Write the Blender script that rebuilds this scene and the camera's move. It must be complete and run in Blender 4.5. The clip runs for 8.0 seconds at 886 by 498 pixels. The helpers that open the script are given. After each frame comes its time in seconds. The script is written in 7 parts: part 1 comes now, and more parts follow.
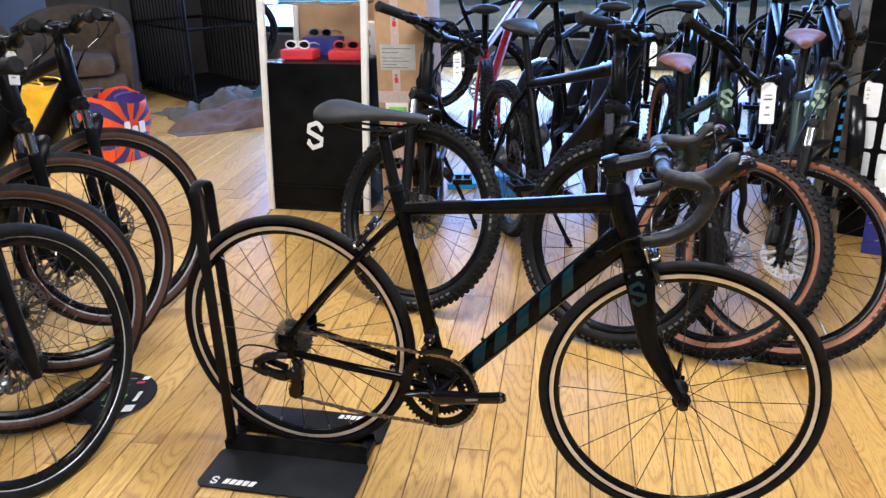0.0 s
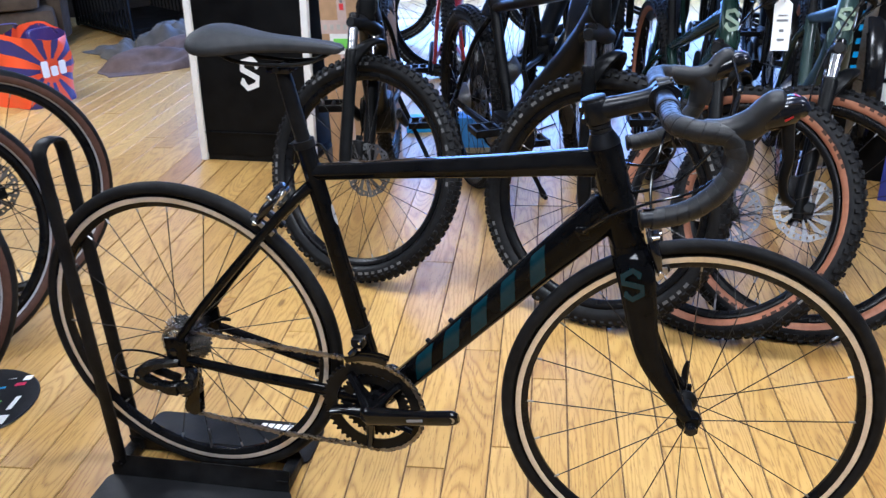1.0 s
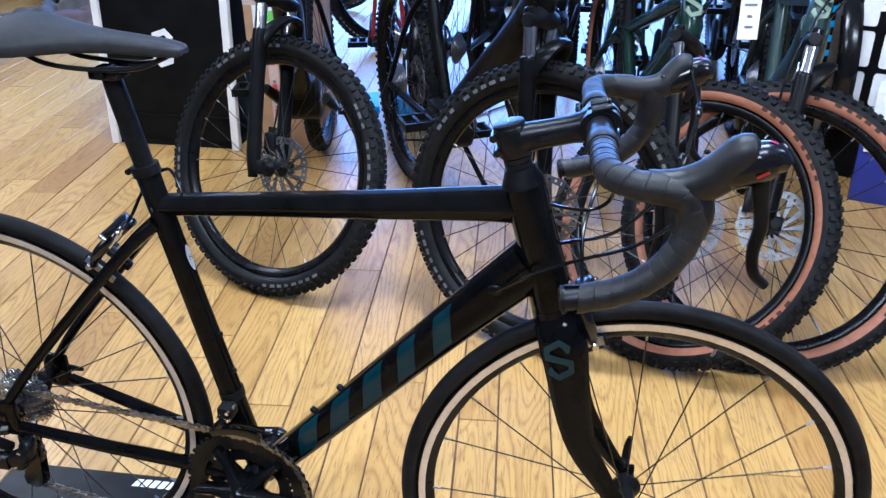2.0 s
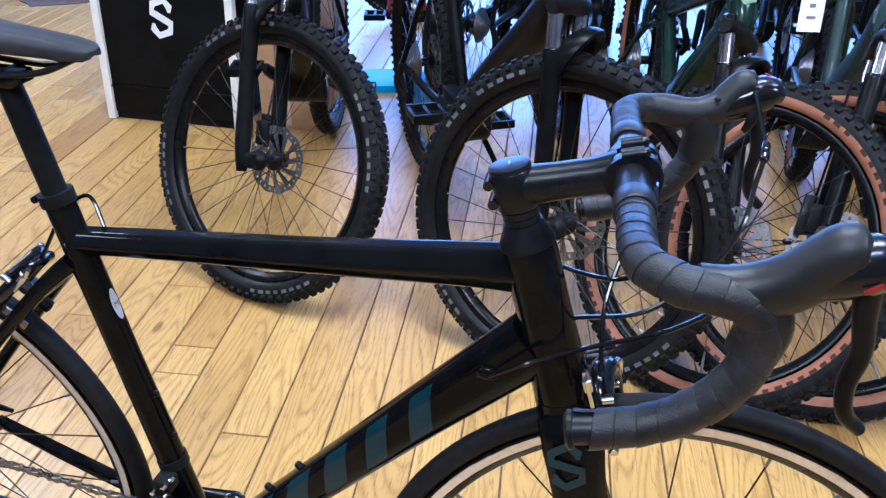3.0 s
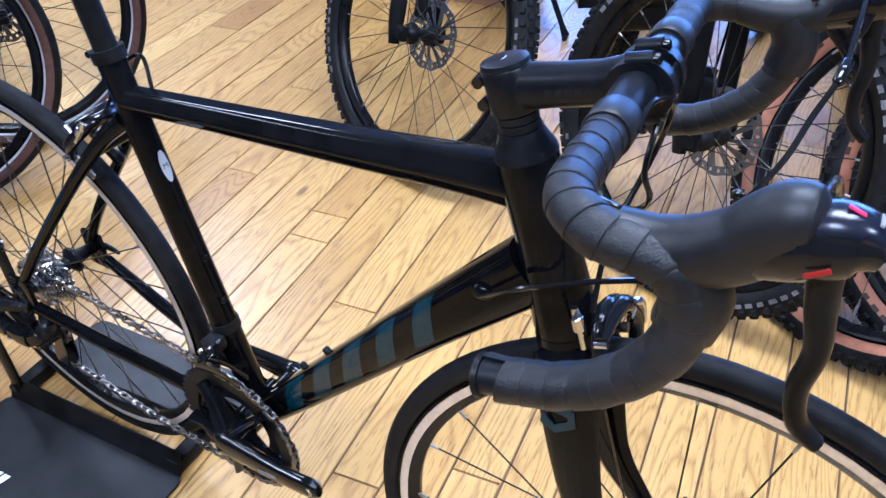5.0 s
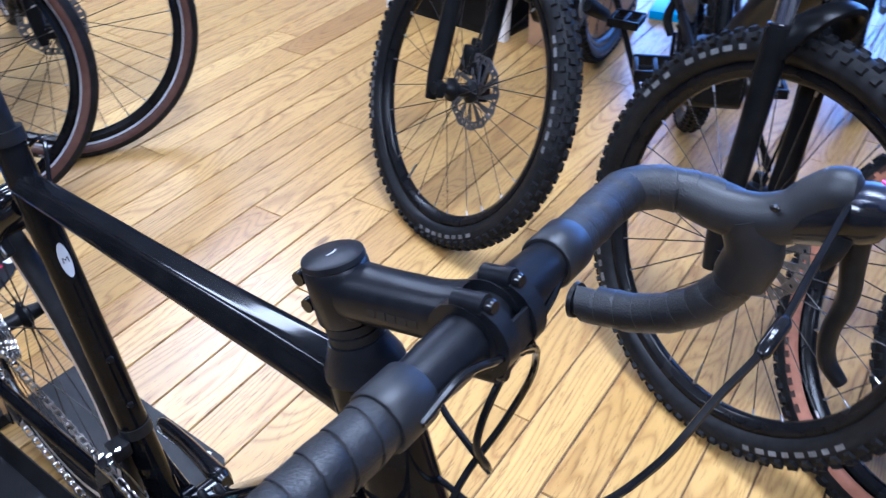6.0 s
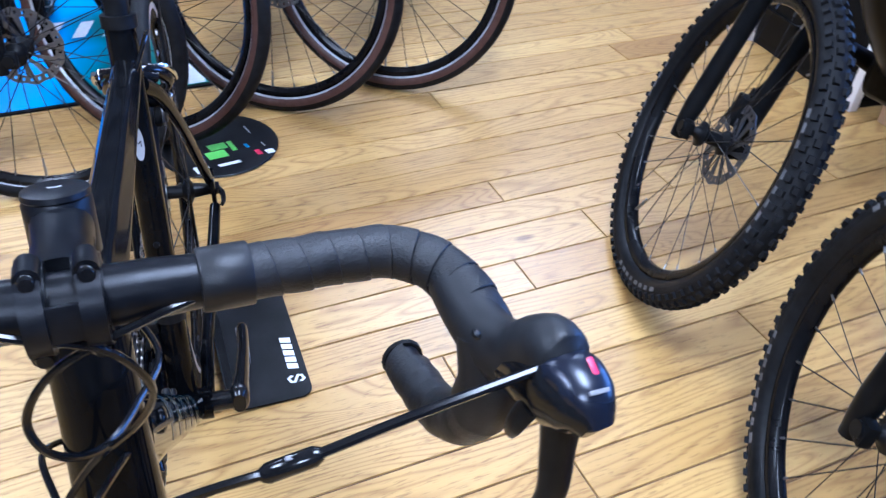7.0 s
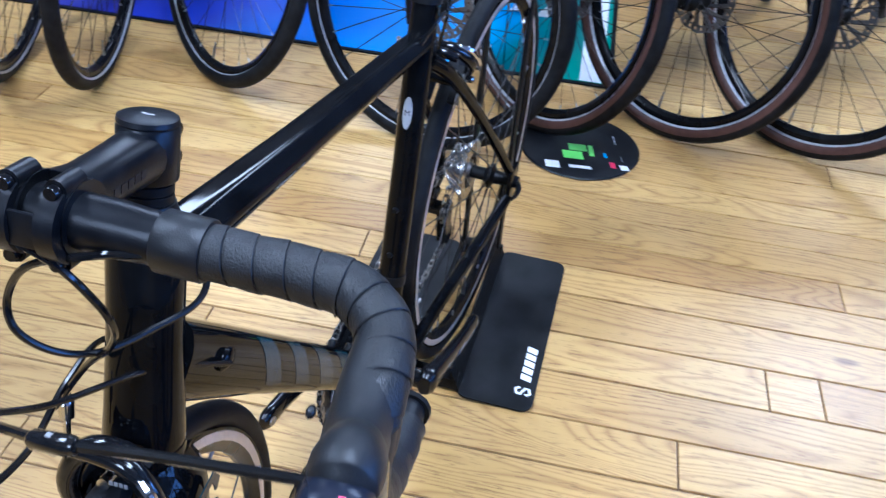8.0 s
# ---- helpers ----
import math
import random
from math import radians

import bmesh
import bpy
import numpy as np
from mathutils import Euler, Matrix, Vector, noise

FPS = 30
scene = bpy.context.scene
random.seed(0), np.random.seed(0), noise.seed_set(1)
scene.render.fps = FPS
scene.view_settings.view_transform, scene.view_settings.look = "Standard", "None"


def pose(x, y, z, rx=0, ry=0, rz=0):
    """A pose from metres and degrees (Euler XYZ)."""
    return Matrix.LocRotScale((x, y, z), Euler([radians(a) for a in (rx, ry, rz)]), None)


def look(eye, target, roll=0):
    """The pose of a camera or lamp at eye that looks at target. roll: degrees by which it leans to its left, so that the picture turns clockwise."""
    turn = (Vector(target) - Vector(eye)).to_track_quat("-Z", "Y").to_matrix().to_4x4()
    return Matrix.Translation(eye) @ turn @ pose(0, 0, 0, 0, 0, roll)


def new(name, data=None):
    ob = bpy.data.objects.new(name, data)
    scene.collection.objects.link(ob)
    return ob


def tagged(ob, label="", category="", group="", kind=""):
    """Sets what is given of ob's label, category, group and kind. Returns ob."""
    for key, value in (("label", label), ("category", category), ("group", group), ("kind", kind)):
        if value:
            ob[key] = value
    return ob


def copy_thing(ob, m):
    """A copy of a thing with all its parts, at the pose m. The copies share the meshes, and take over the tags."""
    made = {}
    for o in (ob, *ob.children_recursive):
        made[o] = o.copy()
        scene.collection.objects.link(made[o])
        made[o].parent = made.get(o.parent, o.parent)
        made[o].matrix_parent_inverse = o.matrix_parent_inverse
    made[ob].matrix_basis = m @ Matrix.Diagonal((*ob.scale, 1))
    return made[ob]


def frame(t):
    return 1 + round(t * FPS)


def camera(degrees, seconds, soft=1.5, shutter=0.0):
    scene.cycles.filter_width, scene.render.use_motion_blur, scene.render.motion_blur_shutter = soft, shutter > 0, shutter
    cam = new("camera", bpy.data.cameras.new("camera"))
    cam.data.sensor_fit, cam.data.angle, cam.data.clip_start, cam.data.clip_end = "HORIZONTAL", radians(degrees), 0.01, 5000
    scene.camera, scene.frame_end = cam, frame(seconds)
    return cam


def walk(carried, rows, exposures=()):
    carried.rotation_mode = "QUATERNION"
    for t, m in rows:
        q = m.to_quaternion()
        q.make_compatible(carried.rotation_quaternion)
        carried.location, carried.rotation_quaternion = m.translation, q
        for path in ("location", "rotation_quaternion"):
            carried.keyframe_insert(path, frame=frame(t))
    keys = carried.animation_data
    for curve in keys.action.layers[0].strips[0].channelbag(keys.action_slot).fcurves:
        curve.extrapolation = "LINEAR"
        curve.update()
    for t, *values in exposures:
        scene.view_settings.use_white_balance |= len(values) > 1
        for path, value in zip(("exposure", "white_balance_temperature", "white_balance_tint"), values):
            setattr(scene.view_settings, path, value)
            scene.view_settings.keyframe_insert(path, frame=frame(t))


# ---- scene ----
cam = camera(55.7, 8.0, soft=1.35, shutter=0.2)
PATH = [
    (0, (1.024, -1.761, 1.363), (0.418, 0.002, 0.639), -1.4),
    (0.3, (1.011, -1.558, 1.282), (0.383, 0.188, 0.535), -0.9),
    (0.5, (1.014, -1.472, 1.26), (0.384, 0.266, 0.498), -1.3),
    (0.8, (0.975, -1.349, 1.235), (0.393, 0.381, 0.417), -1.0),
    (1, (0.952, -1.266, 1.24), (0.407, 0.455, 0.379), -2.0),
    (1.3, (0.926, -1.175, 1.228), (0.472, 0.546, 0.317), -2.1),
    (1.5, (0.934, -1.108, 1.237), (0.511, 0.609, 0.302), -2.3),
    (1.8, (0.956, -0.986, 1.231), (0.531, 0.718, 0.275), -1.1),
    (2, (0.966, -0.916, 1.22), (0.51, 0.789, 0.28), -0.5),
    (2.2, (0.965, -0.853, 1.209), (0.477, 0.845, 0.271), -0.0),
    (3.3, (0.937, -0.601, 1.191), (0.409, 1.014, 0.137), 0.9),
    (3.5, (0.975, -0.58, 1.185), (0.327, 0.972, 0.102), 1.3),
    (3.7, (1.006, -0.573, 1.176), (0.239, 0.902, 0.064), 1.6),
    (4, (1.046, -0.571, 1.166), (0.133, 0.781, 0.009), 0.6),
    (4.2, (1.063, -0.567, 1.161), (0.103, 0.732, -0.019), -0.2),
    (5.3, (1.097, -0.405, 1.17), (0.19, 0.881, -0.063), -3.1),
    (5.5, (1.095, -0.329, 1.177), (0.193, 0.967, -0.051), -2.5),
    (5.8, (1.098, -0.263, 1.187), (0.11, 0.978, -0.031), -1.9),
    (6, (1.114, -0.221, 1.183), (0.006, 0.927, -0.023), -1.0),
    (6.3, (1.193, -0.114, 1.18), (-0.112, 0.8, -0.029), -0.1),
    (6.5, (1.243, -0.04, 1.173), (-0.166, 0.705, -0.036), 0.5),
    (6.8, (1.256, 0.058, 1.172), (-0.224, 0.597, -0.061), 1.0),
    (7, (1.241, 0.121, 1.169), (-0.274, 0.559, -0.06), 3.5),
    (7.3, (1.243, 0.193, 1.168), (-0.314, 0.382, -0.073), 4.8),
    (7.5, (1.238, 0.255, 1.163), (-0.325, 0.232, -0.085), 5.3),
    (7.8, (1.209, 0.328, 1.173), (-0.308, -0.001, -0.088), 5.2),
    (8, (1.163, 0.333, 1.167), (-0.305, -0.149, -0.103), 4.8),
]
walk(cam, [(t, look(eye, target, roll)) for t, eye, target, roll in PATH],
     exposures=((0.0, -0.12, 6150, 10), (0.6, -0.12, 6100, 10), (1.0, -0.10, 5500, 10), (1.5, -0.07, 5120, 10), (3.5, 0.03, 4930, 13), (4.0, 0.05, 4830, 14), (5.5, 0.19, 4800, 15), (6.0, 0.17, 4740, 15), (6.5, 0.09, 4700, 15), (8.0, -0.05, 4580, 10)))

# ---- world and light ----
world = bpy.data.worlds.new("world")
scene.world = world
world.use_nodes = True
wn = world.node_tree
sky = wn.nodes.new("ShaderNodeTexSky")
sky.sky_type = "NISHITA"
sky.sun_disc = False
sky.sun_elevation, sky.sun_rotation = radians(28), radians(20)
wn.nodes["Background"].inputs["Strength"].default_value = 0.08
wn.links.new(sky.outputs[0], wn.nodes["Background"].inputs["Color"])

sun = new("sun", bpy.data.lights.new("sun", "SUN"))
sun.data.energy, sun.data.angle, sun.data.color = 2.2, radians(4), (1.0, 0.97, 0.92)
sun.matrix_world = look((3, 12, 8), (0.5, 6, 0))


def area(name, eye, target, w, h, power, colour):
    d = bpy.data.lights.new(name, "AREA")
    d.shape, d.size, d.size_y, d.energy, d.color = "RECTANGLE", w, h, power, colour
    ob = new(name, d)
    ob.matrix_world = look(eye, target)
    return ob


CEIL = 2.85
# each: place, half width, half length
LAMPS = [(-2.85, 1.55, 0.30, 1.0), (0.8, 0.55, 0.60, 0.29), (-2.8, -1.75, 0.30, 1.0), (0.8, -1.7, 0.60, 0.29), (3.2, -0.4, 0.60, 0.29)]
for lx, ly, hx, hy in LAMPS:
    area("panel_light", (lx, ly, CEIL - 0.05), (lx, ly, 0), 2 * hx - 0.05, 2 * hy - 0.05, (90 if lx > -2 else 76) * (hx * hy / 0.174) ** 0.6, (1.0, 0.985, 0.965))
area("window_light", (-0.1, 6.5, 1.55), (-0.1, 0, 0.9), 7.8, 2.4, 920, (0.24, 0.44, 1.0))

# ---- materials ----


def mat(name, base, rough=0.5, metal=0.0, var=0.25, scale=40.0, bump=0.0, bscale=200.0, coat=0.0, spec=0.5, tint=None, emit=0.0, crough=0.12, wear=0.07):
    """A surface with fine grain and larger patches of wear."""
    m = bpy.data.materials.new(name)
    m.use_nodes = True
    nt = m.node_tree
    b = nt.nodes["Principled BSDF"]
    geo = nt.nodes.new("ShaderNodeNewGeometry")
    n1 = nt.nodes.new("ShaderNodeTexNoise")
    n2 = nt.nodes.new("ShaderNodeTexNoise")
    n1.inputs["Scale"].default_value, n1.inputs["Detail"].default_value = scale, 4
    n2.inputs["Scale"].default_value, n2.inputs["Detail"].default_value = scale / 9, 3
    nt.links.new(geo.outputs["Position"], n1.inputs["Vector"])
    nt.links.new(geo.outputs["Position"], n2.inputs["Vector"])
    mixf = nt.nodes.new("ShaderNodeMath")
    mixf.operation = "ADD"
    nt.links.new(n1.outputs["Fac"], mixf.inputs[0])
    nt.links.new(n2.outputs["Fac"], mixf.inputs[1])
    ramp = nt.nodes.new("ShaderNodeMapRange")
    ramp.inputs["From Min"].default_value, ramp.inputs["From Max"].default_value = 0.7, 1.3
    nt.links.new(mixf.outputs[0], ramp.inputs["Value"])
    mix = nt.nodes.new("ShaderNodeMix")
    mix.data_type = "RGBA"
    t = tint or [min(1, c * (1 + var) + 0.02 * var) for c in base]
    mix.inputs["A"].default_value = (*[c * (1 - var) for c in base], 1)
    mix.inputs["B"].default_value = (*t, 1)
    nt.links.new(ramp.outputs[0], mix.inputs["Factor"])
    nt.links.new(mix.outputs["Result"], b.inputs["Base Color"])
    rr = nt.nodes.new("ShaderNodeMapRange")
    rr.inputs["From Min"].default_value, rr.inputs["From Max"].default_value = 0.3, 0.7
    rr.inputs["To Min"].default_value, rr.inputs["To Max"].default_value = max(0.02, rough - wear), min(1, rough + wear)
    nt.links.new(n2.outputs["Fac"], rr.inputs["Value"])
    nt.links.new(rr.outputs[0], b.inputs["Roughness"])
    b.inputs["Metallic"].default_value = metal
    b.inputs["Coat Weight"].default_value = coat
    b.inputs["Coat Roughness"].default_value = crough
    b.inputs["Specular IOR Level"].default_value = spec
    if bump:
        n3 = nt.nodes.new("ShaderNodeTexNoise")
        n3.inputs["Scale"].default_value, n3.inputs["Detail"].default_value = bscale, 3
        nt.links.new(geo.outputs["Position"], n3.inputs["Vector"])
        bp = nt.nodes.new("ShaderNodeBump")
        bp.inputs["Strength"].default_value, bp.inputs["Distance"].default_value = bump, 0.002
        nt.links.new(n3.outputs["Fac"], bp.inputs["Height"])
        nt.links.new(bp.outputs[0], b.inputs["Normal"])
    if emit:
        b.inputs["Emission Color"].default_value = (*base, 1)
        b.inputs["Emission Strength"].default_value = emit
    return m


FRAME = mat("gloss_black_paint", (0.0010, 0.0011, 0.0015), 0.05, 0, 0.2, 30, spec=0.10, wear=0.025)
BLACK = mat("black_anodised", (0.0032, 0.0032, 0.0036), 0.36, 0.1, 0.3, 60, spec=0.1)
STEM = mat("black_alloy", (0.0032, 0.0038, 0.0056), 0.34, 0.25, 0.3, 80, bump=0.08, bscale=900, spec=0.2)
TAPE = mat("bar_tape", (0.0050, 0.0054, 0.0066), 0.48, 0, 0.3, 120, bump=0.3, bscale=700, spec=0.32)
HOOD = mat("hood_rubber", (0.0050, 0.0055, 0.0068), 0.45, 0, 0.2, 60, bump=0.10, bscale=900, spec=0.29)
GLOSSB = mat("gloss_black_plastic", (0.003, 0.003, 0.0035), 0.14, 0, 0.2, 40, spec=0.30)
RUBBER = mat("tyre_rubber", (0.0045, 0.0045, 0.005), 0.56, 0, 0.35, 45, bump=0.25, bscale=420, spec=0.09)
SIDEW = mat("tyre_sidewall", (0.0048, 0.0048, 0.0052), 0.42, 0, 0.25, 70, spec=0.12)
TAN = mat("tan_sidewall", (0.26, 0.105, 0.058), 0.6, 0, 0.18, 60, bump=0.15, bscale=600, spec=0.3)
BROWN = mat("brown_sidewall", (0.058, 0.026, 0.018), 0.45, 0, 0.25, 60, spec=0.25)
RIM = mat("black_rim", (0.0035, 0.0035, 0.004), 0.24, 0.1, 0.2, 50, spec=0.14)
TRACK = mat("machined_brake_track", (0.62, 0.56, 0.50), 0.42, 0.55, 0.12, 200)
REFL = mat("reflective_stripe", (0.40, 0.40, 0.41), 0.35, 0.2, 0.2, 120)
STEEL = mat("brushed_steel", (0.30, 0.30, 0.31), 0.38, 1.0, 0.25, 150)
SPROCKET = mat("sprocket_steel", (0.46, 0.45, 0.44), 0.26, 1.0, 0.3, 220)
CHROME = mat("chrome", (0.55, 0.55, 0.57), 0.16, 1.0, 0.08, 40)
CHAIN = mat("oiled_chain", (0.20, 0.185, 0.17), 0.30, 0.9, 0.45, 400)
SPOKE = mat("dark_spoke", (0.02, 0.018, 0.017), 0.35, 0.7, 0.3, 100)
SADDLE = mat("saddle_cover", (0.016, 0.017, 0.019), 0.55, 0, 0.2, 60, bump=0.15, bscale=900, spec=0.2)
LEATHER = mat("brown_leather", (0.15, 0.062, 0.038), 0.5, 0, 0.3, 50, bump=0.2, bscale=400, spec=0.3)
GREEN = mat("dark_green_paint", (0.0055, 0.020, 0.0145), 0.22, 0.2, 0.2, 30, coat=0.2, spec=0.15)
TEALG = mat("grey_green_paint", (0.018, 0.036, 0.034), 0.35, 0.15, 0.2, 30, coat=0.2, spec=0.2)
REDP = mat("red_paint", (0.22, 0.008, 0.008), 0.3, 0, 0.15, 30, coat=0.15, spec=0.2)
DARKP = mat("charcoal_paint", (0.0024, 0.0026, 0.0030), 0.32, 0.0, 0.2, 30, spec=0.09)
TEAL = mat("teal_decal", (0.0025, 0.020, 0.029), 0.20, 0.0, 0.12, 40, spec=0.22)
WHITE = mat("white_print", (0.78, 0.78, 0.78), 0.5, 0, 0.06, 60)
SILVERM = mat("holographic_badge", (0.13, 0.17, 0.12), 0.5, 0.6, 0.35, 60)
PAPER = mat("tag_paper", (0.80, 0.80, 0.79), 0.7, 0, 0.05, 60)
INK = mat("grey_print", (0.16, 0.16, 0.17), 0.7, 0, 0.1, 60)
PINK = mat("pink_red_print", (0.55, 0.02, 0.08), 0.3, 0, 0.1, 60)
REDPRINT = mat("red_print", (0.62, 0.03, 0.04), 0.5, 0, 0.12, 60)
STANDM = mat("powder_coated_steel", (0.0032, 0.0032, 0.0036), 0.40, 0.05, 0.35, 30, bump=0.18, bscale=900, spec=0.1)
PLATE = mat("scuffed_black_plate", (0.0062, 0.0066, 0.0078), 0.34, 0.1, 0.45, 14, bump=0.12, bscale=700, spec=0.18)
CARD = mat("corrugated_card", (0.44, 0.27, 0.145), 0.75, 0, 0.18, 20, bump=0.15, bscale=90)
CABBLACK = mat("black_laminate", (0.0018, 0.0018, 0.002), 0.3, 0, 0.25, 12, spec=0.05)
CABWHITE = mat("white_post", (0.78, 0.77, 0.75), 0.4, 0, 0.06, 20)
NAVY = mat("navy_print", (0.035, 0.03, 0.14), 0.35, 0, 0.2, 12)
YELLOW = mat("yellow_plastic", (0.82, 0.46, 0.02), 0.45, 0, 0.15, 15)
SOFA = mat("brown_upholstery", (0.070, 0.050, 0.034), 0.85, 0, 0.3, 14, bump=0.4, bscale=260, spec=0.2)
CLOTHP = mat("mauve_cloth", (0.105, 0.070, 0.060), 0.9, 0, 0.35, 14, bump=0.4, bscale=200)
CLOTHT = mat("teal_cloth", (0.025, 0.065, 0.085), 0.9, 0, 0.35, 14, bump=0.4, bscale=200)
CLOTHG = mat("grey_cloth", (0.085, 0.078, 0.072), 0.9, 0, 0.3, 14, bump=0.4, bscale=200)
WALLP = mat("painted_wall", (0.085, 0.085, 0.09), 0.8, 0, 0.06, 3, bump=0.1, bscale=150)
DARKW = mat("dark_shelf_wood", (0.035, 0.030, 0.028), 0.5, 0, 0.3, 9)
CEILM = mat("ceiling_paint", (0.26, 0.26, 0.27), 0.85, 0, 0.05, 4, bump=0.08, bscale=120)
STONE = mat("window_plinth", (0.085, 0.075, 0.062), 0.8, 0, 0.25, 12, bump=0.3, bscale=60)
PAVING = mat("pale_paving", (0.30, 0.30, 0.29), 0.85, 0, 0.3, 3, bump=0.3, bscale=40)
BLUEB = mat("blue_box_card", (0.07, 0.30, 0.72), 0.5, 0, 0.15, 12)
NAVYB = mat("navy_crate", (0.02, 0.03, 0.22), 0.45, 0, 0.15, 12)
SKYB = mat("light_blue_print", (0.02, 0.30, 0.66), 0.4, 0, 0.15, 12)
LIME = mat("lime_print", (0.20, 0.62, 0.10), 0.4, 0, 0.12, 20)
PANEL = mat("light_diffuser", (1.0, 0.93, 0.82), 0.6, 0, 0.02, 10, emit=5.0)
DARKF = mat("joint_dark", (0.125, 0.068, 0.029), 0.9, 0, 0.5, 30)
OVAL = mat("pale_grey_print", (0.33, 0.34, 0.36), 0.35, 0, 0.06, 60)
TAPEP = mat("printed_packing_tape", (0.52, 0.40, 0.36), 0.4, 0, 0.12, 60)
LABELP = mat("greyed_label", (0.42, 0.41, 0.38), 0.5, 0, 0.15, 60)
ROTOR = mat("rotor_steel", (0.18, 0.18, 0.185), 0.45, 1.0, 0.25, 150)
CALIPER = mat("polished_black_alloy", (0.006, 0.006, 0.007), 0.14, 0.2, 0.2, 60, spec=0.5)
LGREY = mat("light_grey_print", (0.34, 0.34, 0.34), 0.6, 0, 0.1, 60)
FAINT = mat("faint_grey_print", (0.0068, 0.0078, 0.0108), 0.4, 0.2, 0.1, 60, spec=0.2)
DARKINK = mat("dark_brown_print", (0.035, 0.016, 0.010), 0.6, 0, 0.15, 60, spec=0.2)
SHIELD = mat("glossy_name_plate", (0.006, 0.008, 0.017), 0.27, 0.3, 0.2, 40)
MECH = mat("satin_black_alloy", (0.0035, 0.0035, 0.004), 0.26, 0.1, 0.3, 90, spec=0.22)
TYREINK = mat("worn_grey_print", (0.085, 0.085, 0.088), 0.6, 0, 0.5, 220)
GRIPB = mat("black_grip", (0.006, 0.006, 0.0065), 0.7, 0, 0.3, 100, bump=0.5, bscale=300, spec=0.12)


def glass_mat():
    m = bpy.data.materials.new("clear_glass")
    m.use_nodes = True
    b = m.node_tree.nodes["Principled BSDF"]
    b.inputs["Transmission Weight"].default_value = 1.0
    b.inputs["Roughness"].default_value = 0.02
    b.inputs["IOR"].default_value = 1.45
    return m


GLASS = glass_mat()

# ---- mesh helpers ----
V = Vector


def link(name, bm, material, parent=None, smooth=True):
    me = bpy.data.meshes.new(name)
    bm.normal_update()
    bm.to_mesh(me)
    bm.free()
    for m in (material if isinstance(material, (list, tuple)) else [material]):
        me.materials.append(m)
    if smooth:
        me.shade_smooth()
        me.set_sharp_from_angle(angle=radians(40))
    ob = new(name, me)
    if parent is not None:
        ob.parent = parent
    return ob


def part(name, bm, material, parent, label="", smooth=True):
    ob = link(name, bm, material, parent, smooth)
    if label:
        tagged(ob, label)
    return ob


def empty(name, m=None):
    ob = new(name)
    ob.empty_display_size = 0.1
    if m is not None:
        ob.matrix_world = m
    return ob


def spline(ctrl, n=8, closed=False):
    """A smooth line through the points."""
    c = [V(p) for p in ctrl]
    out = []
    k = len(c)
    for i in range(k if closed else k - 1):
        if closed:
            p0, p1, p2, p3 = c[i - 1], c[i], c[(i + 1) % k], c[(i + 2) % k]
        else:
            p1, p2 = c[i], c[i + 1]
            p0 = c[i - 1] if i else p1 * 2 - p2
            p3 = c[i + 2] if i + 2 < k else p2 * 2 - p1
        for j in range(n):
            t = j / n
            out.append(0.5 * ((2 * p1) + (p2 - p0) * t + (2 * p0 - 5 * p1 + 4 * p2 - p3) * t * t + (3 * p1 - p0 - 3 * p2 + p3) * t ** 3))
    if not closed:
        out.append(c[-1])
    return out


def bisect_left(vals, x):
    """Where x would stand in a rising list."""
    lo, hi = 0, len(vals)
    while lo < hi:
        mid = (lo + hi) // 2
        if vals[mid] < x:
            lo = mid + 1
        else:
            hi = mid
    return lo


def lerp_list(vals, n):
    """n values spread evenly along the list."""
    k = len(vals) - 1
    out = []
    for i in range(n):
        f = i / (n - 1) * k
        a = min(int(f), k - 1)
        out.append(vals[a] + (vals[a + 1] - vals[a]) * (f - a))
    return out


def sweep(bm, pts, r, seg=10, side=None, flat=1.0, closed=False, mi=0, power=2.0):
    """A tube along pts. r: radius, or radii along it. side: a direction that the first axis keeps to; flat: width across that axis over the width along it."""
    pts = [V(p) for p in pts]
    n = len(pts)
    rs = r if isinstance(r, (list, tuple)) else [r, r]
    rs = rs if len(rs) == n else lerp_list(list(rs), n)
    fl = flat if isinstance(flat, (list, tuple)) else [flat, flat]
    fl = fl if len(fl) == n else lerp_list(list(fl), n)
    rings = []
    prev = None
    for i in range(n):
        if closed:
            d = pts[(i + 1) % n] - pts[i - 1]
        else:
            d = pts[min(i + 1, n - 1)] - pts[max(i - 1, 0)]
        d.normalize()
        a = V(side) if side is not None else (prev if prev is not None else (V((0, 0, 1)) if abs(d.z) < 0.9 else V((1, 0, 0))))
        a = a - d * a.dot(d)
        if a.length < 1e-6:
            a = d.orthogonal()
        a.normalize()
        prev = a
        b = d.cross(a)
        ring = []
        for k in range(seg):
            t = 2 * math.pi * k / seg
            c, s = math.cos(t), math.sin(t)
            if power == "hex":
                q = sum(abs(math.cos(t - m_ * math.pi / 3)) ** 16 for m_ in range(3)) ** (-1 / 16)
                c, s = c * q, s * q
            elif power != 2.0:
                q = (abs(c) ** power + abs(s) ** power) ** (-1 / power)
                c, s = c * q, s * q
            ring.append(bm.verts.new(pts[i] + a * (c * rs[i]) + b * (s * rs[i] * fl[i])))
        rings.append(ring)
    m = n if closed else n - 1
    for i in range(m):
        x, y = rings[i], rings[(i + 1) % n]
        for k in range(seg):
            f = bm.faces.new((x[k], x[(k + 1) % seg], y[(k + 1) % seg], y[k]))
            f.material_index = mi
    if not closed:
        bm.faces.new(rings[0][::-1]).material_index = mi
        bm.faces.new(rings[-1]).material_index = mi
    return bm


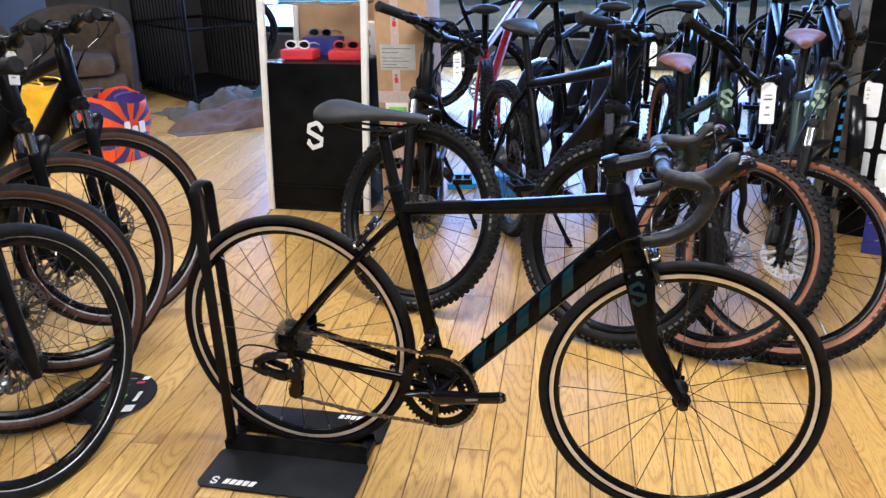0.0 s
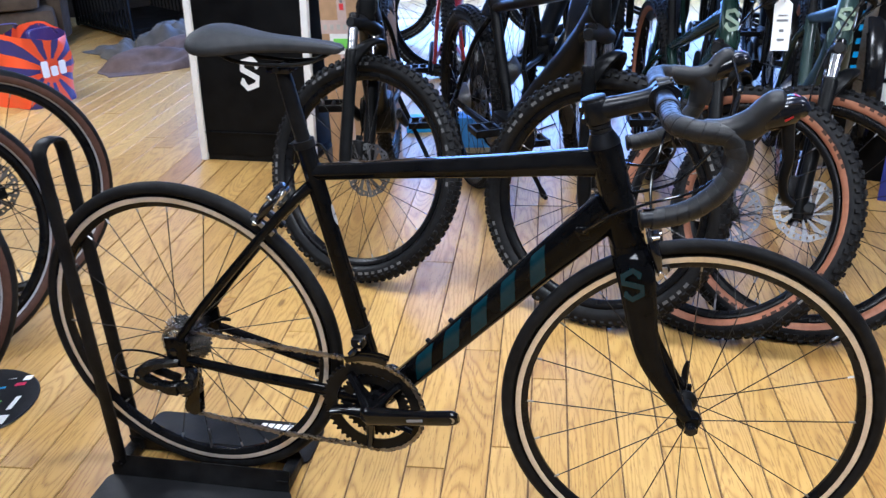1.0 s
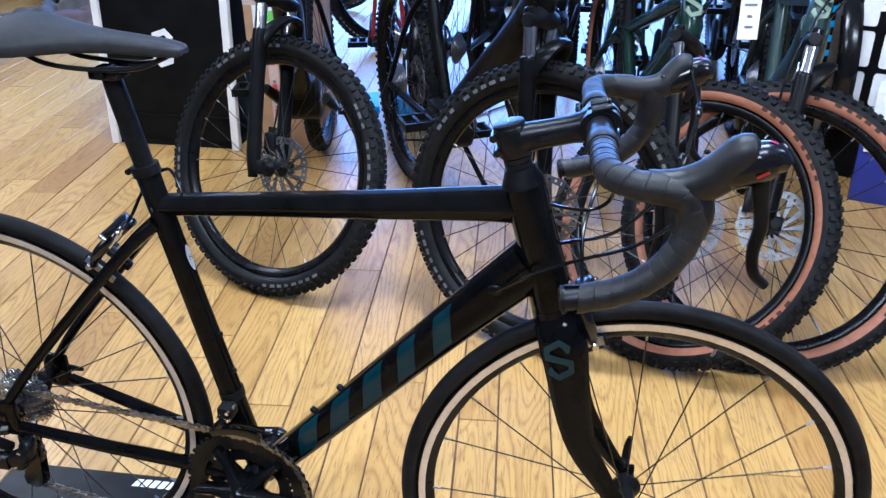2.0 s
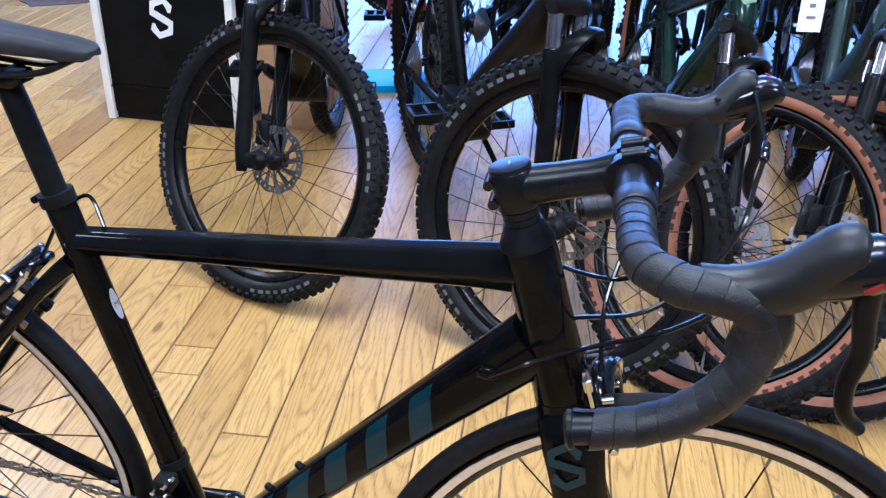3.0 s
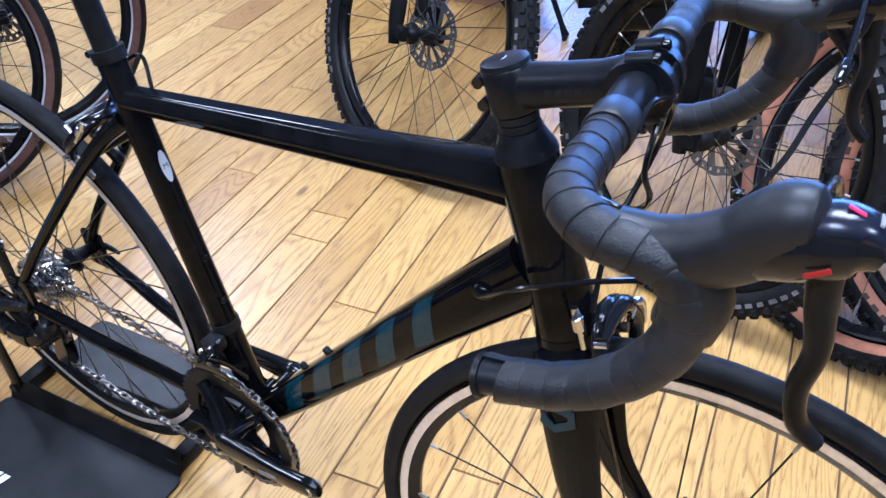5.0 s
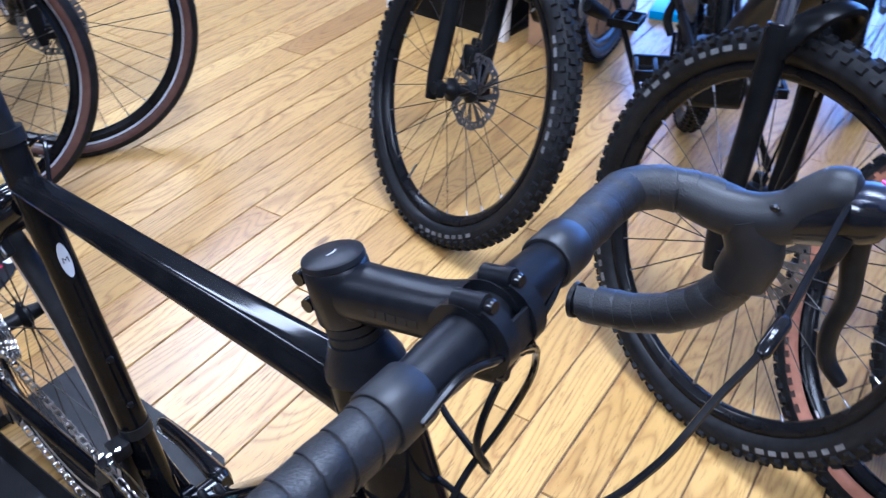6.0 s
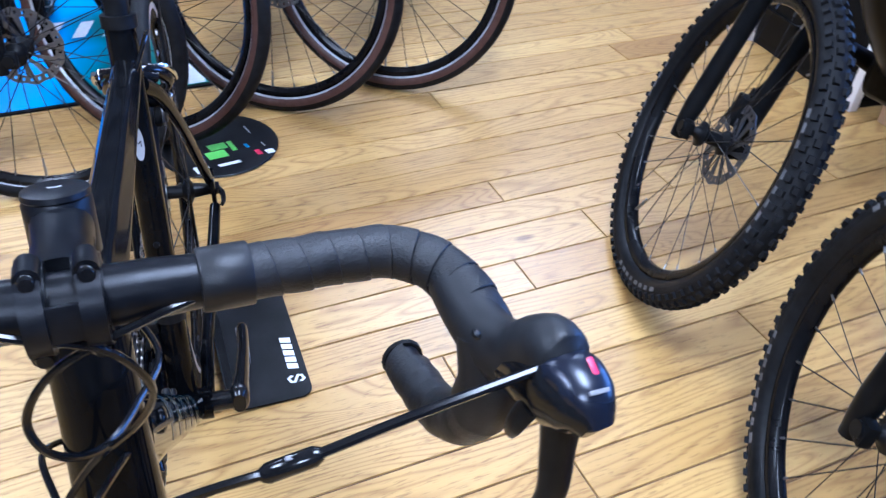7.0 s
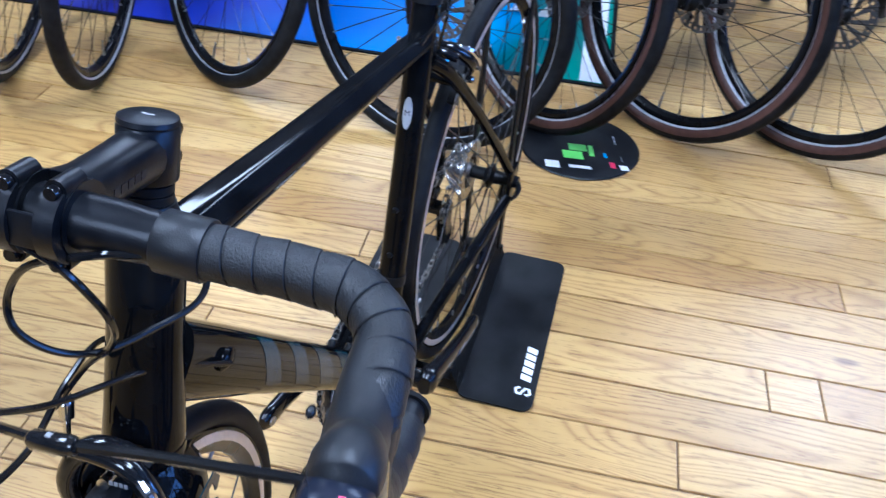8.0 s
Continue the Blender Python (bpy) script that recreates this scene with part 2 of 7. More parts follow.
def lathe(profile, seg=48, axis="y", bm=None, mi=None, closed=True):
    """Turns (radius, along) pairs about an axis through the origin."""
    bm = bm or bmesh.new()
    rings = []
    for k in range(seg):
        t = 2 * math.pi * k / seg
        c, s = math.cos(t), math.sin(t)
        ring = []
        for rad, al in profile:
            p = {"y": (rad * c, al, rad * s), "z": (rad * c, rad * s, al), "x": (al, rad * c, rad * s)}[axis]
            ring.append(bm.verts.new(p))
        rings.append(ring)
    n = len(profile)
    for k in range(seg):
        x, y = rings[k], rings[(k + 1) % seg]
        for i in range(n if closed else n - 1):
            j = (i + 1) % n
            f = bm.faces.new((x[i], x[j], y[j], y[i]))
            if mi:
                f.material_index = mi[i]
    bmesh.ops.recalc_face_normals(bm, faces=bm.faces)
    return bm


def box(bm, lo, hi, bevel=0.0, m=None, mi=0):
    """A box from lo to hi, with rounded edges."""
    b2 = bmesh.new()
    bmesh.ops.create_cube(b2, size=1)
    lo, hi = V(lo), V(hi)
    for v in b2.verts:
        v.co = V([lo[i] + (v.co[i] + 0.5) * (hi[i] - lo[i]) for i in range(3)])
    if bevel:
        bmesh.ops.bevel(b2, geom=b2.edges[:], offset=bevel, segments=2, affect="EDGES", profile=0.6)
    if m is not None:
        b2.transform(m)
    for f in b2.faces:
        f.material_index = mi
    tmp = bpy.data.meshes.new("tmp")
    b2.to_mesh(tmp)
    b2.free()
    bm.from_mesh(tmp)
    bpy.data.meshes.remove(tmp)
    return bm


def rbox(lo, hi, bevel=0.004, m=None):
    return box(bmesh.new(), lo, hi, bevel, m)


def prism(outline, thick, m=None, bm=None):
    """A flat piece with this outline in its x and y, thick along its z."""
    bm = bm or bmesh.new()
    a = [bm.verts.new((x, y, 0)) for x, y in outline]
    b = [bm.verts.new((x, y, thick)) for x, y in outline]
    n = len(a)
    bm.faces.new(a[::-1])
    bm.faces.new(b)
    for i in range(n):
        bm.faces.new((a[i], a[(i + 1) % n], b[(i + 1) % n], b[i]))
    bmesh.ops.recalc_face_normals(bm, faces=bm.faces)
    if m is not None:
        bm.transform(m)
    return bm


def ball(bm, c, r, scale=(1, 1, 1), seg=10):
    m = Matrix.Translation(c) @ Matrix.Diagonal((*scale, 1))
    bmesh.ops.create_uvsphere(bm, u_segments=seg, v_segments=max(5, seg // 2 + 1), radius=r, matrix=m)
    return bm


def basis(x, y, z, o):
    """A matrix from three axes and an origin."""
    m = Matrix((x, y, z)).transposed().to_4x4()
    m.translation = o
    return m


def emblem(s):
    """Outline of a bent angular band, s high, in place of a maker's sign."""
    mid = [(0.205, 0.13), (0.225, 0.25), (0.09, 0.41), (-0.19, 0.31), (-0.225, 0.12), (0.225, -0.12), (0.19, -0.31), (-0.09, -0.41), (-0.225, -0.25), (-0.205, -0.13)]
    near, off = [], []
    for i, (x, y) in enumerate(mid):
        x0, y0 = mid[max(i - 1, 0)]
        x1, y1 = mid[min(i + 1, len(mid) - 1)]
        L = math.hypot(x1 - x0, y1 - y0)
        nx, ny = -(y1 - y0) / L, (x1 - x0) / L
        h = 0.03 if i in (0, len(mid) - 1) else 0.080
        near.append(((x + nx * h) * s, (y + ny * h) * s))
        off.append(((x - nx * h) * s, (y - ny * h) * s))
    return [near + off[::-1]]


def slanted(s, w, gap, n, lean=0.18):
    """n slanted bars of height s: plain stand-ins for a maker's name."""
    out = []
    for i in range(n):
        x = i * (w + gap)
        out.append([(x - lean * s / 2, -s / 2), (x + w - lean * s / 2, -s / 2), (x + w + lean * s / 2, s / 2), (x + lean * s / 2, s / 2)])
    return out

# ---- wheels ----


def tyre_mesh(rm, r, bands, knobs=0, wide=1.0, seg=72):
    """A tyre of centre radius rm. bands: for each of 20 steps round the section, from the tread outwards, a material slot."""
    prof = []
    n = len(bands)
    for i in range(n):
        a = 2 * math.pi * (i + 0.5) / n
        prof.append((rm + r * math.cos(a), r * wide * math.sin(a)))
    mi = [bands[(i + 1) % n] for i in range(n)]
    bm = lathe(prof, seg, "y", mi=mi)
    for f in bm.faces:
        f.smooth = True
    if knobs:
        for k in range(knobs):
            for row, (phi, half) in enumerate(((-58, 0), (-22, 0.5), (22, 0), (58, 0.5))):
                t = 2 * math.pi * (k + half) / knobs
                p = radians(phi)
                er = V((math.cos(t), 0, math.sin(t)))
                et = V((-math.sin(t), 0, math.cos(t)))
                ey = V((0, 1, 0))
                o = er * math.cos(p) + ey * math.sin(p) * wide
                w = ey * math.cos(p) - er * math.sin(p)
                c = er * rm + (er * math.cos(p) + ey * math.sin(p) * wide) * (r + 0.001)
                a, b, h = (0.0062, 0.0055, 0.0042) if row in (1, 2) else (0.0052, 0.0058, 0.0048)
                vs = [bm.verts.new(c + et * (sx * a * s) + w * (sy * b * s) + o * (z * h)) for z, s in ((-0.6, 1.15), (1, 0.9)) for sx, sy in ((-1, -1), (1, -1), (1, 1), (-1, 1))]
                for q in ((4, 5, 6, 7), (0, 1, 5, 4), (1, 2, 6, 5), (2, 3, 7, 6), (3, 0, 4, 7)):
                    bm.faces.new([vs[j] for j in q])
    return bm


def rim_mesh(r_out, r_in, half, track=False):
    d = r_out - r_in
    prof = [(r_out, -half), (r_out - 0.004, -half), (r_out - 0.004, -half + 0.003), (r_out - 0.007, -half + 0.004), (r_out - 0.007, half - 0.004),
            (r_out - 0.004, half - 0.003), (r_out - 0.004, half), (r_out, half), (r_out - d * 0.12, half), (r_out - d * 0.52, half), (r_out - d * 0.56, half - 0.0008), (r_in + d * 0.12, half * 0.62),
            (r_in, half * 0.3), (r_in, -half * 0.3), (r_in + d * 0.12, -half * 0.62), (r_out - d * 0.56, -half + 0.0008), (r_out - d * 0.52, -half), (r_out - d * 0.12, -half)]
    mi = [0] * 18
    if track:
        mi[8] = mi[16] = 1
    return lathe(prof, 72, "y", mi=mi)


def rotor_mesh(r):
    bm = bmesh.new()
    seg = 84
    rad = [r, r * 0.93, r * 0.84, r * 0.78]
    rings = [[bm.verts.new(((rr + (0.0018 * math.sin(k * 2 * math.pi / 7) if i == 0 else 0)) * math.cos(2 * math.pi * k / seg), 0.0, (rr + (0.0018 * math.sin(k * 2 * math.pi / 7) if i == 0 else 0)) * math.sin(2 * math.pi * k / seg))) for k in range(seg)] for i, rr in enumerate(rad)]
    for i in range(3):
        for k in range(seg):
            if i == 1 and k % 3 == 0:
                continue
            j = (k + 1) % seg
            bm.faces.new((rings[i][k], rings[i][j], rings[i + 1][j], rings[i + 1][k]))
    hubs = [[bm.verts.new((q * math.cos(2 * math.pi * k / 24), 0.0, q * math.sin(2 * math.pi * k / 24))) for k in range(24)] for q in (0.023, 0.013)]
    for k in range(24):
        j = (k + 1) % 24
        bm.faces.new((hubs[0][k], hubs[0][j], hubs[1][j], hubs[1][k]))
    for k in range(12):
        bm.faces.new((hubs[0][2 * k], hubs[0][2 * k + 1], rings[3][(7 * k + 9) % 84], rings[3][(7 * k + 6) % 84]))
    geom = bmesh.ops.extrude_face_region(bm, geom=bm.faces[:])
    bmesh.ops.translate(bm, verts=[g for g in geom["geom"] if isinstance(g, bmesh.types.BMVert)], vec=(0, 0.002, 0))
    bmesh.ops.recalc_face_normals(bm, faces=bm.faces)
    return bm


def spoke_ends(k, n, r_rim, flange, off, lace):
    side = 1 if k % 2 else -1
    t = 2 * math.pi * k / n
    h = t + (lace if (k // 2) % 2 else -lace)
    return V((flange * math.cos(h), side * off, flange * math.sin(h))), V((r_rim * math.cos(t), side * 0.003, r_rim * math.sin(t)))


def spokes_mesh(n, r_rim, flange=0.022, off=0.026, lace=0.9, r=0.0011):
    bm = bmesh.new()
    for k in range(n):
        a, b = spoke_ends(k, n, r_rim, flange, off, lace)
        sweep(bm, [a, b], r, 4)
        d = (a - b).normalized()
        sweep(bm, [b, b + d * 0.013], 0.0021, 5, mi=1)
    return bm


def hub_mesh(off, r=0.022, half=0.05):
    prof = [(0.004, -half), (0.009, -half), (0.010, -half * 0.86), (r * 0.7, -off - 0.008), (r + 0.004, -off - 0.003), (r + 0.004, -off + 0.002), (r * 0.62, -off + 0.010),
            (r * 0.62, off - 0.010), (r + 0.004, off - 0.002), (r + 0.004, off + 0.003), (r * 0.7, off + 0.008), (0.010, half * 0.86), (0.009, half), (0.004, half)]
    return lathe(prof, 20, "y")


def marks_mesh(rm, r, wide, spans, phi, half=12, side=1):
    """Short bars along the side of a tyre, in place of its lettering."""
    bm = bmesh.new()
    for a0, n, step in spans:
        for i in range(n):
            t0 = radians(a0 + i * step)
            t1 = radians(a0 + (i + (0.50, 0.66, 0.58)[i % 3]) * step)
            vs = []
            for p in (phi - half, phi + half):
                q = radians(p)
                rad = rm + (r + 0.0007) * math.cos(q)
                y = side * (r + 0.0007) * wide * math.sin(q)
                vs.append([bm.verts.new((rad * math.cos(t), y, rad * math.sin(t))) for t in (t0, (t0 + t1) / 2, t1)])
            for j in range(2):
                bm.faces.new((vs[0][j], vs[0][j + 1], vs[1][j + 1], vs[1][j]))
    return bm


def valve_mesh(r_in):
    bm = bmesh.new()
    sweep(bm, [(0, 0, -r_in), (0, 0, -r_in + 0.032)], 0.003, 7)
    sweep(bm, [(0, 0, -r_in + 0.032), (0, 0, -r_in + 0.045)], 0.0022, 6)
    return bm


B0 = [0] * 20
SIDES = [0, 0, 0, 0, 0, 1, 1, 1, 0, 0, 0, 0, 1, 1, 1, 0, 0, 0, 0, 0]
STRIPE = [0, 0, 0, 0, 1, 1, 1, 2, 0, 0, 0, 0, 2, 1, 1, 1, 0, 0, 0, 0]
THIN = [0, 0, 0, 0, 0, 0, 0, 2, 0, 0, 0, 0, 2, 0, 0, 0, 0, 0, 0, 0]
KINDS = {
    "mtb_black": dict(rm=0.3262, r=0.0270, bands=SIDES, mats=(RUBBER, SIDEW, REFL), knobs=82, wide=1.0, rim=(0.303, 0.279, 0.015), label="black knobbly mountain bike tyre"),
    "mtb_tan": dict(rm=0.3262, r=0.0270, bands=SIDES, mats=(RUBBER, TAN, REFL), knobs=82, wide=1.0, rim=(0.303, 0.279, 0.015), label="knobbly tyre with tan sidewalls"),
    "trek_brown": dict(rm=0.3395, r=0.0225, bands=STRIPE, mats=(RUBBER, BROWN, REFL), knobs=0, wide=1.0, rim=(0.318, 0.295, 0.012), label="smooth tyre with brown sidewalls and a reflective stripe"),
    "trek_black": dict(rm=0.333, r=0.0205, bands=THIN, mats=(RUBBER, SIDEW, REFL), knobs=0, wide=1.0, rim=(0.318, 0.295, 0.012), label="smooth black tyre with a reflective stripe"),
}
WHEEL_CACHE = {}


def wheel_meshes(kind):
    if kind in WHEEL_CACHE:
        return WHEEL_CACHE[kind]
    k = KINDS[kind]
    items = [("rim", rim_mesh(*k["rim"]), [RIM, TRACK], ""), ("tyre", tyre_mesh(k["rm"], k["r"], k["bands"], k["knobs"], k["wide"]), list(k["mats"]), k["label"]),
             ("spokes", spokes_mesh(28, k["rim"][1] + 0.002), [SPOKE, STEEL], ""), ("hub", hub_mesh(0.026), BLACK, ""),
             ("disc_rotor", rotor_mesh(0.085), ROTOR, "drilled steel brake disc"), ("valve", valve_mesh(k["rim"][1]), STEEL, "")]
    if kind.startswith("mtb"):
        tan = kind == "mtb_tan"
        for side in (-1, 1):
            for span in ((112, 5, 4.6), (140, 3, 4.6), (296, 8, 4.4), (20, 5, 4.6), (48, 3, 4.6), (200, 8, 4.4)):
                items.append(("tyre_marking", marks_mesh(k["rm"], k["r"], 1.0, (span,), 106 if tan else 90, 9, side), DARKINK if tan else TYREINK, "row of dark printed blocks" if tan else "row of grey printed blocks"))
    out = []
    for name, bm, m, label in items:
        ob = link(name, bm, m)
        out.append((name, ob.data, label))
        bpy.data.objects.remove(ob)
    WHEEL_CACHE[kind] = out
    return out


def wheel(parent, name, m, kind, disc=0.037, turn=0.0):
    """A wheel under a bicycle: its rim, with the tyre, spokes, hub and disc as its parts. m: the wheel's place, its axle along y, the disc on +y."""
    top = None
    for pname, me, label in wheel_meshes(kind):
        ob = new(name if top is None else pname, me)
        if top is None:
            ob.parent, ob.matrix_basis = parent, m @ pose(0, 0, 0, 0, turn, 0)
            top = ob
        else:
            ob.parent = top
            if pname == "disc_rotor":
                ob.matrix_basis = Matrix.Translation((0, disc, 0))
        if label:
            tagged(ob, label)
    return top

# ---- the road bicycle ----
road = tagged(empty("road_bicycle", pose(0, 0, 0, 0, 0, 0.95)), "matt black road bicycle with drop handlebar held in a floor stand", "bicycle")
REAR, FRONT, BB = V((0, 0, 0.352)), V((0.988, -0.004, 0.3290)), V((0.411, 0, 0.271))
HEAD, DOWN = V((0.798, 0, 0.888)), V((0.28, 0, -1.0)).normalized()
STEER = 7.3


def on_axis(z):
    return HEAD + DOWN * ((HEAD.z - z) / -DOWN.z)


TURNED = Matrix.Translation(HEAD) @ Matrix.Rotation(radians(STEER), 4, -DOWN) @ Matrix.Translation(-HEAD)


def rpart(name, bm, m, label="", parent=None, steer=False, smooth=True):
    if steer == "bar":
        bm.transform(TURNED @ Matrix.Translation(BAR) @ Matrix.Rotation(radians(-0.8), 4, "X") @ Matrix.Translation(-BAR))
    elif steer:
        bm.transform(TURNED)
    return part(name, bm, m, parent or road, label, smooth)


def road_wheel(name, centre, n, rear=False):
    m = Matrix.Translation(centre)
    if not rear:
        m = TURNED @ m
    rim = rpart(name, rim_mesh(0.3125, 0.2865, 0.0105, True), [RIM, TRACK], "black road wheel with machined brake tracks")
    rim.matrix_basis = m if rear else m @ Matrix.Scale(0.979, 4)
    part("tyre", tyre_mesh(0.3235, 0.0128, B0, 0, 1.0, 96), [RUBBER], rim, "slick black road tyre")
    part("hub", hub_mesh(0.030 if not rear else 0.026, 0.018, 0.052 if not rear else 0.064), BLACK, rim)
    part("valve", valve_mesh(0.2865), STEEL, rim)
    a, b = V((0, 0, 0)), V((0, 0, 1))
    sp = None
    for k in range(n):
        p, q = spoke_ends(k, n, 0.288, 0.018, 0.030 if not rear else 0.026, 0.0 if not rear else 0.75)
        if sp is None:
            sp = sweep(bmesh.new(), [a, b], 0.00105, 5)
            ob = link("spoke", sp, SPOKE)
            me = ob.data
        else:
            ob = new("spoke", me)
        ob.parent = rim
        d = q - p
        ob.matrix_basis = Matrix.Translation(p) @ d.to_track_quat("Z", "Y").to_matrix().to_4x4() @ Matrix.Diagonal((1, 1, d.length, 1))
    nip = None
    for k in range(n):
        p, q = spoke_ends(k, n, 0.288, 0.018, 0.030, 0.0 if not rear else 0.75)
        if nip is None:
            ob = link("nipple", sweep(bmesh.new(), [a, V((0, 0, 0.012))], 0.002, 5), STEEL)
            nip = ob.data
        else:
            ob = new("nipple", nip)
        ob.parent = rim
        ob.matrix_basis = Matrix.Translation(q) @ (p - q).to_track_quat("Z", "Y").to_matrix().to_4x4()
    return rim


road_wheel("front_wheel", FRONT, 20)
road_wheel("rear_wheel", REAR, 24, True)

# frame tubes, joined into one welded frame
fr = bmesh.new()
top = [V((0.318, 0, 0.731)), V((0.45, 0, 0.745)), V((0.62, 0, 0.762)), V((0.76, 0, 0.778)), V((0.832, 0, 0.784))]
sweep(fr, spline(top, 6), [0.0140, 0.0150, 0.0175, 0.0205, 0.0235], 48, side=(0, 0, 1), flat=[1.10, 1.05, 0.98, 0.92, 0.88], power="hex")
dn = [BB + V((0.01, 0, 0.005)), V((0.478, 0, 0.331)), V((0.60, 0, 0.459)), V((0.72, 0, 0.586)), V((0.835, 0, 0.704))]
DN_R, DN_F = [0.023, 0.024, 0.0265, 0.029, 0.033], [1.1, 0.95, 0.86, 0.82, 0.8]
sweep(fr, spline(dn, 4), DN_R, 40, side=(0.72, 0, -0.69), flat=DN_F, power=2.7)
sweep(fr, [BB, V((0.345, 0, 0.575)), V((0.303, 0, 0.775))], [0.019, 0.0168, 0.0168], 16)
sweep(fr, [on_axis(0.812), on_axis(0.80), on_axis(0.74), on_axis(0.68), on_axis(0.655), on_axis(0.649)], [0.0255, 0.0265, 0.0265, 0.0285, 0.030, 0.0295], 22)
for s in (-1, 1):
    ss = [V((0.308, s * 0.010, 0.706)), V((0.27, s * 0.026, 0.672)), V((0.19, s * 0.040, 0.586)), V((0.08, s * 0.052, 0.462)), V((0.012, s * 0.062, 0.376))]
    sweep(fr, spline(ss, 4), [0.0115, 0.0095, 0.0085, 0.0085, 0.008], 10, side=(0.72, 0, 0.69), flat=1.0)
    cs = [V((0.39, s * 0.030, 0.272)), V((0.30, s * 0.036, 0.290)), V((0.16, s * 0.052, 0.312)), V((0.03, s * 0.066, 0.336))]
    sweep(fr, spline(cs, 4), [0.014, 0.0135, 0.0115, 0.009], 10, side=(0, 0, 1), flat=[0.7, 0.7, 0.9, 1.0])
    box(fr, (-0.016, s * 0.066 - 0.004, 0.318), (0.030, s * 0.066 + 0.004, 0.384), 0.003)
sweep(fr, [V((0.255, -0.032, 0.656)), V((0.255, 0.032, 0.656))], 0.007, 10)
sweep(fr, [BB + V((0, -0.036, 0)), BB + V((0, 0.036, 0))], 0.0225, 22)
for s in (-1, 1):
    ball(fr, V((0.792, s * 0.027, 0.672)), 0.007, (1.7, 0.7, 1.3))
rpart("frame", fr, FRAME, "satin black aluminium frame")

# decals: plain slanted blocks in place of the maker's name
dirn = (dn[-1] - dn[1]).normalized()
upn = V((-dirn.z, 0, dirn.x))


DN_PTS = spline(dn, 4)
DN_RS, DN_FS = lerp_list(DN_R, len(DN_PTS)), lerp_list(DN_F, len(DN_PTS))


def tube_point(f, ang):
    """A point a hair above the down tube's skin, f along it and ang round it."""
    k = min(4 + f * (len(DN_PTS) - 5), len(DN_PTS) - 1.001)
    i, f = int(k), k - int(k)
    out = []
    for n in (i, i + 1):
        d = (DN_PTS[min(n + 1, len(DN_PTS) - 1)] - DN_PTS[max(n - 1, 0)]).normalized()
        a = V((0.72, 0, -0.69))
        a = (a - d * a.dot(d)).normalized()
        b = d.cross(a)
        ca, sa = -math.cos(ang), math.sin(ang) * (1 if b.y > 0 else -1)
        q = (abs(ca) ** 2.7 + abs(sa) ** 2.7) ** (-1 / 2.7)
        out.append(DN_PTS[n] + a * (ca * q * (DN_RS[n] + 0.0003)) + b * (sa * q * (DN_RS[n] * DN_FS[n] + 0.0003)))
    return out[0].lerp(out[1], f)


for s in (-1, 1):
    bm = bmesh.new()
    spans = [(0.06, 0.15), (0.21, 0.29), (0.35, 0.43), (0.50, 0.57), (0.645, 0.715)]
    for i, (f0, f1) in enumerate(spans):
        grid = []
        for j in range(13):
            ang = 0.62 + 1.45 * j / 12
            sh = -0.055 * (ang - 1.4)
            grid.append([bm.verts.new(tube_point(f0 + sh + (f1 - f0) * k / 4, s * ang)) for k in range(5)])
        for j in range(12):
            for k in range(4):
                bm.faces.new((grid[j][k], grid[j][k + 1], grid[j + 1][k + 1], grid[j + 1][k]))
    bmesh.ops.recalc_face_normals(bm, faces=bm.faces)
    rpart("frame_decal", bm, TEAL, "teal block decal")

# size mark on the seat tube: an oval with its letter
mark_dir = (V((0.303, 0, 0.775)) - BB).normalized()
mk = BB + mark_dir * 0.385
mx = V((mark_dir.z, 0, -mark_dir.x))
bm = bmesh.new()
ring = []
for k in range(28):
    t = 2 * math.pi * k / 28
    for q in (1.0, 0.02):
        w, h = 0.0060 * math.cos(t) * q, 0.0205 * math.sin(t) * q
        a = w / 0.0172
        ring.append(bm.verts.new(mk + mark_dir * h + V((0, 1, 0)) * (0.0173 * math.sin(a)) + mx * (0.0173 * math.cos(a))))
for k in range(28):
    i, j = 2 * k, 2 * ((k + 1) % 28)
    bm.faces.new((ring[i], ring[j], ring[j + 1], ring[i + 1]))
rpart("size_mark", bm, OVAL, "pale grey oval size mark with the letter M")
txt = bpy.data.curves.new("size_letter", "FONT")
txt.body, txt.size, txt.align_x, txt.align_y = "M", 0.010, "CENTER", "CENTER"
tx = new("size_letter", txt)
dep = bpy.context.evaluated_depsgraph_get()
me = bpy.data.meshes.new_from_object(tx.evaluated_get(dep))
bpy.data.objects.remove(tx)
me.transform(basis(V((0, 1, 0)), mark_dir, mx, mk + mx * 0.0177))
me.materials.clear()
me.materials.append(BLACK)
tx = new("size_letter", me)
tx.parent = road

# fork
fk = bmesh.new()
sweep(fk, [on_axis(0.648), on_axis(0.635), on_axis(0.615), on_axis(0.600)], [0.030, 0.031, 0.034, 0.026], 20)
for s in (-1, 1):
    bl = [on_axis(0.632) + V((0, s * 0.018, 0)), on_axis(0.600) + V((0.002, s * 0.036, 0)), V((0.907, s * 0.043, 0.470)), V((0.946, s * 0.047, 0.395)), V((0.982, s * 0.051, 0.341))]
    sweep(fk, spline(bl, 5), [0.030, 0.031, 0.0215, 0.0150, 0.0098], 14, side=(0.96, 0, 0.28), flat=[0.5, 0.36, 0.42, 0.5, 0.6])
    box(fk, (0.978, s * 0.053 - 0.004, 0.315), (1.002, s * 0.053 + 0.004, 0.347), 0.003)
rpart("fork", fk, FRAME, "black aero fork", steer=True)
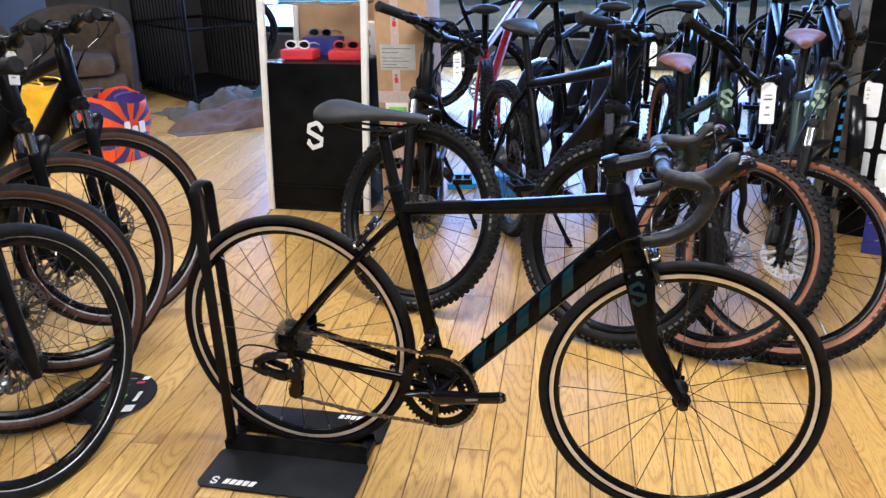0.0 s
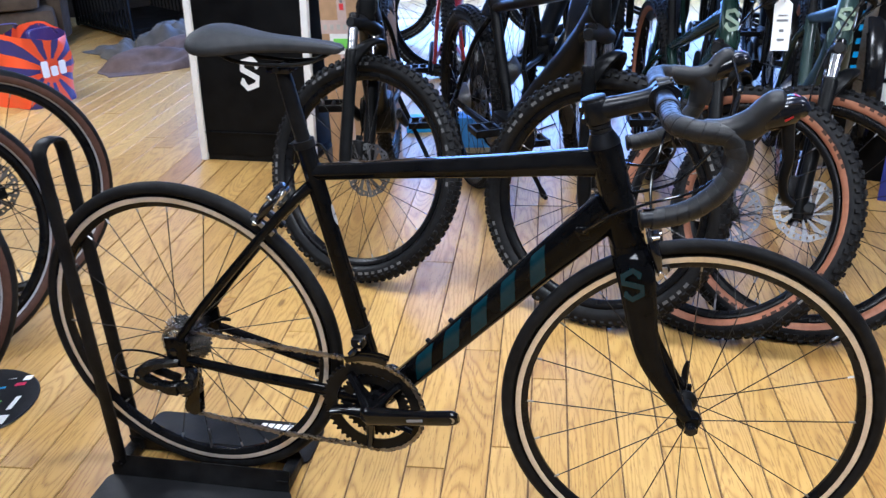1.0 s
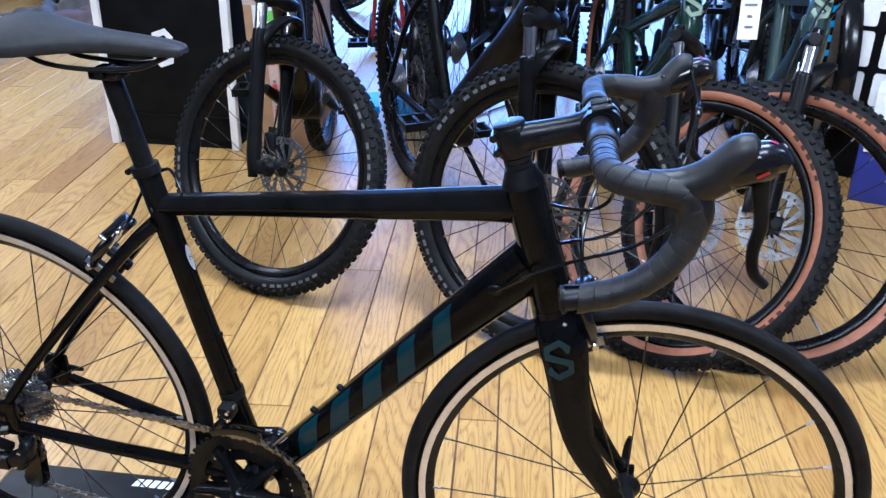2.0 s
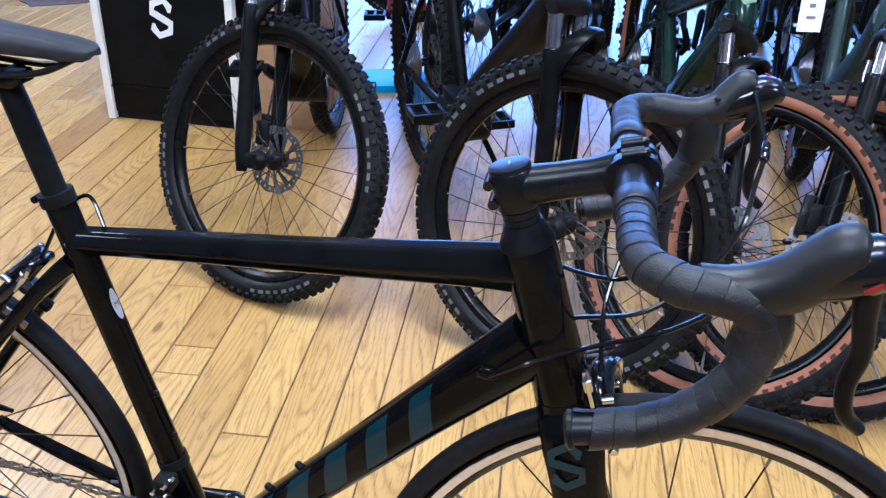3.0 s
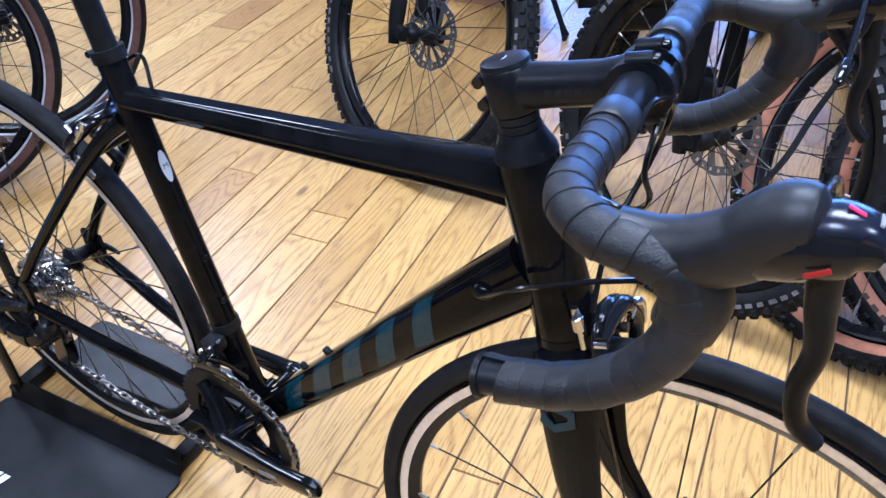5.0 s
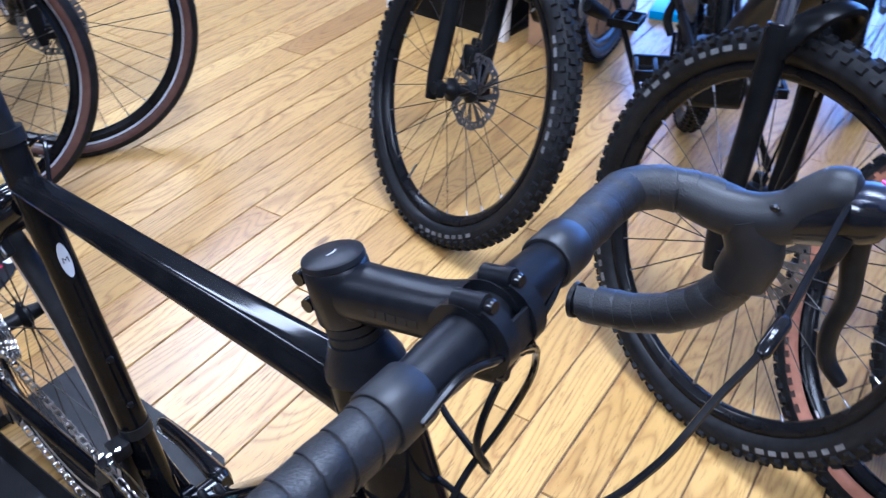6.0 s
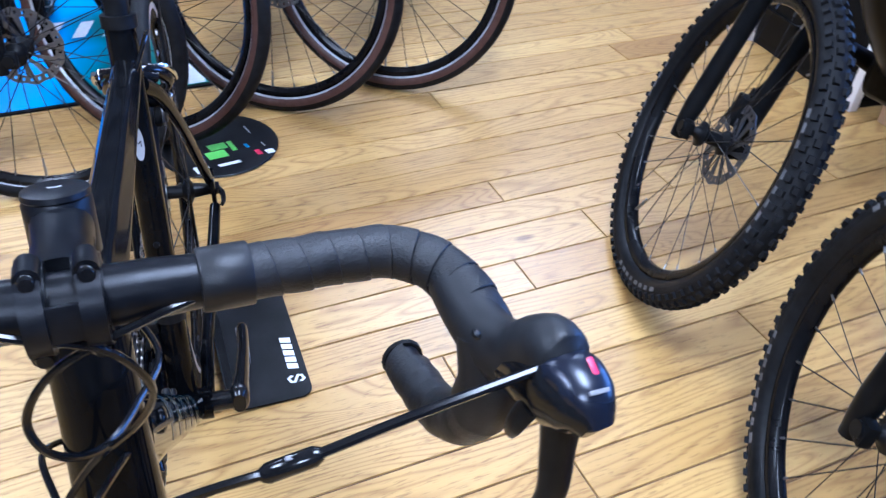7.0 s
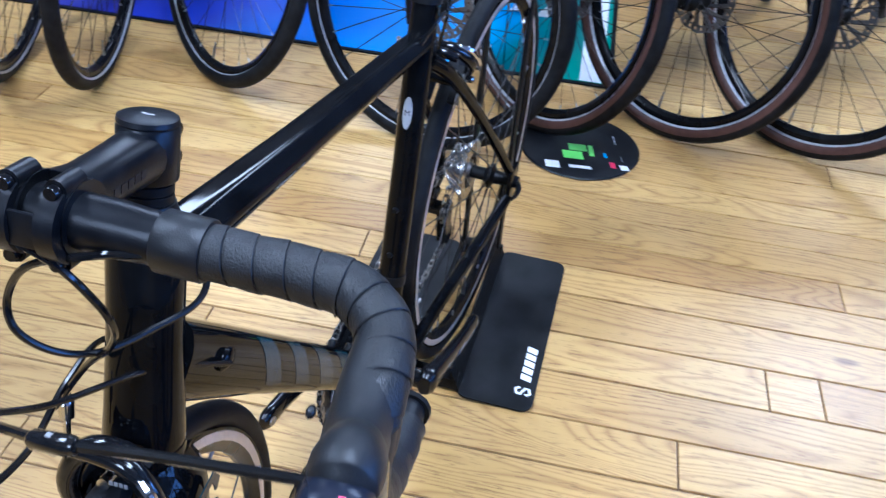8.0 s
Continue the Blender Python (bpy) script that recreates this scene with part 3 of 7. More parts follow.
for s in (-1, 1):
    bm = bmesh.new()
    for o in emblem(0.062):
        prism(o, 0.0012, bm=bm)
    c = on_axis(0.592) + V((-0.006, s * 0.0495, 0))
    bm.transform(basis(V((0.96, 0, 0.28)) * -s, V((-0.27, 0, 0.96)), V((0.05, s, 0.05)), c))
    rpart("fork_decal", bm, TEAL, "teal angular mark", steer=True)

# headset, spacers, stem
sweep_hs = sweep(bmesh.new(), [on_axis(0.811), on_axis(0.816), on_axis(0.829), on_axis(0.833)], [0.0265, 0.0258, 0.0195, 0.0185], 22)
rpart("headset_cover", sweep_hs, STEM)
for z in (0.8325, 0.8395):
    sp = sweep(bmesh.new(), [on_axis(z + 0.0006), on_axis(z + 0.001), on_axis(z + 0.0064), on_axis(z + 0.0068)], [0.0165, 0.0172, 0.0172, 0.0165], 20)
    rpart("spacer", sp, BLACK, "thin steerer spacer", steer=True)
BAR = V((0.904, 0.001, 0.8885))
st = bmesh.new()
sweep(st, [on_axis(0.8475), on_axis(0.849), on_axis(0.881), on_axis(0.8832)], [0.0185, 0.0198, 0.0198, 0.0185], 22)
sdir = (BAR - on_axis(0.866)).normalized()
sweep(st, [on_axis(0.866) + sdir * 0.006, on_axis(0.866) + sdir * 0.04, BAR - sdir * 0.030, BAR - sdir * 0.010], [0.0178, 0.0165, 0.0165, 0.0195], 18, side=(0, 1, 0), flat=[1.0, 1.0, 1.0, 1.02], power=2.4)
for s in (-1, 1):
    sweep(st, [BAR + V((0, s * 0.0195, 0)) - sdir * 0.002, BAR + V((0, s * 0.006, 0)) - sdir * 0.002], 0.0215, 20)
stem_ob = rpart("stem", st, STEM, "black alloy stem", steer=True)
cap = sweep(bmesh.new(), [on_axis(0.8832), on_axis(0.8842), on_axis(0.8872), on_axis(0.8882)], [0.0190, 0.0196, 0.0190, 0.016], 26)
rpart("top_cap", cap, STEM, "round headset top cap", stem_ob, True)
bm = prism([(-0.004, -0.0006), (0.0, -0.0016), (0.004, -0.0006), (0.004, 0.0006), (0.0, -0.0004), (-0.004, 0.0006)], 0.0005)
bm.transform(basis(V((0, 1, 0)), -V((0.96, 0, 0.27)), -DOWN, on_axis(0.8884)))
rpart("cap_mark", bm, LGREY, "", stem_ob, True)
for s in (-1, 1):
    fp = bmesh.new()
    y = s * 0.0130
    sweep(fp, [BAR + V((0, y - 0.0055, 0)) + sdir * 0.004, BAR + V((0, y + 0.0055, 0)) + sdir * 0.004], 0.0225, 20)
    for u in (-1, 1):
        up = V((-sdir.z, 0, sdir.x)) * u
        c = BAR + up * 0.0205 + V((0, y, 0))
        sweep(fp, [c - sdir * 0.006, c + sdir * 0.013], 0.0062, 12)
    rpart("clamp_band", fp, STEM, "stem clamp band", stem_ob, True)
fp = rbox((-0.003, -0.012, -0.010), (0.0, 0.012, 0.010), 0.0012, basis(sdir, V((0, 1, 0)), V((-sdir.z, 0, sdir.x)), BAR + sdir * 0.0235))
rpart("faceplate", fp, STEM, "stem faceplate", stem_ob, True)
for s in (-1, 1):
    for u in (-1, 1):
        up = V((-sdir.z, 0, sdir.x)) * u
        c = BAR + up * 0.0205 + V((0, s * 0.0130, 0)) + sdir * 0.013
        rpart("stem_bolt", sweep(bmesh.new(), [c, c + sdir * 0.0035, c + sdir * 0.005], [0.0044, 0.0044, 0.0036], 10), GLOSSB, "", stem_ob, True)
for z in (0.856, 0.874):
    c = on_axis(z) + V((-0.020, 0, -0.004))
    rpart("stem_bolt", sweep(bmesh.new(), [c + V((0, -0.014, 0)), c + V((0, 0.011, 0))], [0.0048, 0.0048], 10), GLOSSB, "", stem_ob, True)
for s in (-1, 1):
    bm = bmesh.new()
    for o in slanted(0.0055, 0.0055, 0.002, 5):
        prism(o, 0.0004, bm=bm)
    a = on_axis(0.866) + sdir * 0.034
    bm.transform(basis(sdir * -s, V((-sdir.z, 0, sdir.x)), V((0, s, 0)), a + V((0, s * 0.0164, 0)) + sdir * (0.034 if s > 0 else 0.0)))
    rpart("stem_print", bm, FAINT, "", stem_ob, True)

# handlebar
HALF = 0.192
drop = [V((0.000, 0, 0.000)), V((0.032, 0, -0.001)), V((0.064, 0, -0.006)), V((0.079, 0, -0.024)), V((0.079, 0, -0.050)), V((0.067, 0, -0.076)), V((0.047, 0, -0.098)), V((0.021, 0, -0.114)), V((-0.008, 0, -0.123)), V((-0.036, 0, -0.128))]


def bar_path(s):
    flat_part = [BAR + V((0, s * y, 0)) for y in (0.0, 0.05, 0.10, 0.15)]
    bend = [BAR + V((0.006, s * (HALF - 0.018), 0)), BAR + V((0.028, s * HALF, -0.002))]
    rest = [BAR + d + V((0, s * (HALF + 0.005), 0)) for d in drop[2:]]
    return flat_part + bend + rest


full = [p for p in bar_path(-1)[::-1]] + bar_path(1)[1:]
hb = sweep(bmesh.new(), spline(full, 6), 0.0118, 14)
cc = [BAR + V((0, y, 0)) for y in (-0.085, -0.06, -0.04, 0.0, 0.04, 0.06, 0.085)]
sweep(hb, cc, [0.0128, 0.0145, 0.0157, 0.0157, 0.0157, 0.0145, 0.0128], 18)
bar_ob = rpart("handlebar", hb, STEM, "black alloy drop handlebar", steer="bar")

for s in (-1, 1):
    p = spline(bar_path(s), 26)
    # tape from beside the stem to the bar's end, wound with overlapping turns
    dist, acc = [0.0], 0.0
    for a, b in zip(p, p[1:]):
        acc += (b - a).length
        dist.append(acc)
    turn0, pitch, around, prof = 0.066, 0.0165, 36, (0.0, 0.04, 0.10, 0.35, 0.65, 0.90, 0.97, 1.0)
    side_ax = []
    for k in range(len(p)):
        d = (p[min(k + 1, len(p) - 1)] - p[max(k - 1, 0)]).normalized()
        a = side_ax[-1][0] if side_ax else V((0, 0, 1))
        a = (a - d * a.dot(d)).normalized()
        side_ax.append((a, d.cross(a)))

    def at_bar(d):
        """The bar's middle and two cross axes, d along it."""
        d = min(max(d, 0.0), acc - 0.0005)
        k = min(bisect_left(dist, d), len(p) - 1)
        k = max(k, 1)
        f = (d - dist[k - 1]) / max(1e-6, dist[k] - dist[k - 1])
        return p[k - 1].lerp(p[k], f), side_ax[k - 1][0].lerp(side_ax[k][0], f), side_ax[k - 1][1].lerp(side_ax[k][1], f)

    tape = bmesh.new()
    strips = []
    for n_ in range(int((acc - turn0 - 0.002) / pitch * around) - around + 1):
        ang = s * 2 * math.pi * n_ / around
        row = []
        for u_ in prof:
            d = turn0 + (n_ / around + u_) * pitch
            c, a, b = at_bar(d)
            lap = 0.0006 * u_ - (0.0004 if u_ == 0.0 else 0.0002 if u_ == 0.04 else 0.0) - (0.0005 if u_ == 1.0 else 0.0)
            row.append(tape.verts.new(c + (a * math.cos(ang) + b * math.sin(ang)) * (0.0147 + lap + 0.0003 * math.sin(d * 210 + ang))))
        strips.append(row)
    for x, y in zip(strips, strips[1:]):
        for k in range(len(prof) - 1):
            tape.faces.new((x[k], x[k + 1], y[k + 1], y[k]))
    bmesh.ops.recalc_face_normals(tape, faces=tape.faces)
    fine = [at_bar(acc - 0.004 + 0.001 * k)[0] for k in range(4)]
    rpart("bar_tape", tape, TAPE, "wound grey-black handlebar tape", bar_ob, "bar")
    c = [BAR + V((0, s * y, 0)) for y in (0.0635, 0.0645, 0.089, 0.090)]
    rpart("tape_finish", sweep(bmesh.new(), c, [0.0164, 0.0172, 0.0172, 0.0166], 24), HOOD, "finishing tape", bar_ob, "bar")
    e = fine[-1]
    dd = (fine[-1] - fine[-4]).normalized()
    rpart("bar_plug", sweep(bmesh.new(), [e - dd * 0.001, e + dd * 0.0025, e + dd * 0.005], [0.0144, 0.0150, 0.011], 16), BLACK, "", bar_ob, "bar")

    # brake and shift lever: hood, bracket, lever blade
    y0 = s * (HALF + (-0.002 if s < 0 else 0.002))
    toe = s * 0.014
    rise = 0.014 if s < 0 else 0.005
    HV = BAR + V((0.008, 0, rise))
    back = 0.008 if s < 0 else 0.007
    HB = BAR + V((0.008 - back, 0, rise - (0.0 if s < 0 else 0.004)))
    HL = BAR + V((0.008 - back * 0.6, 0, rise * 0.3))
    low = 0.0 if s < 0 else 0.0035
    hp = [BAR + V((0.036, y0, -0.0030)), BAR + V((0.057, y0, -0.004 - low * 0.6)), HL + V((0.076, y0 + toe * 0.1, -0.004 - low)), HL + V((0.096, y0 + toe * 0.3, (0.005 if s < 0 else -0.001) + rise * 0.25)),
          HB + V((0.110, y0 + toe * 0.5, 0.0125)), HB + V((0.120, y0 + toe * 0.6, 0.0225)), HB + V((0.128, y0 + toe * 0.66, 0.0235)), HB + V((0.1335, y0 + toe * 0.7, 0.0235))]
    hd = sweep(bmesh.new(), spline(hp, 6), [0.0164, 0.0172, 0.0182, 0.0184, 0.0180, 0.0176, 0.0156, 0.0075] if s < 0 else [0.0158, 0.0154, 0.0150, 0.0147, 0.0148, 0.0150, 0.0138, 0.0065], 20, side=(0, 1, 0), flat=[1.0, 1.04, 1.12, 1.10, 1.06, 1.04, 1.03, 1.0] if s < 0 else [1.0, 1.06, 1.16, 1.22, 1.26, 1.20, 1.10, 1.0])
    lp = [HL + V((0.070, y0 + toe * 0.1, -0.006)), HL + V((0.080, y0 + toe * 0.1, -0.030)), HL + V((0.076, y0, -0.054))]
    sweep(hd, spline(lp, 5), [0.0165, 0.0170, 0.0162], 16, side=(0, 1, 0), flat=1.15)
    h_ob = rpart("hood", hd, HOOD, "rubber brake hood", bar_ob, "bar")
    br = bmesh.new()
    bp = [HB + V((0.100, y0 + toe * 0.4, -0.002)), HB + V((0.118, y0 + toe * 0.5, 0.006)), HB + V((0.134, y0 + toe * 0.6, 0.013)), HB + V((0.149, y0 + toe * 0.7, 0.016)), HB + V((0.159, y0 + toe * 0.8, 0.013))]
    sweep(br, spline(bp, 5), [0.0155, 0.0178, 0.0182, 0.0155, 0.0085], 16, side=(0, 1, 0), flat=[1.0, 1.05, 1.1, 1.0, 0.8])
    rpart("lever_body", br, GLOSSB, "glossy lever housing", h_ob, "bar")
    cv = [HB + V((0.124, y0 + toe * 0.6, 0.0205)), HB + V((0.137, y0 + toe * 0.65, 0.0260)), HB + V((0.150, y0 + toe * 0.7, 0.0250)), HB + V((0.160, y0 + toe * 0.8, 0.0150))]
    rpart("lever_cover", sweep(bmesh.new(), spline(cv, 5), [0.0140, 0.0142, 0.0120, 0.0065], 14, side=(0, 1, 0), flat=0.62), SHIELD, "glossy dark blue-black name plate", h_ob, "bar")
    bm = rbox((-0.0042, -0.0014, -0.0006), (0.0042, 0.0014, 0.0004), 0.0004)
    bm.transform(basis(V((0.92, 0, -0.38)), V((0, 1, 0)), V((0.38, 0, 0.92)), HB + V((0.143, y0 + toe * 0.7 + s * 0.003, 0.0350))))
    rpart("red_mark", bm, PINK, "pink-red mark", h_ob, "bar")
    bm = rbox((-0.001, -0.005, -0.0006), (0.001, 0.005, 0.0006), 0.0003)
    bm.transform(basis(V((0.85, 0, -0.52)), V((0, 1, 0)), V((0.52, 0, 0.85)), HB + V((0.1540, y0 + toe * 0.75, 0.0312))))
    rpart("cover_print", bm, INK, "", h_ob, "bar")
    bm = rbox((-0.006, -0.0006, -0.0013), (0.006, 0.0006, 0.0013), 0.0004)
    bm.transform(basis(V((0.86, 0, 0.5)), V((0, 1, 0)), V((-0.5, 0, 0.86)), HB + V((0.134, y0 + toe * 0.8 + s * 0.0168, 0.008))))
    rpart("red_mark", bm, REDP, "dark red printed flash", h_ob, "bar")
    lv = [HV + V((0.130, y0 + toe * 0.6, 0.000)), HV + V((0.133, y0 + toe * 0.6, -0.024)), HV + V((0.137, y0 + toe * 0.6, -0.050)), HV + V((0.134, y0 + toe * 0.5, -0.077)), HV + V((0.138, y0 + toe * 0.5, -0.100)), HV + V((0.151, y0 + toe * 0.4, -0.114))]
    rpart("brake_lever", sweep(bmesh.new(), spline(lv, 6), [0.009, 0.008, 0.0068, 0.0062, 0.0060, 0.0050], 12, side=(1, 0, 0.2), flat=[1.2, 1.1, 1.2, 1.3, 1.4, 1.2]), BLACK, "curved black brake lever", bar_ob, "bar")
    lv2 = [HV + V((0.124, y0 - s * 0.006, 0.000)), HV + V((0.122, y0 - s * 0.010, -0.012)), HV + V((0.117, y0 - s * 0.009, -0.024))]
    rpart("shift_paddle", sweep(bmesh.new(), spline(lv2, 5), [0.007, 0.006, 0.004], 10, side=(1, 0, 0), flat=0.6), BLACK, "", bar_ob, "bar")
    bm = bmesh.new()
    ball(bm, HB + V((0.091, y0 - s * 0.0160, 0.014)), 0.0028, (1.3, 0.8, 0.9), 8)
    rpart("hood_dimple", bm, GLOSSB, "", h_ob, "bar")

# cables
def cable(ctrl, r=0.0024, m=GLOSSB, name="cable", label="", n=10):
    return rpart(name, sweep(bmesh.new(), spline(ctrl, n), r, 8), m, label)


def inline(ctrl, i):
    """A shift cable, with an adjuster at one of its points."""
    ob = cable(ctrl, label="black shift cable", n=12)
    c = V(ctrl[i])
    d = (V(ctrl[i + 1]) - V(ctrl[i - 1])).normalized()
    rpart("cable_adjuster", sweep(bmesh.new(), [c - d * 0.014, c - d * 0.011, c + d * 0.010, c + d * 0.013], [0.0030, 0.0046, 0.0046, 0.0032], 12), GLOSSB, "inline cable adjuster", ob)
    rpart("adjuster_mark", rbox(c + V((-0.0012, -0.0018, 0.0040)), c + V((0.0012, 0.0018, 0.0050)), 0.0003), INK, "", ob)


inline([(1.008, 0.219, 0.903), (1.014, 0.160, 0.893), (1.018, 0.109, 0.881), (1.011, 0.068, 0.863), (1.003, 0.030, 0.840), (0.980, 0.006, 0.806), (0.931, -0.001, 0.756), (0.858, 0.016, 0.722), (0.795, 0.033, 0.673)], 2)
cable([(1.049, -0.154, 0.930), (1.050, -0.068, 0.900), (1.047, -0.010, 0.839), (1.011, 0.014, 0.778), (0.958, 0.000, 0.741), (0.893, -0.026, 0.727), (0.839, -0.043, 0.709), (0.795, -0.033, 0.673)], label="black shift cable", n=12)
cable([(0.908, 0.074, 0.884), (0.916, 0.050, 0.881), (0.920, 0.007, 0.862), (0.922, -0.014, 0.834), (0.927, -0.011, 0.813), (0.918, 0.001, 0.792), (0.898, 0.014, 0.777), (0.866, 0.027, 0.771), (0.825, 0.040, 0.772), (0.780, 0.018, 0.780)], label="black brake cable in a wide loop", n=14)
cable([(0.929, -0.062, 0.893), (0.926, -0.030, 0.897), (0.927, -0.003, 0.889), (0.923, 0.027, 0.874), (0.918, 0.041, 0.852), (0.911, 0.045, 0.824), (0.904, 0.031, 0.794), (0.896, -0.002, 0.755), (0.901, -0.035, 0.705)], label="black brake cable", n=14)
cable([(0.345, 0.012, 0.742), (0.318, 0.028, 0.772), (0.285, 0.020, 0.750), (0.258, 0.004, 0.700), (0.235, -0.008, 0.668)], label="rear brake cable")
cable([(0.012, -0.070, 0.330), (-0.045, -0.075, 0.348), (-0.110, -0.078, 0.345), (-0.138, -0.080, 0.310), (-0.122, -0.086, 0.290), (-0.086, -0.094, 0.291)], label="looped rear shift cable")


# brakes
def caliper(o, ax, up, steer, name):
    """A dual-pivot rim brake at o; ax points away from the frame, up along the wheel's radius."""
    y = V((0, 1, 0))
    m = basis(ax, y, up, o)
    bm = bmesh.new()
    arc = [V((0.016, -0.027, -0.050)), V((0.018, -0.036, -0.016)), V((0.016, -0.022, 0.014)), V((0.016, 0.004, 0.020)), V((0.016, 0.026, 0.012))]
    sweep(bm, spline(arc, 5), [0.006, 0.0085, 0.0085, 0.008, 0.006], 10, side=(1, 0, 0), flat=1.0)
    arc2 = [V((0.024, 0.027, -0.050)), V((0.026, 0.036, -0.014)), V((0.026, 0.018, 0.014)), V((0.024, -0.012, 0.018)), V((0.024, -0.040, 0.016))]
    sweep(bm, spline(arc2, 5), [0.006, 0.0085, 0.0085, 0.007, 0.006], 10, side=(1, 0, 0), flat=1.0)
    bm.transform(m)
    ob = rpart(name, bm, CALIPER, "black dual-pivot rim brake", steer=steer)
    for p, q, r in (((0.020, 0, 0.002), (0.033, 0, 0.002), 0.0048), ((0.020, 0.025, 0.010), (0.034, 0.025, 0.010), 0.0040), ((0.018, -0.040, 0.014), (0.029, -0.040, 0.014), 0.0040)):
        bolt = sweep(bmesh.new(), [V(p), V(q)], r, 10)
        bolt.transform(m)
        rpart("pivot_bolt", bolt, CHROME, "silver pivot bolt", ob, steer)
    adj = sweep(bmesh.new(), [V((0.008, -0.042, z)) for z in (0.010, 0.029, 0.030, 0.042, 0.044, 0.052)], [0.0026, 0.0026, 0.0054, 0.0054, 0.0036, 0.0030], 12)
    adj.transform(m)
    rpart("barrel_adjuster", adj, CHROME, "silver barrel adjuster", ob, steer)
    for s in (-1, 1):
        pad = rbox((-0.022, s * 0.0165 - 0.005, -0.058), (0.034, s * 0.0165 + 0.005, -0.048), 0.003)
        pad.transform(m)
        rpart("brake_pad", pad, RUBBER, "", ob, steer)
        hold = rbox((-0.020, s * 0.0235 - 0.0015, -0.059), (0.030, s * 0.0235 + 0.0015, -0.047), 0.001)
        hold.transform(m)
        rpart("pad_holder", hold, STEEL, "steel pad holder", ob, steer)
        nut = sweep(bmesh.new(), [V((0.018, s * y_, -0.053)) for y_ in (0.026, 0.036, 0.0375)], [0.0052, 0.0052, 0.0036], 8)
        nut.transform(m)
        rpart("pad_bolt", nut, CHROME, "silver pad bolt", ob, steer)
    qr = sweep(bmesh.new(), spline([V((0.030, 0.026, 0.010)), V((0.034, 0.036, 0.004)), V((0.032, 0.044, -0.012)), V((0.030, 0.046, -0.026))], 4), [0.0042, 0.0038, 0.0032, 0.0026], 8)
    qr.transform(m)
    rpart("release_lever", qr, CHROME, "silver release lever", ob, steer)
    pr = bmesh.new()
    for i in range(4):
        prism([(-0.002 + i * 0.0036, -0.0016), (0.0005 + i * 0.0036, -0.0016), (0.001 + i * 0.0036, 0.0016), (-0.0015 + i * 0.0036, 0.0016)], 0.0006, bm=pr)
    pr.transform(m @ basis(V((0, -1, 0)), V((0, 0, 1)), V((1, 0, 0)), V((0.0352, 0.018, 0.008))))
    rpart("brake_print", pr, INK, "", ob, steer)


caliper(V((0.888, 0, 0.652)), V((0.96, 0, 0.27)), V((-0.27, 0, 0.96)), True, "front_brake")
ra = (V((0.255, 0, 0.656)) - REAR).normalized()
caliper(V((0.250, 0, 0.664)), V((-ra.z, 0, ra.x)), ra, False, "rear_brake")

# seat post and saddle
axp = (V((0.276, 0, 0.908)) - V((0.303, 0, 0.775))).normalized()
sp_ob = rpart("seatpost", sweep(bmesh.new(), [V((0.306, 0, 0.76)), V((0.280, 0, 0.888)), V((0.275, 0, 0.914))], [0.0136, 0.0136, 0.0125], 18), BLACK, "black seat post")
cl = sweep(bmesh.new(), [V((0.3015, 0, 0.782)) - axp * 0.007, V((0.3015, 0, 0.782)) + axp * 0.007], 0.0195, 20)
sweep(cl, [V((0.280, -0.012, 0.780)), V((0.280, 0.012, 0.780))], 0.0042, 8)
rpart("seat_clamp", cl, BLACK, "", None)
hd = bmesh.new()
box(hd, (0.254, -0.018, 0.908), (0.296, 0.018, 0.922), 0.004)
sweep(hd, [V((0.275, -0.024, 0.917)), V((0.275, 0.024, 0.917))], 0.006, 10)
rpart("seatpost_head", hd, GLOSSB, "", sp_ob)
for s in (-1, 1):
    rails = sweep(bmesh.new(), spline([(0.165, s * 0.034, 0.950), (0.205, s * 0.026, 0.929), (0.275, s * 0.022, 0.924), (0.330, s * 0.014, 0.928), (0.366, s * 0.006, 0.942)], 5), 0.0034, 8)
    rpart("saddle_rail", rails, BLACK, "black saddle rail", sp_ob)
sa = bmesh.new()
secs = [(0.122, 0.030, 0.968, 0.012), (0.130, 0.056, 0.972, 0.018), (0.152, 0.070, 0.975, 0.024), (0.182, 0.066, 0.972, 0.026), (0.215, 0.050, 0.966, 0.025), (0.255, 0.034, 0.961, 0.022),
        (0.300, 0.025, 0.958, 0.020), (0.345, 0.021, 0.955, 0.018), (0.376, 0.018, 0.952, 0.015), (0.388, 0.010, 0.950, 0.009)]
rings = []
for x, w, z, t in secs:
    rg = []
    for k in range(20):
        a = 2 * math.pi * k / 20
        c, s = math.cos(a), math.sin(a)
        yy = w * (1 if c > 0 else -1) * abs(c) ** 0.75
        dip = -0.004 * (1 - abs(c)) if s > 0 else 0
        zz = z + (t * 0.55 * abs(s) ** 0.8 - 0.020 * (abs(yy) / 0.07) ** 2 + dip if s > 0 else -t * abs(s) ** 0.6 * (0.35 + 0.5 * abs(c) ** 1.5) - 0.020 * (abs(yy) / 0.07) ** 2)
        rg.append(sa.verts.new((x, yy, zz)))
    rings.append(rg)
for a, b in zip(rings, rings[1:]):
    for k in range(20):
        sa.faces.new((a[k], a[(k + 1) % 20], b[(k + 1) % 20], b[k]))
sa.faces.new(rings[0][::-1])
sa.faces.new(rings[-1])
bmesh.ops.recalc_face_normals(sa, faces=sa.faces)
bmesh.ops.subdivide_edges(sa, edges=sa.edges[:], cuts=1, smooth=0.6, use_grid_fill=True)
rpart("saddle", sa, SADDLE, "grey-black padded saddle")


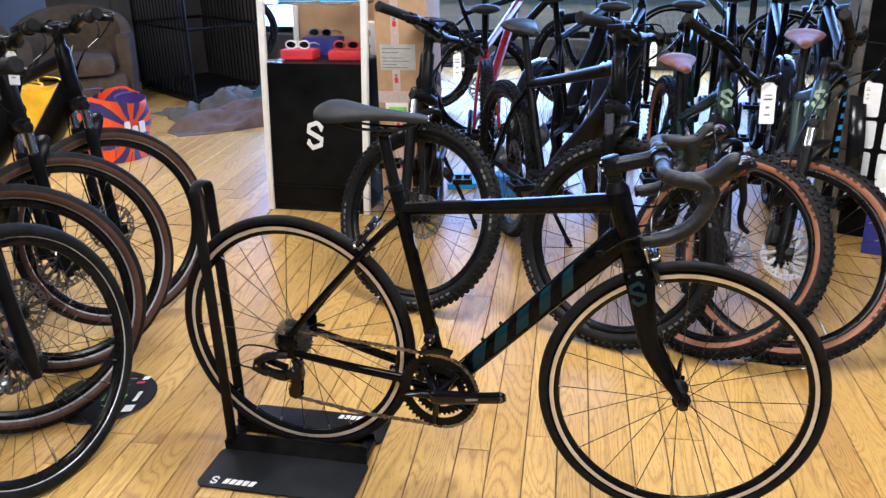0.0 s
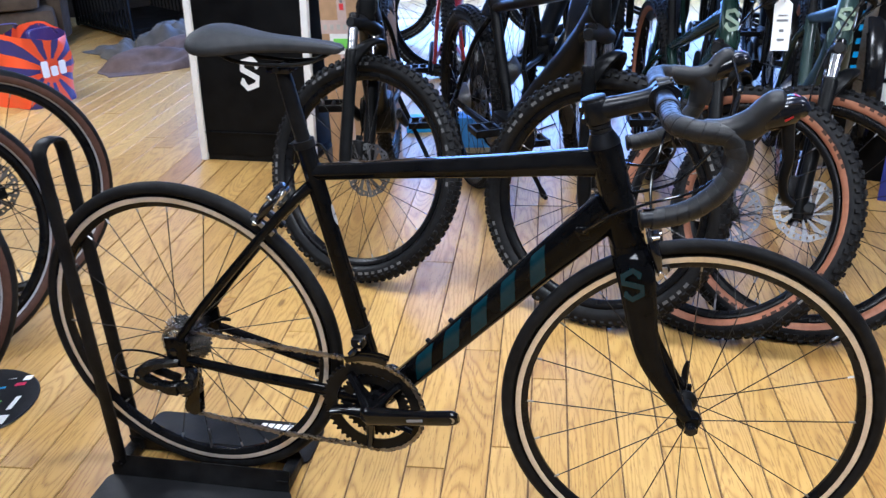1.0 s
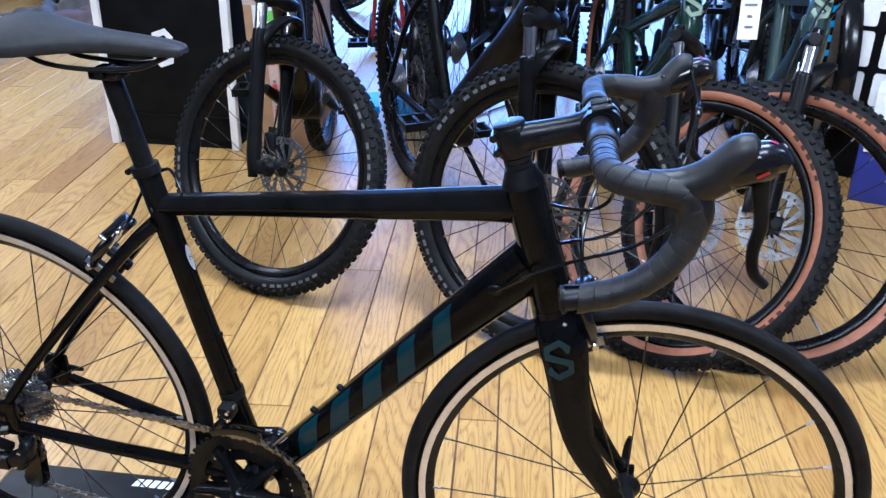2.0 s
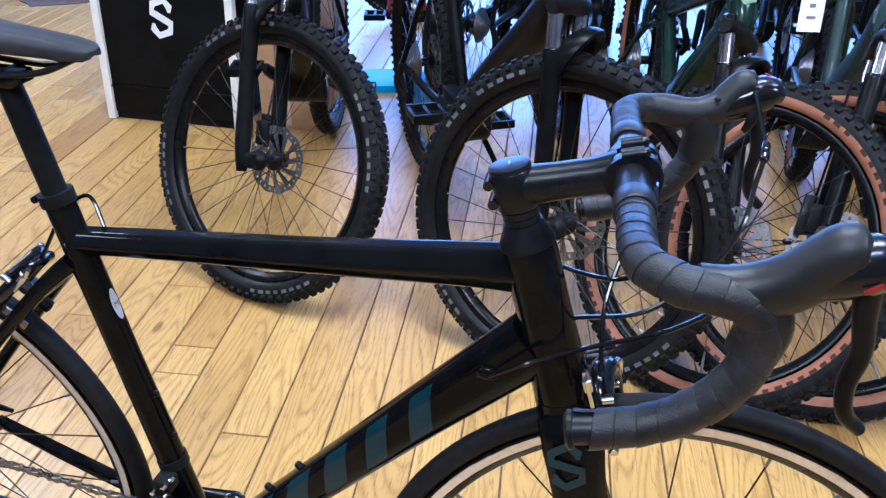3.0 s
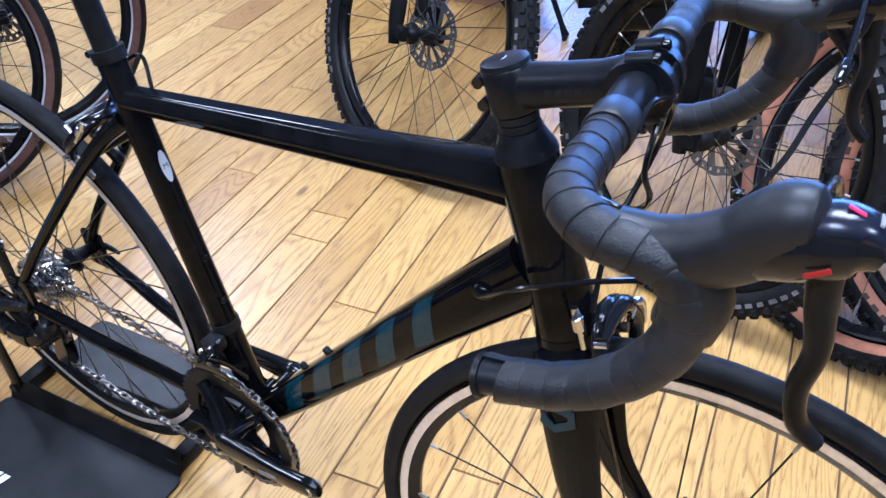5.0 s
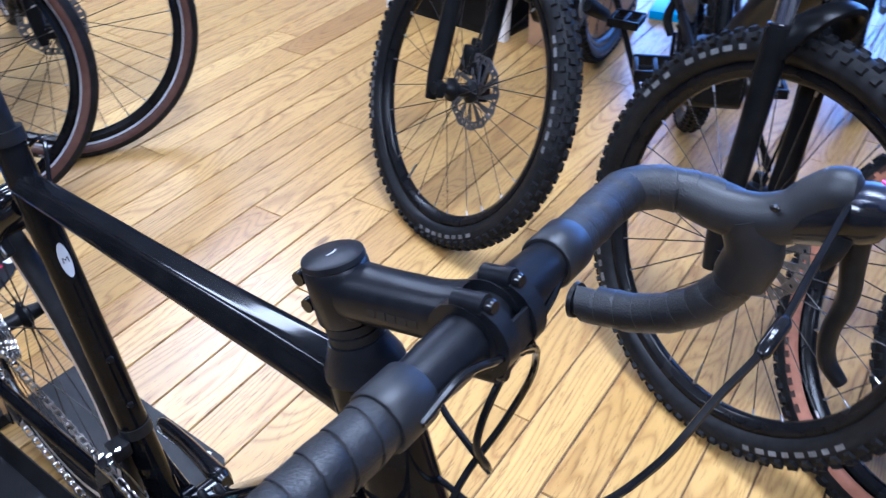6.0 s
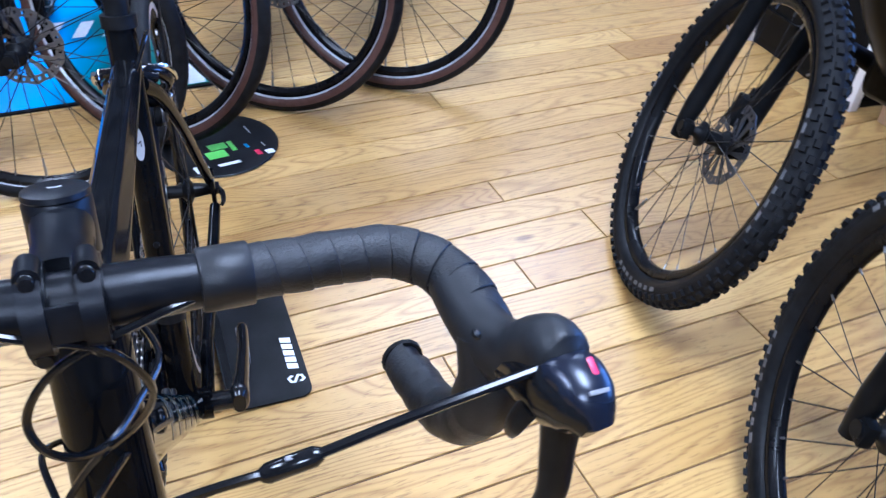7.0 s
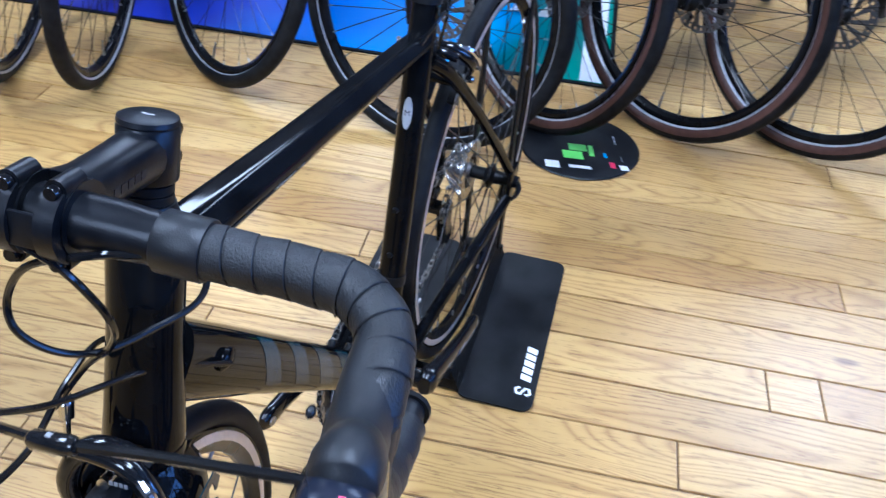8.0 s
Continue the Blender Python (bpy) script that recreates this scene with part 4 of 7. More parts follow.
# transmission
def toothed(r, teeth, thick, bore=0.0, depth=0.0042):
    out = []
    for k in range(teeth * 4):
        t = 2 * math.pi * k / (teeth * 4)
        q = r + (depth * 0.5 if k % 4 in (1, 2) else -depth * 0.5)
        out.append((q * math.cos(t), q * math.sin(t)))
    bm = bmesh.new()
    n = len(out)
    inn = [(bore * math.cos(2 * math.pi * k / n), bore * math.sin(2 * math.pi * k / n)) for k in range(n)]
    L = [[bm.verts.new((x, z, y)) for x, y in o] for z in (0, thick) for o in (out, inn)]
    for k in range(n):
        j = (k + 1) % n
        bm.faces.new((L[0][k], L[0][j], L[1][j], L[1][k]))
        bm.faces.new((L[2][k], L[3][k], L[3][j], L[2][j]))
        bm.faces.new((L[0][k], L[2][k], L[2][j], L[0][j]))
        bm.faces.new((L[1][k], L[1][j], L[3][j], L[3][k]))
    bmesh.ops.recalc_face_normals(bm, faces=bm.faces)
    return bm


CH = -0.046
big = toothed(0.1025, 50, 0.003, 0.076, 0.0065)
big.transform(Matrix.Translation(BB + V((0, CH, 0))))
crank = rpart("crankset", sweep(bmesh.new(), [BB + V((0, -0.075, 0)), BB + V((0, 0.075, 0))], 0.014, 16), GLOSSB, "black crankset with two chainrings")
rpart("chainring", big, BLACK, "large black chainring", crank)
small = toothed(0.069, 34, 0.003, 0.048, 0.006)
small.transform(Matrix.Translation(BB + V((0, CH + 0.008, 0))))
rpart("chainring", small, BLACK, "small inner chainring", crank)
spd = bmesh.new()
for k in range(5):
    t = radians(10.7) + 2 * math.pi * (k + 0.5) / 5
    d = V((math.cos(t), 0, math.sin(t)))
    sweep(spd, [BB + V((0, CH - 0.010, 0)) + d * 0.012, BB + V((0, CH - 0.006, 0)) + d * 0.055, BB + V((0, CH - 0.002, 0)) + d * 0.086], [0.024, 0.0125, 0.0155], 12, side=(0, 1, 0), flat=[0.5, 0.7, 0.4])
for k in range(5):
    t = radians(10.7) + 2 * math.pi * (k + 0.5) / 5
    d = V((math.cos(t), 0, math.sin(t)))
    sweep(spd, [BB + V((0, CH - 0.008, 0)) + d * 0.082, BB + V((0, CH + 0.004, 0)) + d * 0.082], 0.005, 10)
rpart("spider", spd, GLOSSB, "", crank)
for s, tilt in ((-1, 10.7), (1, 190.7)):
    d = V((math.cos(radians(tilt)), 0, math.sin(radians(tilt))))
    y = s * 0.072
    pts = [BB + V((0, y, 0)) - d * 0.014, BB + V((0, y, 0)), BB + V((0, y + s * 0.006, 0)) + d * 0.05, BB + V((0, y + s * 0.012, 0)) + d * 0.12, BB + V((0, y + s * 0.013, 0)) + d * 0.170, BB + V((0, y + s * 0.013, 0)) + d * 0.184]
    arm = sweep(bmesh.new(), spline(pts, 4), [0.0145, 0.0205, 0.0172, 0.0148, 0.0148, 0.009], 14, side=(0, 0, 1), flat=[0.6, 0.7, 0.62, 0.6, 0.62, 0.6], power=2.6)
    a_ob = rpart("crank_arm", arm, GLOSSB, "glossy black crank arm", crank)
    e = BB + V((0, y + s * 0.0215, 0)) + d * 0.172
    rpart("pedal_thread", sweep(bmesh.new(), [e, e - V((0, s * 0.018, 0))], 0.0065, 12), STEEL, "open pedal thread with no pedal", a_ob)
    pr = rbox((-0.016, 0, -0.003), (0.016, 0.0008, 0.003), 0.0003)
    pr.transform(basis(d, V((0, s, 0)), V((-d.z, 0, d.x)), BB + V((0, y + s * 0.0200, 0)) + d * 0.10))
    rpart("arm_print", pr, INK, "", a_ob)

cas = rpart("cassette", sweep(bmesh.new(), [REAR + V((0, -0.048, 0)), REAR + V((0, -0.009, 0))], 0.014, 16), STEEL, "ten-speed steel cassette")
for i in range(10):
    g = toothed(0.026 + 0.0030 * i, 12 + 2 * i, 0.0018, 0.012 + 0.0022 * i, 0.004)
    g.transform(Matrix.Translation(REAR + V((0, -0.0465 + 0.0038 * i, 0))))
    rpart("cog", g, SPROCKET, "", cas)

# chain: alternating links along its run
CY = -0.0445
pul_a, pul_b = V((0.016, CY, 0.264)), V((0.010, CY, 0.211))
run = [V((-0.010, CY + 0.006, REAR.z + 0.0395)), V((0.02, CY + 0.006, REAR.z + 0.036))]
run += [V((0.20, CY + 0.003, 0.386 + (0.2 - 0.02) / 0.38 * -0.012)), BB + V((0.010, CY, 0.1005))]
for k in range(1, 16):
    t = math.pi / 2 - math.pi * k / 15 * 1.0
    run.append(BB + V((0.101 * math.cos(t), CY, 0.101 * math.sin(t))))
run += [BB + V((-0.03, CY, -0.099)), V((0.20, CY, 0.172)), pul_b + V((0.010, 0, -0.021)), pul_b + V((-0.020, 0, -0.012)), pul_b + V((-0.012, 0, 0.022)), pul_a + V((0.020, 0, -0.012)), pul_a + V((0.019, 0, 0.010)), V((0.030, CY + 0.006, 0.327))]
for k in range(9):
    t = radians(-38) - radians(232) * k / 8
    run.append(REAR + V((0.0395 * math.cos(t), CY + 0.006, 0.0395 * math.sin(t))))
pts = []
for a, b in zip(run, run[1:]):
    n = max(1, int((b - a).length / 0.003))
    pts += [a.lerp(b, i / n) for i in range(n)]
chn = bmesh.new()
acc, last, prev, k = 0.0, pts[0], pts[0], 0
for p in pts[1:]:
    acc += (p - prev).length
    prev = p
    if acc >= 0.0127:
        d = (p - last)
        L = d.length
        d.normalize()
        w = 0.0036 if k % 2 else 0.0021
        up = d.cross(V((0, 1, 0)))
        m = basis(d, V((0, 1, 0)), -up, (p + last) / 2)
        for s in (-1, 1):
            half = [(-0.66, 0.0022), (-0.50, 0.0043), (-0.30, 0.0038), (0.0, 0.0024), (0.30, 0.0038), (0.50, 0.0043), (0.66, 0.0022)]
            rim_pts = [(L * x, z) for x, z in half] + [(L * x, -z) for x, z in half[::-1]]
            faces = [[chn.verts.new(m @ V((x, s * w + q, z))) for x, z in rim_pts] for q in (-0.0006, 0.0006)]
            chn.faces.new(faces[0])
            chn.faces.new(faces[1][::-1])
            for i in range(14):
                j = (i + 1) % 14
                chn.faces.new((faces[0][i], faces[1][i], faces[1][j], faces[0][j]))
        sweep(chn, [p - V((0, 0.0042, 0)), p + V((0, 0.0042, 0))], 0.0030, 6)
        last, acc, k = p, 0.0, k + 1
bmesh.ops.recalc_face_normals(chn, faces=chn.faces)
rpart("chain", chn, CHAIN, "oily roller chain", smooth=False)

# derailleurs
rd = bmesh.new()
sweep(rd, spline([(0.004, -0.066, 0.328), (-0.018, -0.080, 0.330), (-0.044, -0.090, 0.326), (-0.062, -0.094, 0.312)], 4), [0.010, 0.0105, 0.0135, 0.0135], 12, side=(0, 1, 0), flat=[1.0, 0.8, 0.85, 1.0], power=4.5)
sweep(rd, spline([(-0.064, -0.094, 0.316), (-0.066, -0.095, 0.302), (-0.052, -0.095, 0.292), (-0.030, -0.094, 0.284)], 4), [0.0115, 0.0135, 0.0130, 0.0120], 10, side=(0, 1, 0), flat=[1.0, 0.9, 0.9, 0.9], power=5.0)
sweep(rd, [(-0.034, -0.093, 0.285), (-0.010, -0.090, 0.279), (0.010, -0.086, 0.279)], [0.0105, 0.0125, 0.0135], 8, side=(0, 1, 0), flat=[0.8, 0.85, 1.0], power=5.0)
sweep(rd, spline([(0.012, -0.084, 0.278), (0.032, -0.076, 0.288), (0.034, -0.068, 0.304), (0.020, -0.060, 0.314)], 4), [0.0135, 0.0145, 0.0120, 0.007], 10, side=(0, 1, 0), flat=0.95, power=3.5)
sweep(rd, [(0.020, -0.088, 0.270), (0.020, -0.084, 0.270), (0.020, -0.036, 0.270)], [0.0105, 0.0135, 0.0135], 14)
rdo = rpart("rear_derailleur", rd, MECH, "glossy black rear derailleur")
ln = bmesh.new()
box(ln, (-0.024, -0.006, -0.008), (0.036, 0.006, 0.008), 0.003, basis(V((0.97, 0, -0.24)), V((0, 1, 0)), V((0.24, 0, 0.97)), V((-0.026, -0.074, 0.303))))
rpart("derailleur_link", ln, BLACK, "", rdo)
rpart("barrel_adjuster", sweep(bmesh.new(), [(-0.086, -0.094, 0.291), (-0.080, -0.094, 0.289), (-0.064, -0.094, 0.283), (-0.052, -0.094, 0.280)], [0.0032, 0.0052, 0.0052, 0.0038], 10), GLOSSB, "ribbed cable adjuster", rdo)
for p in ((-0.004, -0.079, 0.332), (0.020, -0.092, 0.270), (-0.064, -0.108, 0.308), (-0.034, -0.105, 0.280), (-0.024, -0.104, 0.276), (0.030, -0.088, 0.296)):
    rpart("derailleur_bolt", sweep(bmesh.new(), [V(p) + V((0, 0.004, 0)), V(p), V(p) - V((0, 0.0012, 0))], [0.0042, 0.0042, 0.003], 8), CHROME, "", rdo)
for y in (CY - 0.009, CY + 0.008):
    cg = prism([(0.000, 0.276), (0.026, 0.278), (0.034, 0.262), (0.031, 0.233), (0.026, 0.198), (0.012, 0.190), (-0.006, 0.196), (-0.008, 0.212), (0.006, 0.237)], 0.002)
    cg.transform(Matrix(((1, 0, 0, 0), (0, 0, -1, y), (0, 1, 0, 0), (0, 0, 0, 1))))
    rpart("derailleur_cage", cg, GLOSSB, "", rdo)
for c in (pul_a, pul_b):
    pw = toothed(0.021, 11, 0.004, 0.004)
    pw.transform(Matrix.Translation(c + V((0, -0.002, 0))))
    rpart("jockey_wheel", pw, BLACK, "", rdo)
fd = bmesh.new()
sweep(fd, [BB + mark_dir * 0.142, BB + mark_dir * 0.156], 0.0195, 18)
box(fd, (0.372, -0.040, 0.395), (0.396, -0.016, 0.415), 0.004)
fdo = rpart("front_derailleur", fd, BLACK, "black front derailleur with a band clamp")
cg = bmesh.new()
for y in (-0.053, -0.036):
    pts2 = [BB + V((0.115 * math.cos(t), y, 0.115 * math.sin(t))) for t in [radians(q) for q in (72, 82, 92, 102, 114)]]
    sweep(cg, pts2, 0.0065, 8, side=(0, 0, 1), flat=0.14)
sweep(cg, [V((0.385, -0.05, 0.40)), V((0.375, -0.048, 0.388))], 0.006, 8)
rpart("derailleur_cage", cg, GLOSSB, "black chain cage", fdo)
for p in ((0.392, -0.040, 0.412), (0.398, -0.030, 0.418), (0.378, -0.044, 0.404), (0.392, -0.042, 0.400)):
    rpart("derailleur_bolt", sweep(bmesh.new(), [V(p), V(p) - V((0, 0.006, 0))], 0.003, 8), CHROME, "", fdo)

# skewers and bottle bolts
for c, w, st_ in ((REAR, 0.060, False), (FRONT, 0.052, True)):
    bm = sweep(bmesh.new(), [c + V((0, y, 0)) for y in (-w - 0.014, -w - 0.012, -w, -w + 0.001, w - 0.001, w, w + 0.016)], [0.006, 0.010, 0.0105, 0.004, 0.004, 0.011, 0.0105], 14)
    q = rpart("axle_skewer", bm, GLOSSB, "quick-release skewer", steer=st_)
    l0 = c + V((0, w + 0.012, 0))
    lv = spline([l0, l0 + V((0.002, 0.014, 0.014)), l0 + V((0.003, 0.016, 0.036)), l0 + V((0.006, 0.013, 0.054))], 4) if c is FRONT else spline([l0, l0 + V((0.010, 0.008, -0.004)), l0 + V((0.030, 0.009, -0.005)), l0 + V((0.046, 0.006, -0.003))], 4)
    rpart("skewer_lever", sweep(bmesh.new(), lv, [0.006, 0.0048, 0.004, 0.003], 10, side=(0, 1, 0), flat=1.3), BLACK, "", q, st_)
for f in (0.155, 0.285):
    L = (dn[-1] - dn[1]).length
    rr = 0.024 + 0.009 * f
    for pos, nrm in ((dn[1] + dirn * (f * L), upn),):
        rpart("bottle_bolt", sweep(bmesh.new(), [pos + nrm * (rr - 0.002), pos + nrm * (rr + 0.004), pos + nrm * (rr + 0.007)], [0.005, 0.005, 0.0035], 10), BLACK)
for f in (0.19, 0.255):
    pos = BB + mark_dir * f
    rpart("bottle_bolt", sweep(bmesh.new(), [pos + mx * 0.015, pos + mx * 0.0205], [0.0045, 0.0035], 10), BLACK)
# printed label by the bottom bracket
lb = rbox((-0.012, -0.007, 0), (0.012, 0.007, 0.0008), 0.0003)
lb.transform(basis(dirn, V((0, 1, 0)), upn, V((0.466, -0.006, 0.345)) + upn * 0.003))
rpart("frame_label", lb, WHITE, "small white label")

# ---- the floor stand ----
stand = tagged(empty("bicycle_stand", pose(-0.012, -0.008, 0, 0, 0, 6.3)), "black steel floor stand holding the rear wheel", "bicycle stand")


def rounded(x0, y0, x1, y1, r, n=6):
    out = []
    for cx, cy, a in ((x1 - r, y1 - r, 0), (x0 + r, y1 - r, 90), (x0 + r, y0 + r, 180), (x1 - r, y0 + r, 270)):
        for k in range(n + 1):
            t = radians(a + 90 * k / n)
            out.append((cx + r * math.cos(t), cy + r * math.sin(t)))
    return out


for s in (-1, 1):
    y0, y1 = (-0.215, -0.045) if s < 0 else (0.045, 0.185)
    bm = prism(rounded(-0.215, y0, 0.215, y1, 0.022), 0.004, Matrix.Translation((0, 0, 0.003)))
    p = part("base_plate", bm, PLATE, stand, "scuffed black base plate with white print")
    lip = bmesh.new()
    prof = [(s * 0.050, 0.003), (s * 0.050, 0.008), (s * 0.034, 0.050), (s * 0.031, 0.049), (s * 0.045, 0.003)]
    ends = [[lip.verts.new((x, a, b)) for a, b in prof] for x in (-0.205, 0.205)]
    for k in range(5):
        lip.faces.new((ends[0][k], ends[0][(k + 1) % 5], ends[1][(k + 1) % 5], ends[1][k]))
    lip.faces.new(ends[0][::-1])
    lip.faces.new(ends[1])
    bmesh.ops.recalc_face_normals(lip, faces=lip.faces)
    part("wheel_rail", lip, STANDM, stand, "", False)
    pr = bmesh.new()
    for o in emblem(0.034):
        prism([(x - 0.125, y) for x, y in o], 0.0006, bm=pr)
    for o in slanted(0.020, 0.0135, 0.0045, 5, 0.25):
        prism([(x - 0.098, y) for x, y in o], 0.0006, bm=pr)
    if s < 0:
        pr.transform(Matrix.Translation((-0.045, -0.188, 0.0074)))
    else:
        pr.transform(basis(V((-1, 0, 0)), V((0, -1, 0)), V((0, 0, 1)), V((0.045, 0.162, 0.0074))))
    part("plate_print", pr, WHITE, p, "white printed mark", False)
for x in (-0.196, 0.190):
    part("cross_bar", rbox((x - 0.014, -0.045, 0.004), (x + 0.014, 0.045, 0.030), 0.003), STANDM, stand)
hoop = bmesh.new()
hp = [V((-0.188, -0.037, 0.012)), V((-0.190, -0.037, 0.20)), V((-0.197, -0.037, 0.50)), V((-0.203, -0.037, 0.73))]
for k in range(1, 8):
    t = math.pi * k / 8
    hp.append(V((-0.204, -0.037 * math.cos(t), 0.738 + 0.030 * math.sin(t) ** 0.8)))
hp += [V((-0.203, 0.037, 0.73)), V((-0.197, 0.037, 0.50)), V((-0.190, 0.037, 0.20)), V((-0.188, 0.037, 0.012))]
sweep(hoop, hp, 0.0145, 12, side=(1, 0, 0), flat=0.32, power=5.0)
part("wheel_hoop", hoop, STANDM, stand, "tall black steel hoop")
for s in (-1, 1):
    part("hoop_bolt", sweep(bmesh.new(), [V((-0.190, s * 0.041, 0.035)), V((-0.190, s * 0.047, 0.035))], 0.006, 8), BLACK, stand)

# ---- the other bicycles ----


def parked_bike(label, at, heading, lean, rear, kind, paint, saddle=SADDLE, saddle_z=0.93, tag=None, badge=None, electric=True, bar=0.34, grip=GRIPB, tilt=-4.0, stanchion=CHROME, group="", rake=0.0, kick=True, fork_paint=DARKP, crown=0.088, turn=0.0, reach=0.68, guard=False):
    """A parked mountain or trekking bicycle. at: its front wheel's place on the floor; heading, lean: that wheel's; rear: the way its frame runs back."""
    k = KINDS[kind]
    R = k["rm"] + k["r"]
    root = tagged(empty("mountain_bicycle" if kind.startswith("mtb") else "trekking_bicycle", Matrix.Translation((at[0], at[1], 0))), label, "bicycle", group)
    w = radians(heading)
    u = V((math.cos(w), math.sin(w), 0))
    left = V((-math.sin(w), math.cos(w), 0))
    v = V((0, 0, 1)) * math.cos(radians(lean)) + left * math.sin(radians(lean))
    n = v.cross(u)
    C = V((0, 0, k["r"] + (0.0037 if k["knobs"] else 0.0) + k["rm"] * math.cos(radians(lean))))
    wheel(root, "front_wheel", basis(u, n, v, C), kind, 0.037 * (1 if n.x * rear[1] - n.y * rear[0] > 0 else -1), turn=turn)
    A = (v * math.cos(radians(tilt)) + u * -math.sin(radians(tilt))).normalized()

    def p(bm, name, m, label="", parent=None):
        return part(name, bm, m, parent or root, label)

    # the discs stand on the bicycle's left
    ds = 1 if n.x * rear[1] - n.y * rear[0] > 0 else -1
    # fork: lowers with a raised arch, stanchions, crown
    lo = bmesh.new()
    for s in (-1, 1):
        b = C + n * (s * 0.062)
        sweep(lo, spline([b - u * 0.020 - A * 0.030, b - u * 0.022 + A * 0.04, b - u * 0.022 + A * 0.20, b - u * 0.022 + A * (R - 0.012), b - u * 0.022 + A * (R + 0.004)], 4), [0.013, 0.020, 0.019, 0.0205, 0.0185], 14)
        box(lo, (-0.022, -0.010, -0.018), (0.016, 0.010, 0.018), 0.006, basis(u, n, A, b))
        sweep(lo, [b + n * s * -0.012, b + n * s * 0.014], 0.0125, 12)
    arch = []
    for i in range(13):
        t = math.pi * i / 12
        arch.append(C - u * (0.018 - 0.052 * math.sin(t)) + n * (-0.060 * math.cos(t)) + A * (R - 0.030 + 0.078 * math.sin(t) ** 0.8))
    sweep(lo, arch, [0.020, 0.021, 0.021, 0.020, 0.019, 0.0185, 0.018, 0.0185, 0.019, 0.020, 0.021, 0.021, 0.020], 12, side=tuple(u), flat=0.5, power=2.6)
    fork = p(lo, "suspension_fork", fork_paint, "black suspension fork lowers")
    for s in (-1, 1):
        b = C + n * (s * 0.062) - u * 0.022
        p(sweep(bmesh.new(), [b + A * (R - 0.006), b + A * (R + crown)], 0.0155, 14), "stanchion", stanchion, "polished fork stanchion", fork)
        p(sweep(bmesh.new(), [b + A * (R - 0.002), b + A * (R + 0.008), b + A * (R + 0.010)], [0.0195, 0.0195, 0.0165], 14), "wiper_seal", GLOSSB, "", fork)
    K = C - u * 0.022 + A * (R + crown)
    cr = bmesh.new()
    sweep(cr, [K - n * 0.082, K - n * 0.062, K + A * 0.012, K + n * 0.062, K + n * 0.082], [0.015, 0.023, 0.026, 0.023, 0.015], 14, side=tuple(A), flat=0.95)
    p(cr, "fork_crown", BLACK, "", fork)
    for s in (-1, 1):
        o = K + n * (s * 0.062)
        p(sweep(bmesh.new(), [o + A * 0.010, o + A * 0.026, o + A * 0.030], [0.0165, 0.0165, 0.012], 14), "fork_cap", GLOSSB, "", fork)
    # disc caliper on the disc side
    cp = bmesh.new()
    nd = n * ds
    o = C + nd * 0.047 - u * 0.052 + v * 0.058
    box(cp, (-0.032, -0.019, -0.020), (0.030, 0.019, 0.020), 0.007, basis(A, n, u, o))
    box(cp, (-0.038, -0.010, -0.010), (0.046, 0.006, 0.010), 0.004, basis(A, n, u, o + nd * 0.012 - u * 0.012))
    sweep(cp, [o + A * 0.02, o + A * 0.045 + nd * 0.008], 0.005, 8)
    p(cp, "brake_caliper", BLACK, "", fork)
    p(sweep(bmesh.new(), spline([o + A * 0.03, o + A * 0.15 + nd * 0.02, o + A * 0.3 + nd * 0.01, K + nd * 0.04 + A * 0.08, K + A * 0.2 + nd * 0.05 + u * 0.06], 6), 0.0027, 6), "brake_hose", GLOSSB, "", fork)

    # frame points
    r = V((rear[0], rear[1], 0)).normalized()
    side = V((r.y, -r.x, 0))
    hb, ht = K + A * 0.022, K + A * (0.165 if kind.startswith("mtb") else 0.19)
    fc = C - V((0, 0, C.z))
    bb = fc + r * reach + V((0, 0, 0.335))
    hub = fc + r * (reach + 0.45) + V((0, 0, R))
    stt = bb + r * 0.175 + V((0, 0, saddle_z - 0.335 - 0.19))
    sad = bb + r * 0.235 + V((0, 0, saddle_z - 0.335))
    fb = bmesh.new()
    sweep(fb, [hb - A * 0.004, hb, (hb + ht) / 2, ht, ht + A * 0.004], [0.026, 0.029, 0.0265, 0.0265, 0.024], 18)
    dt0, dt1 = hb.lerp(ht, 0.28), bb + V((0, 0, 0.035)) - r * 0.03
    dt = [dt0, dt0 + r * 0.10 - V((0, 0, 0.11)), dt0.lerp(dt1, 0.6) - V((0, 0, 0.015)), dt1] if electric else [dt0, dt0.lerp(dt1, 0.5), dt1]
    sweep(fb, spline(dt, 6), [0.034, 0.042, 0.043, 0.040] if electric else [0.026, 0.026, 0.024], 16, side=tuple(side), flat=1.05, power=3.0)
    sweep(fb, spline([ht - A * 0.03, (ht - A * 0.03).lerp(stt, 0.5) - V((0, 0, 0.012)), stt - V((0, 0, 0.02))], 5), [0.025, 0.020, 0.0165], 12)
    sweep(fb, [bb, stt], [0.021, 0.0185], 12)
    for s in (-1, 1):
        sweep(fb, spline([stt - V((0, 0, 0.05)) + side * (s * 0.014), stt.lerp(hub, 0.4) + side * (s * 0.042), hub + side * (s * 0.068)], 5), [0.011, 0.010, 0.009], 8)
        sweep(fb, spline([bb + side * (s * 0.03) + r * 0.02, bb.lerp(hub, 0.45) + side * (s * 0.050), hub + side * (s * 0.068)], 5), [0.016, 0.0135, 0.011], 8)
    p(fb, "frame", paint, "")
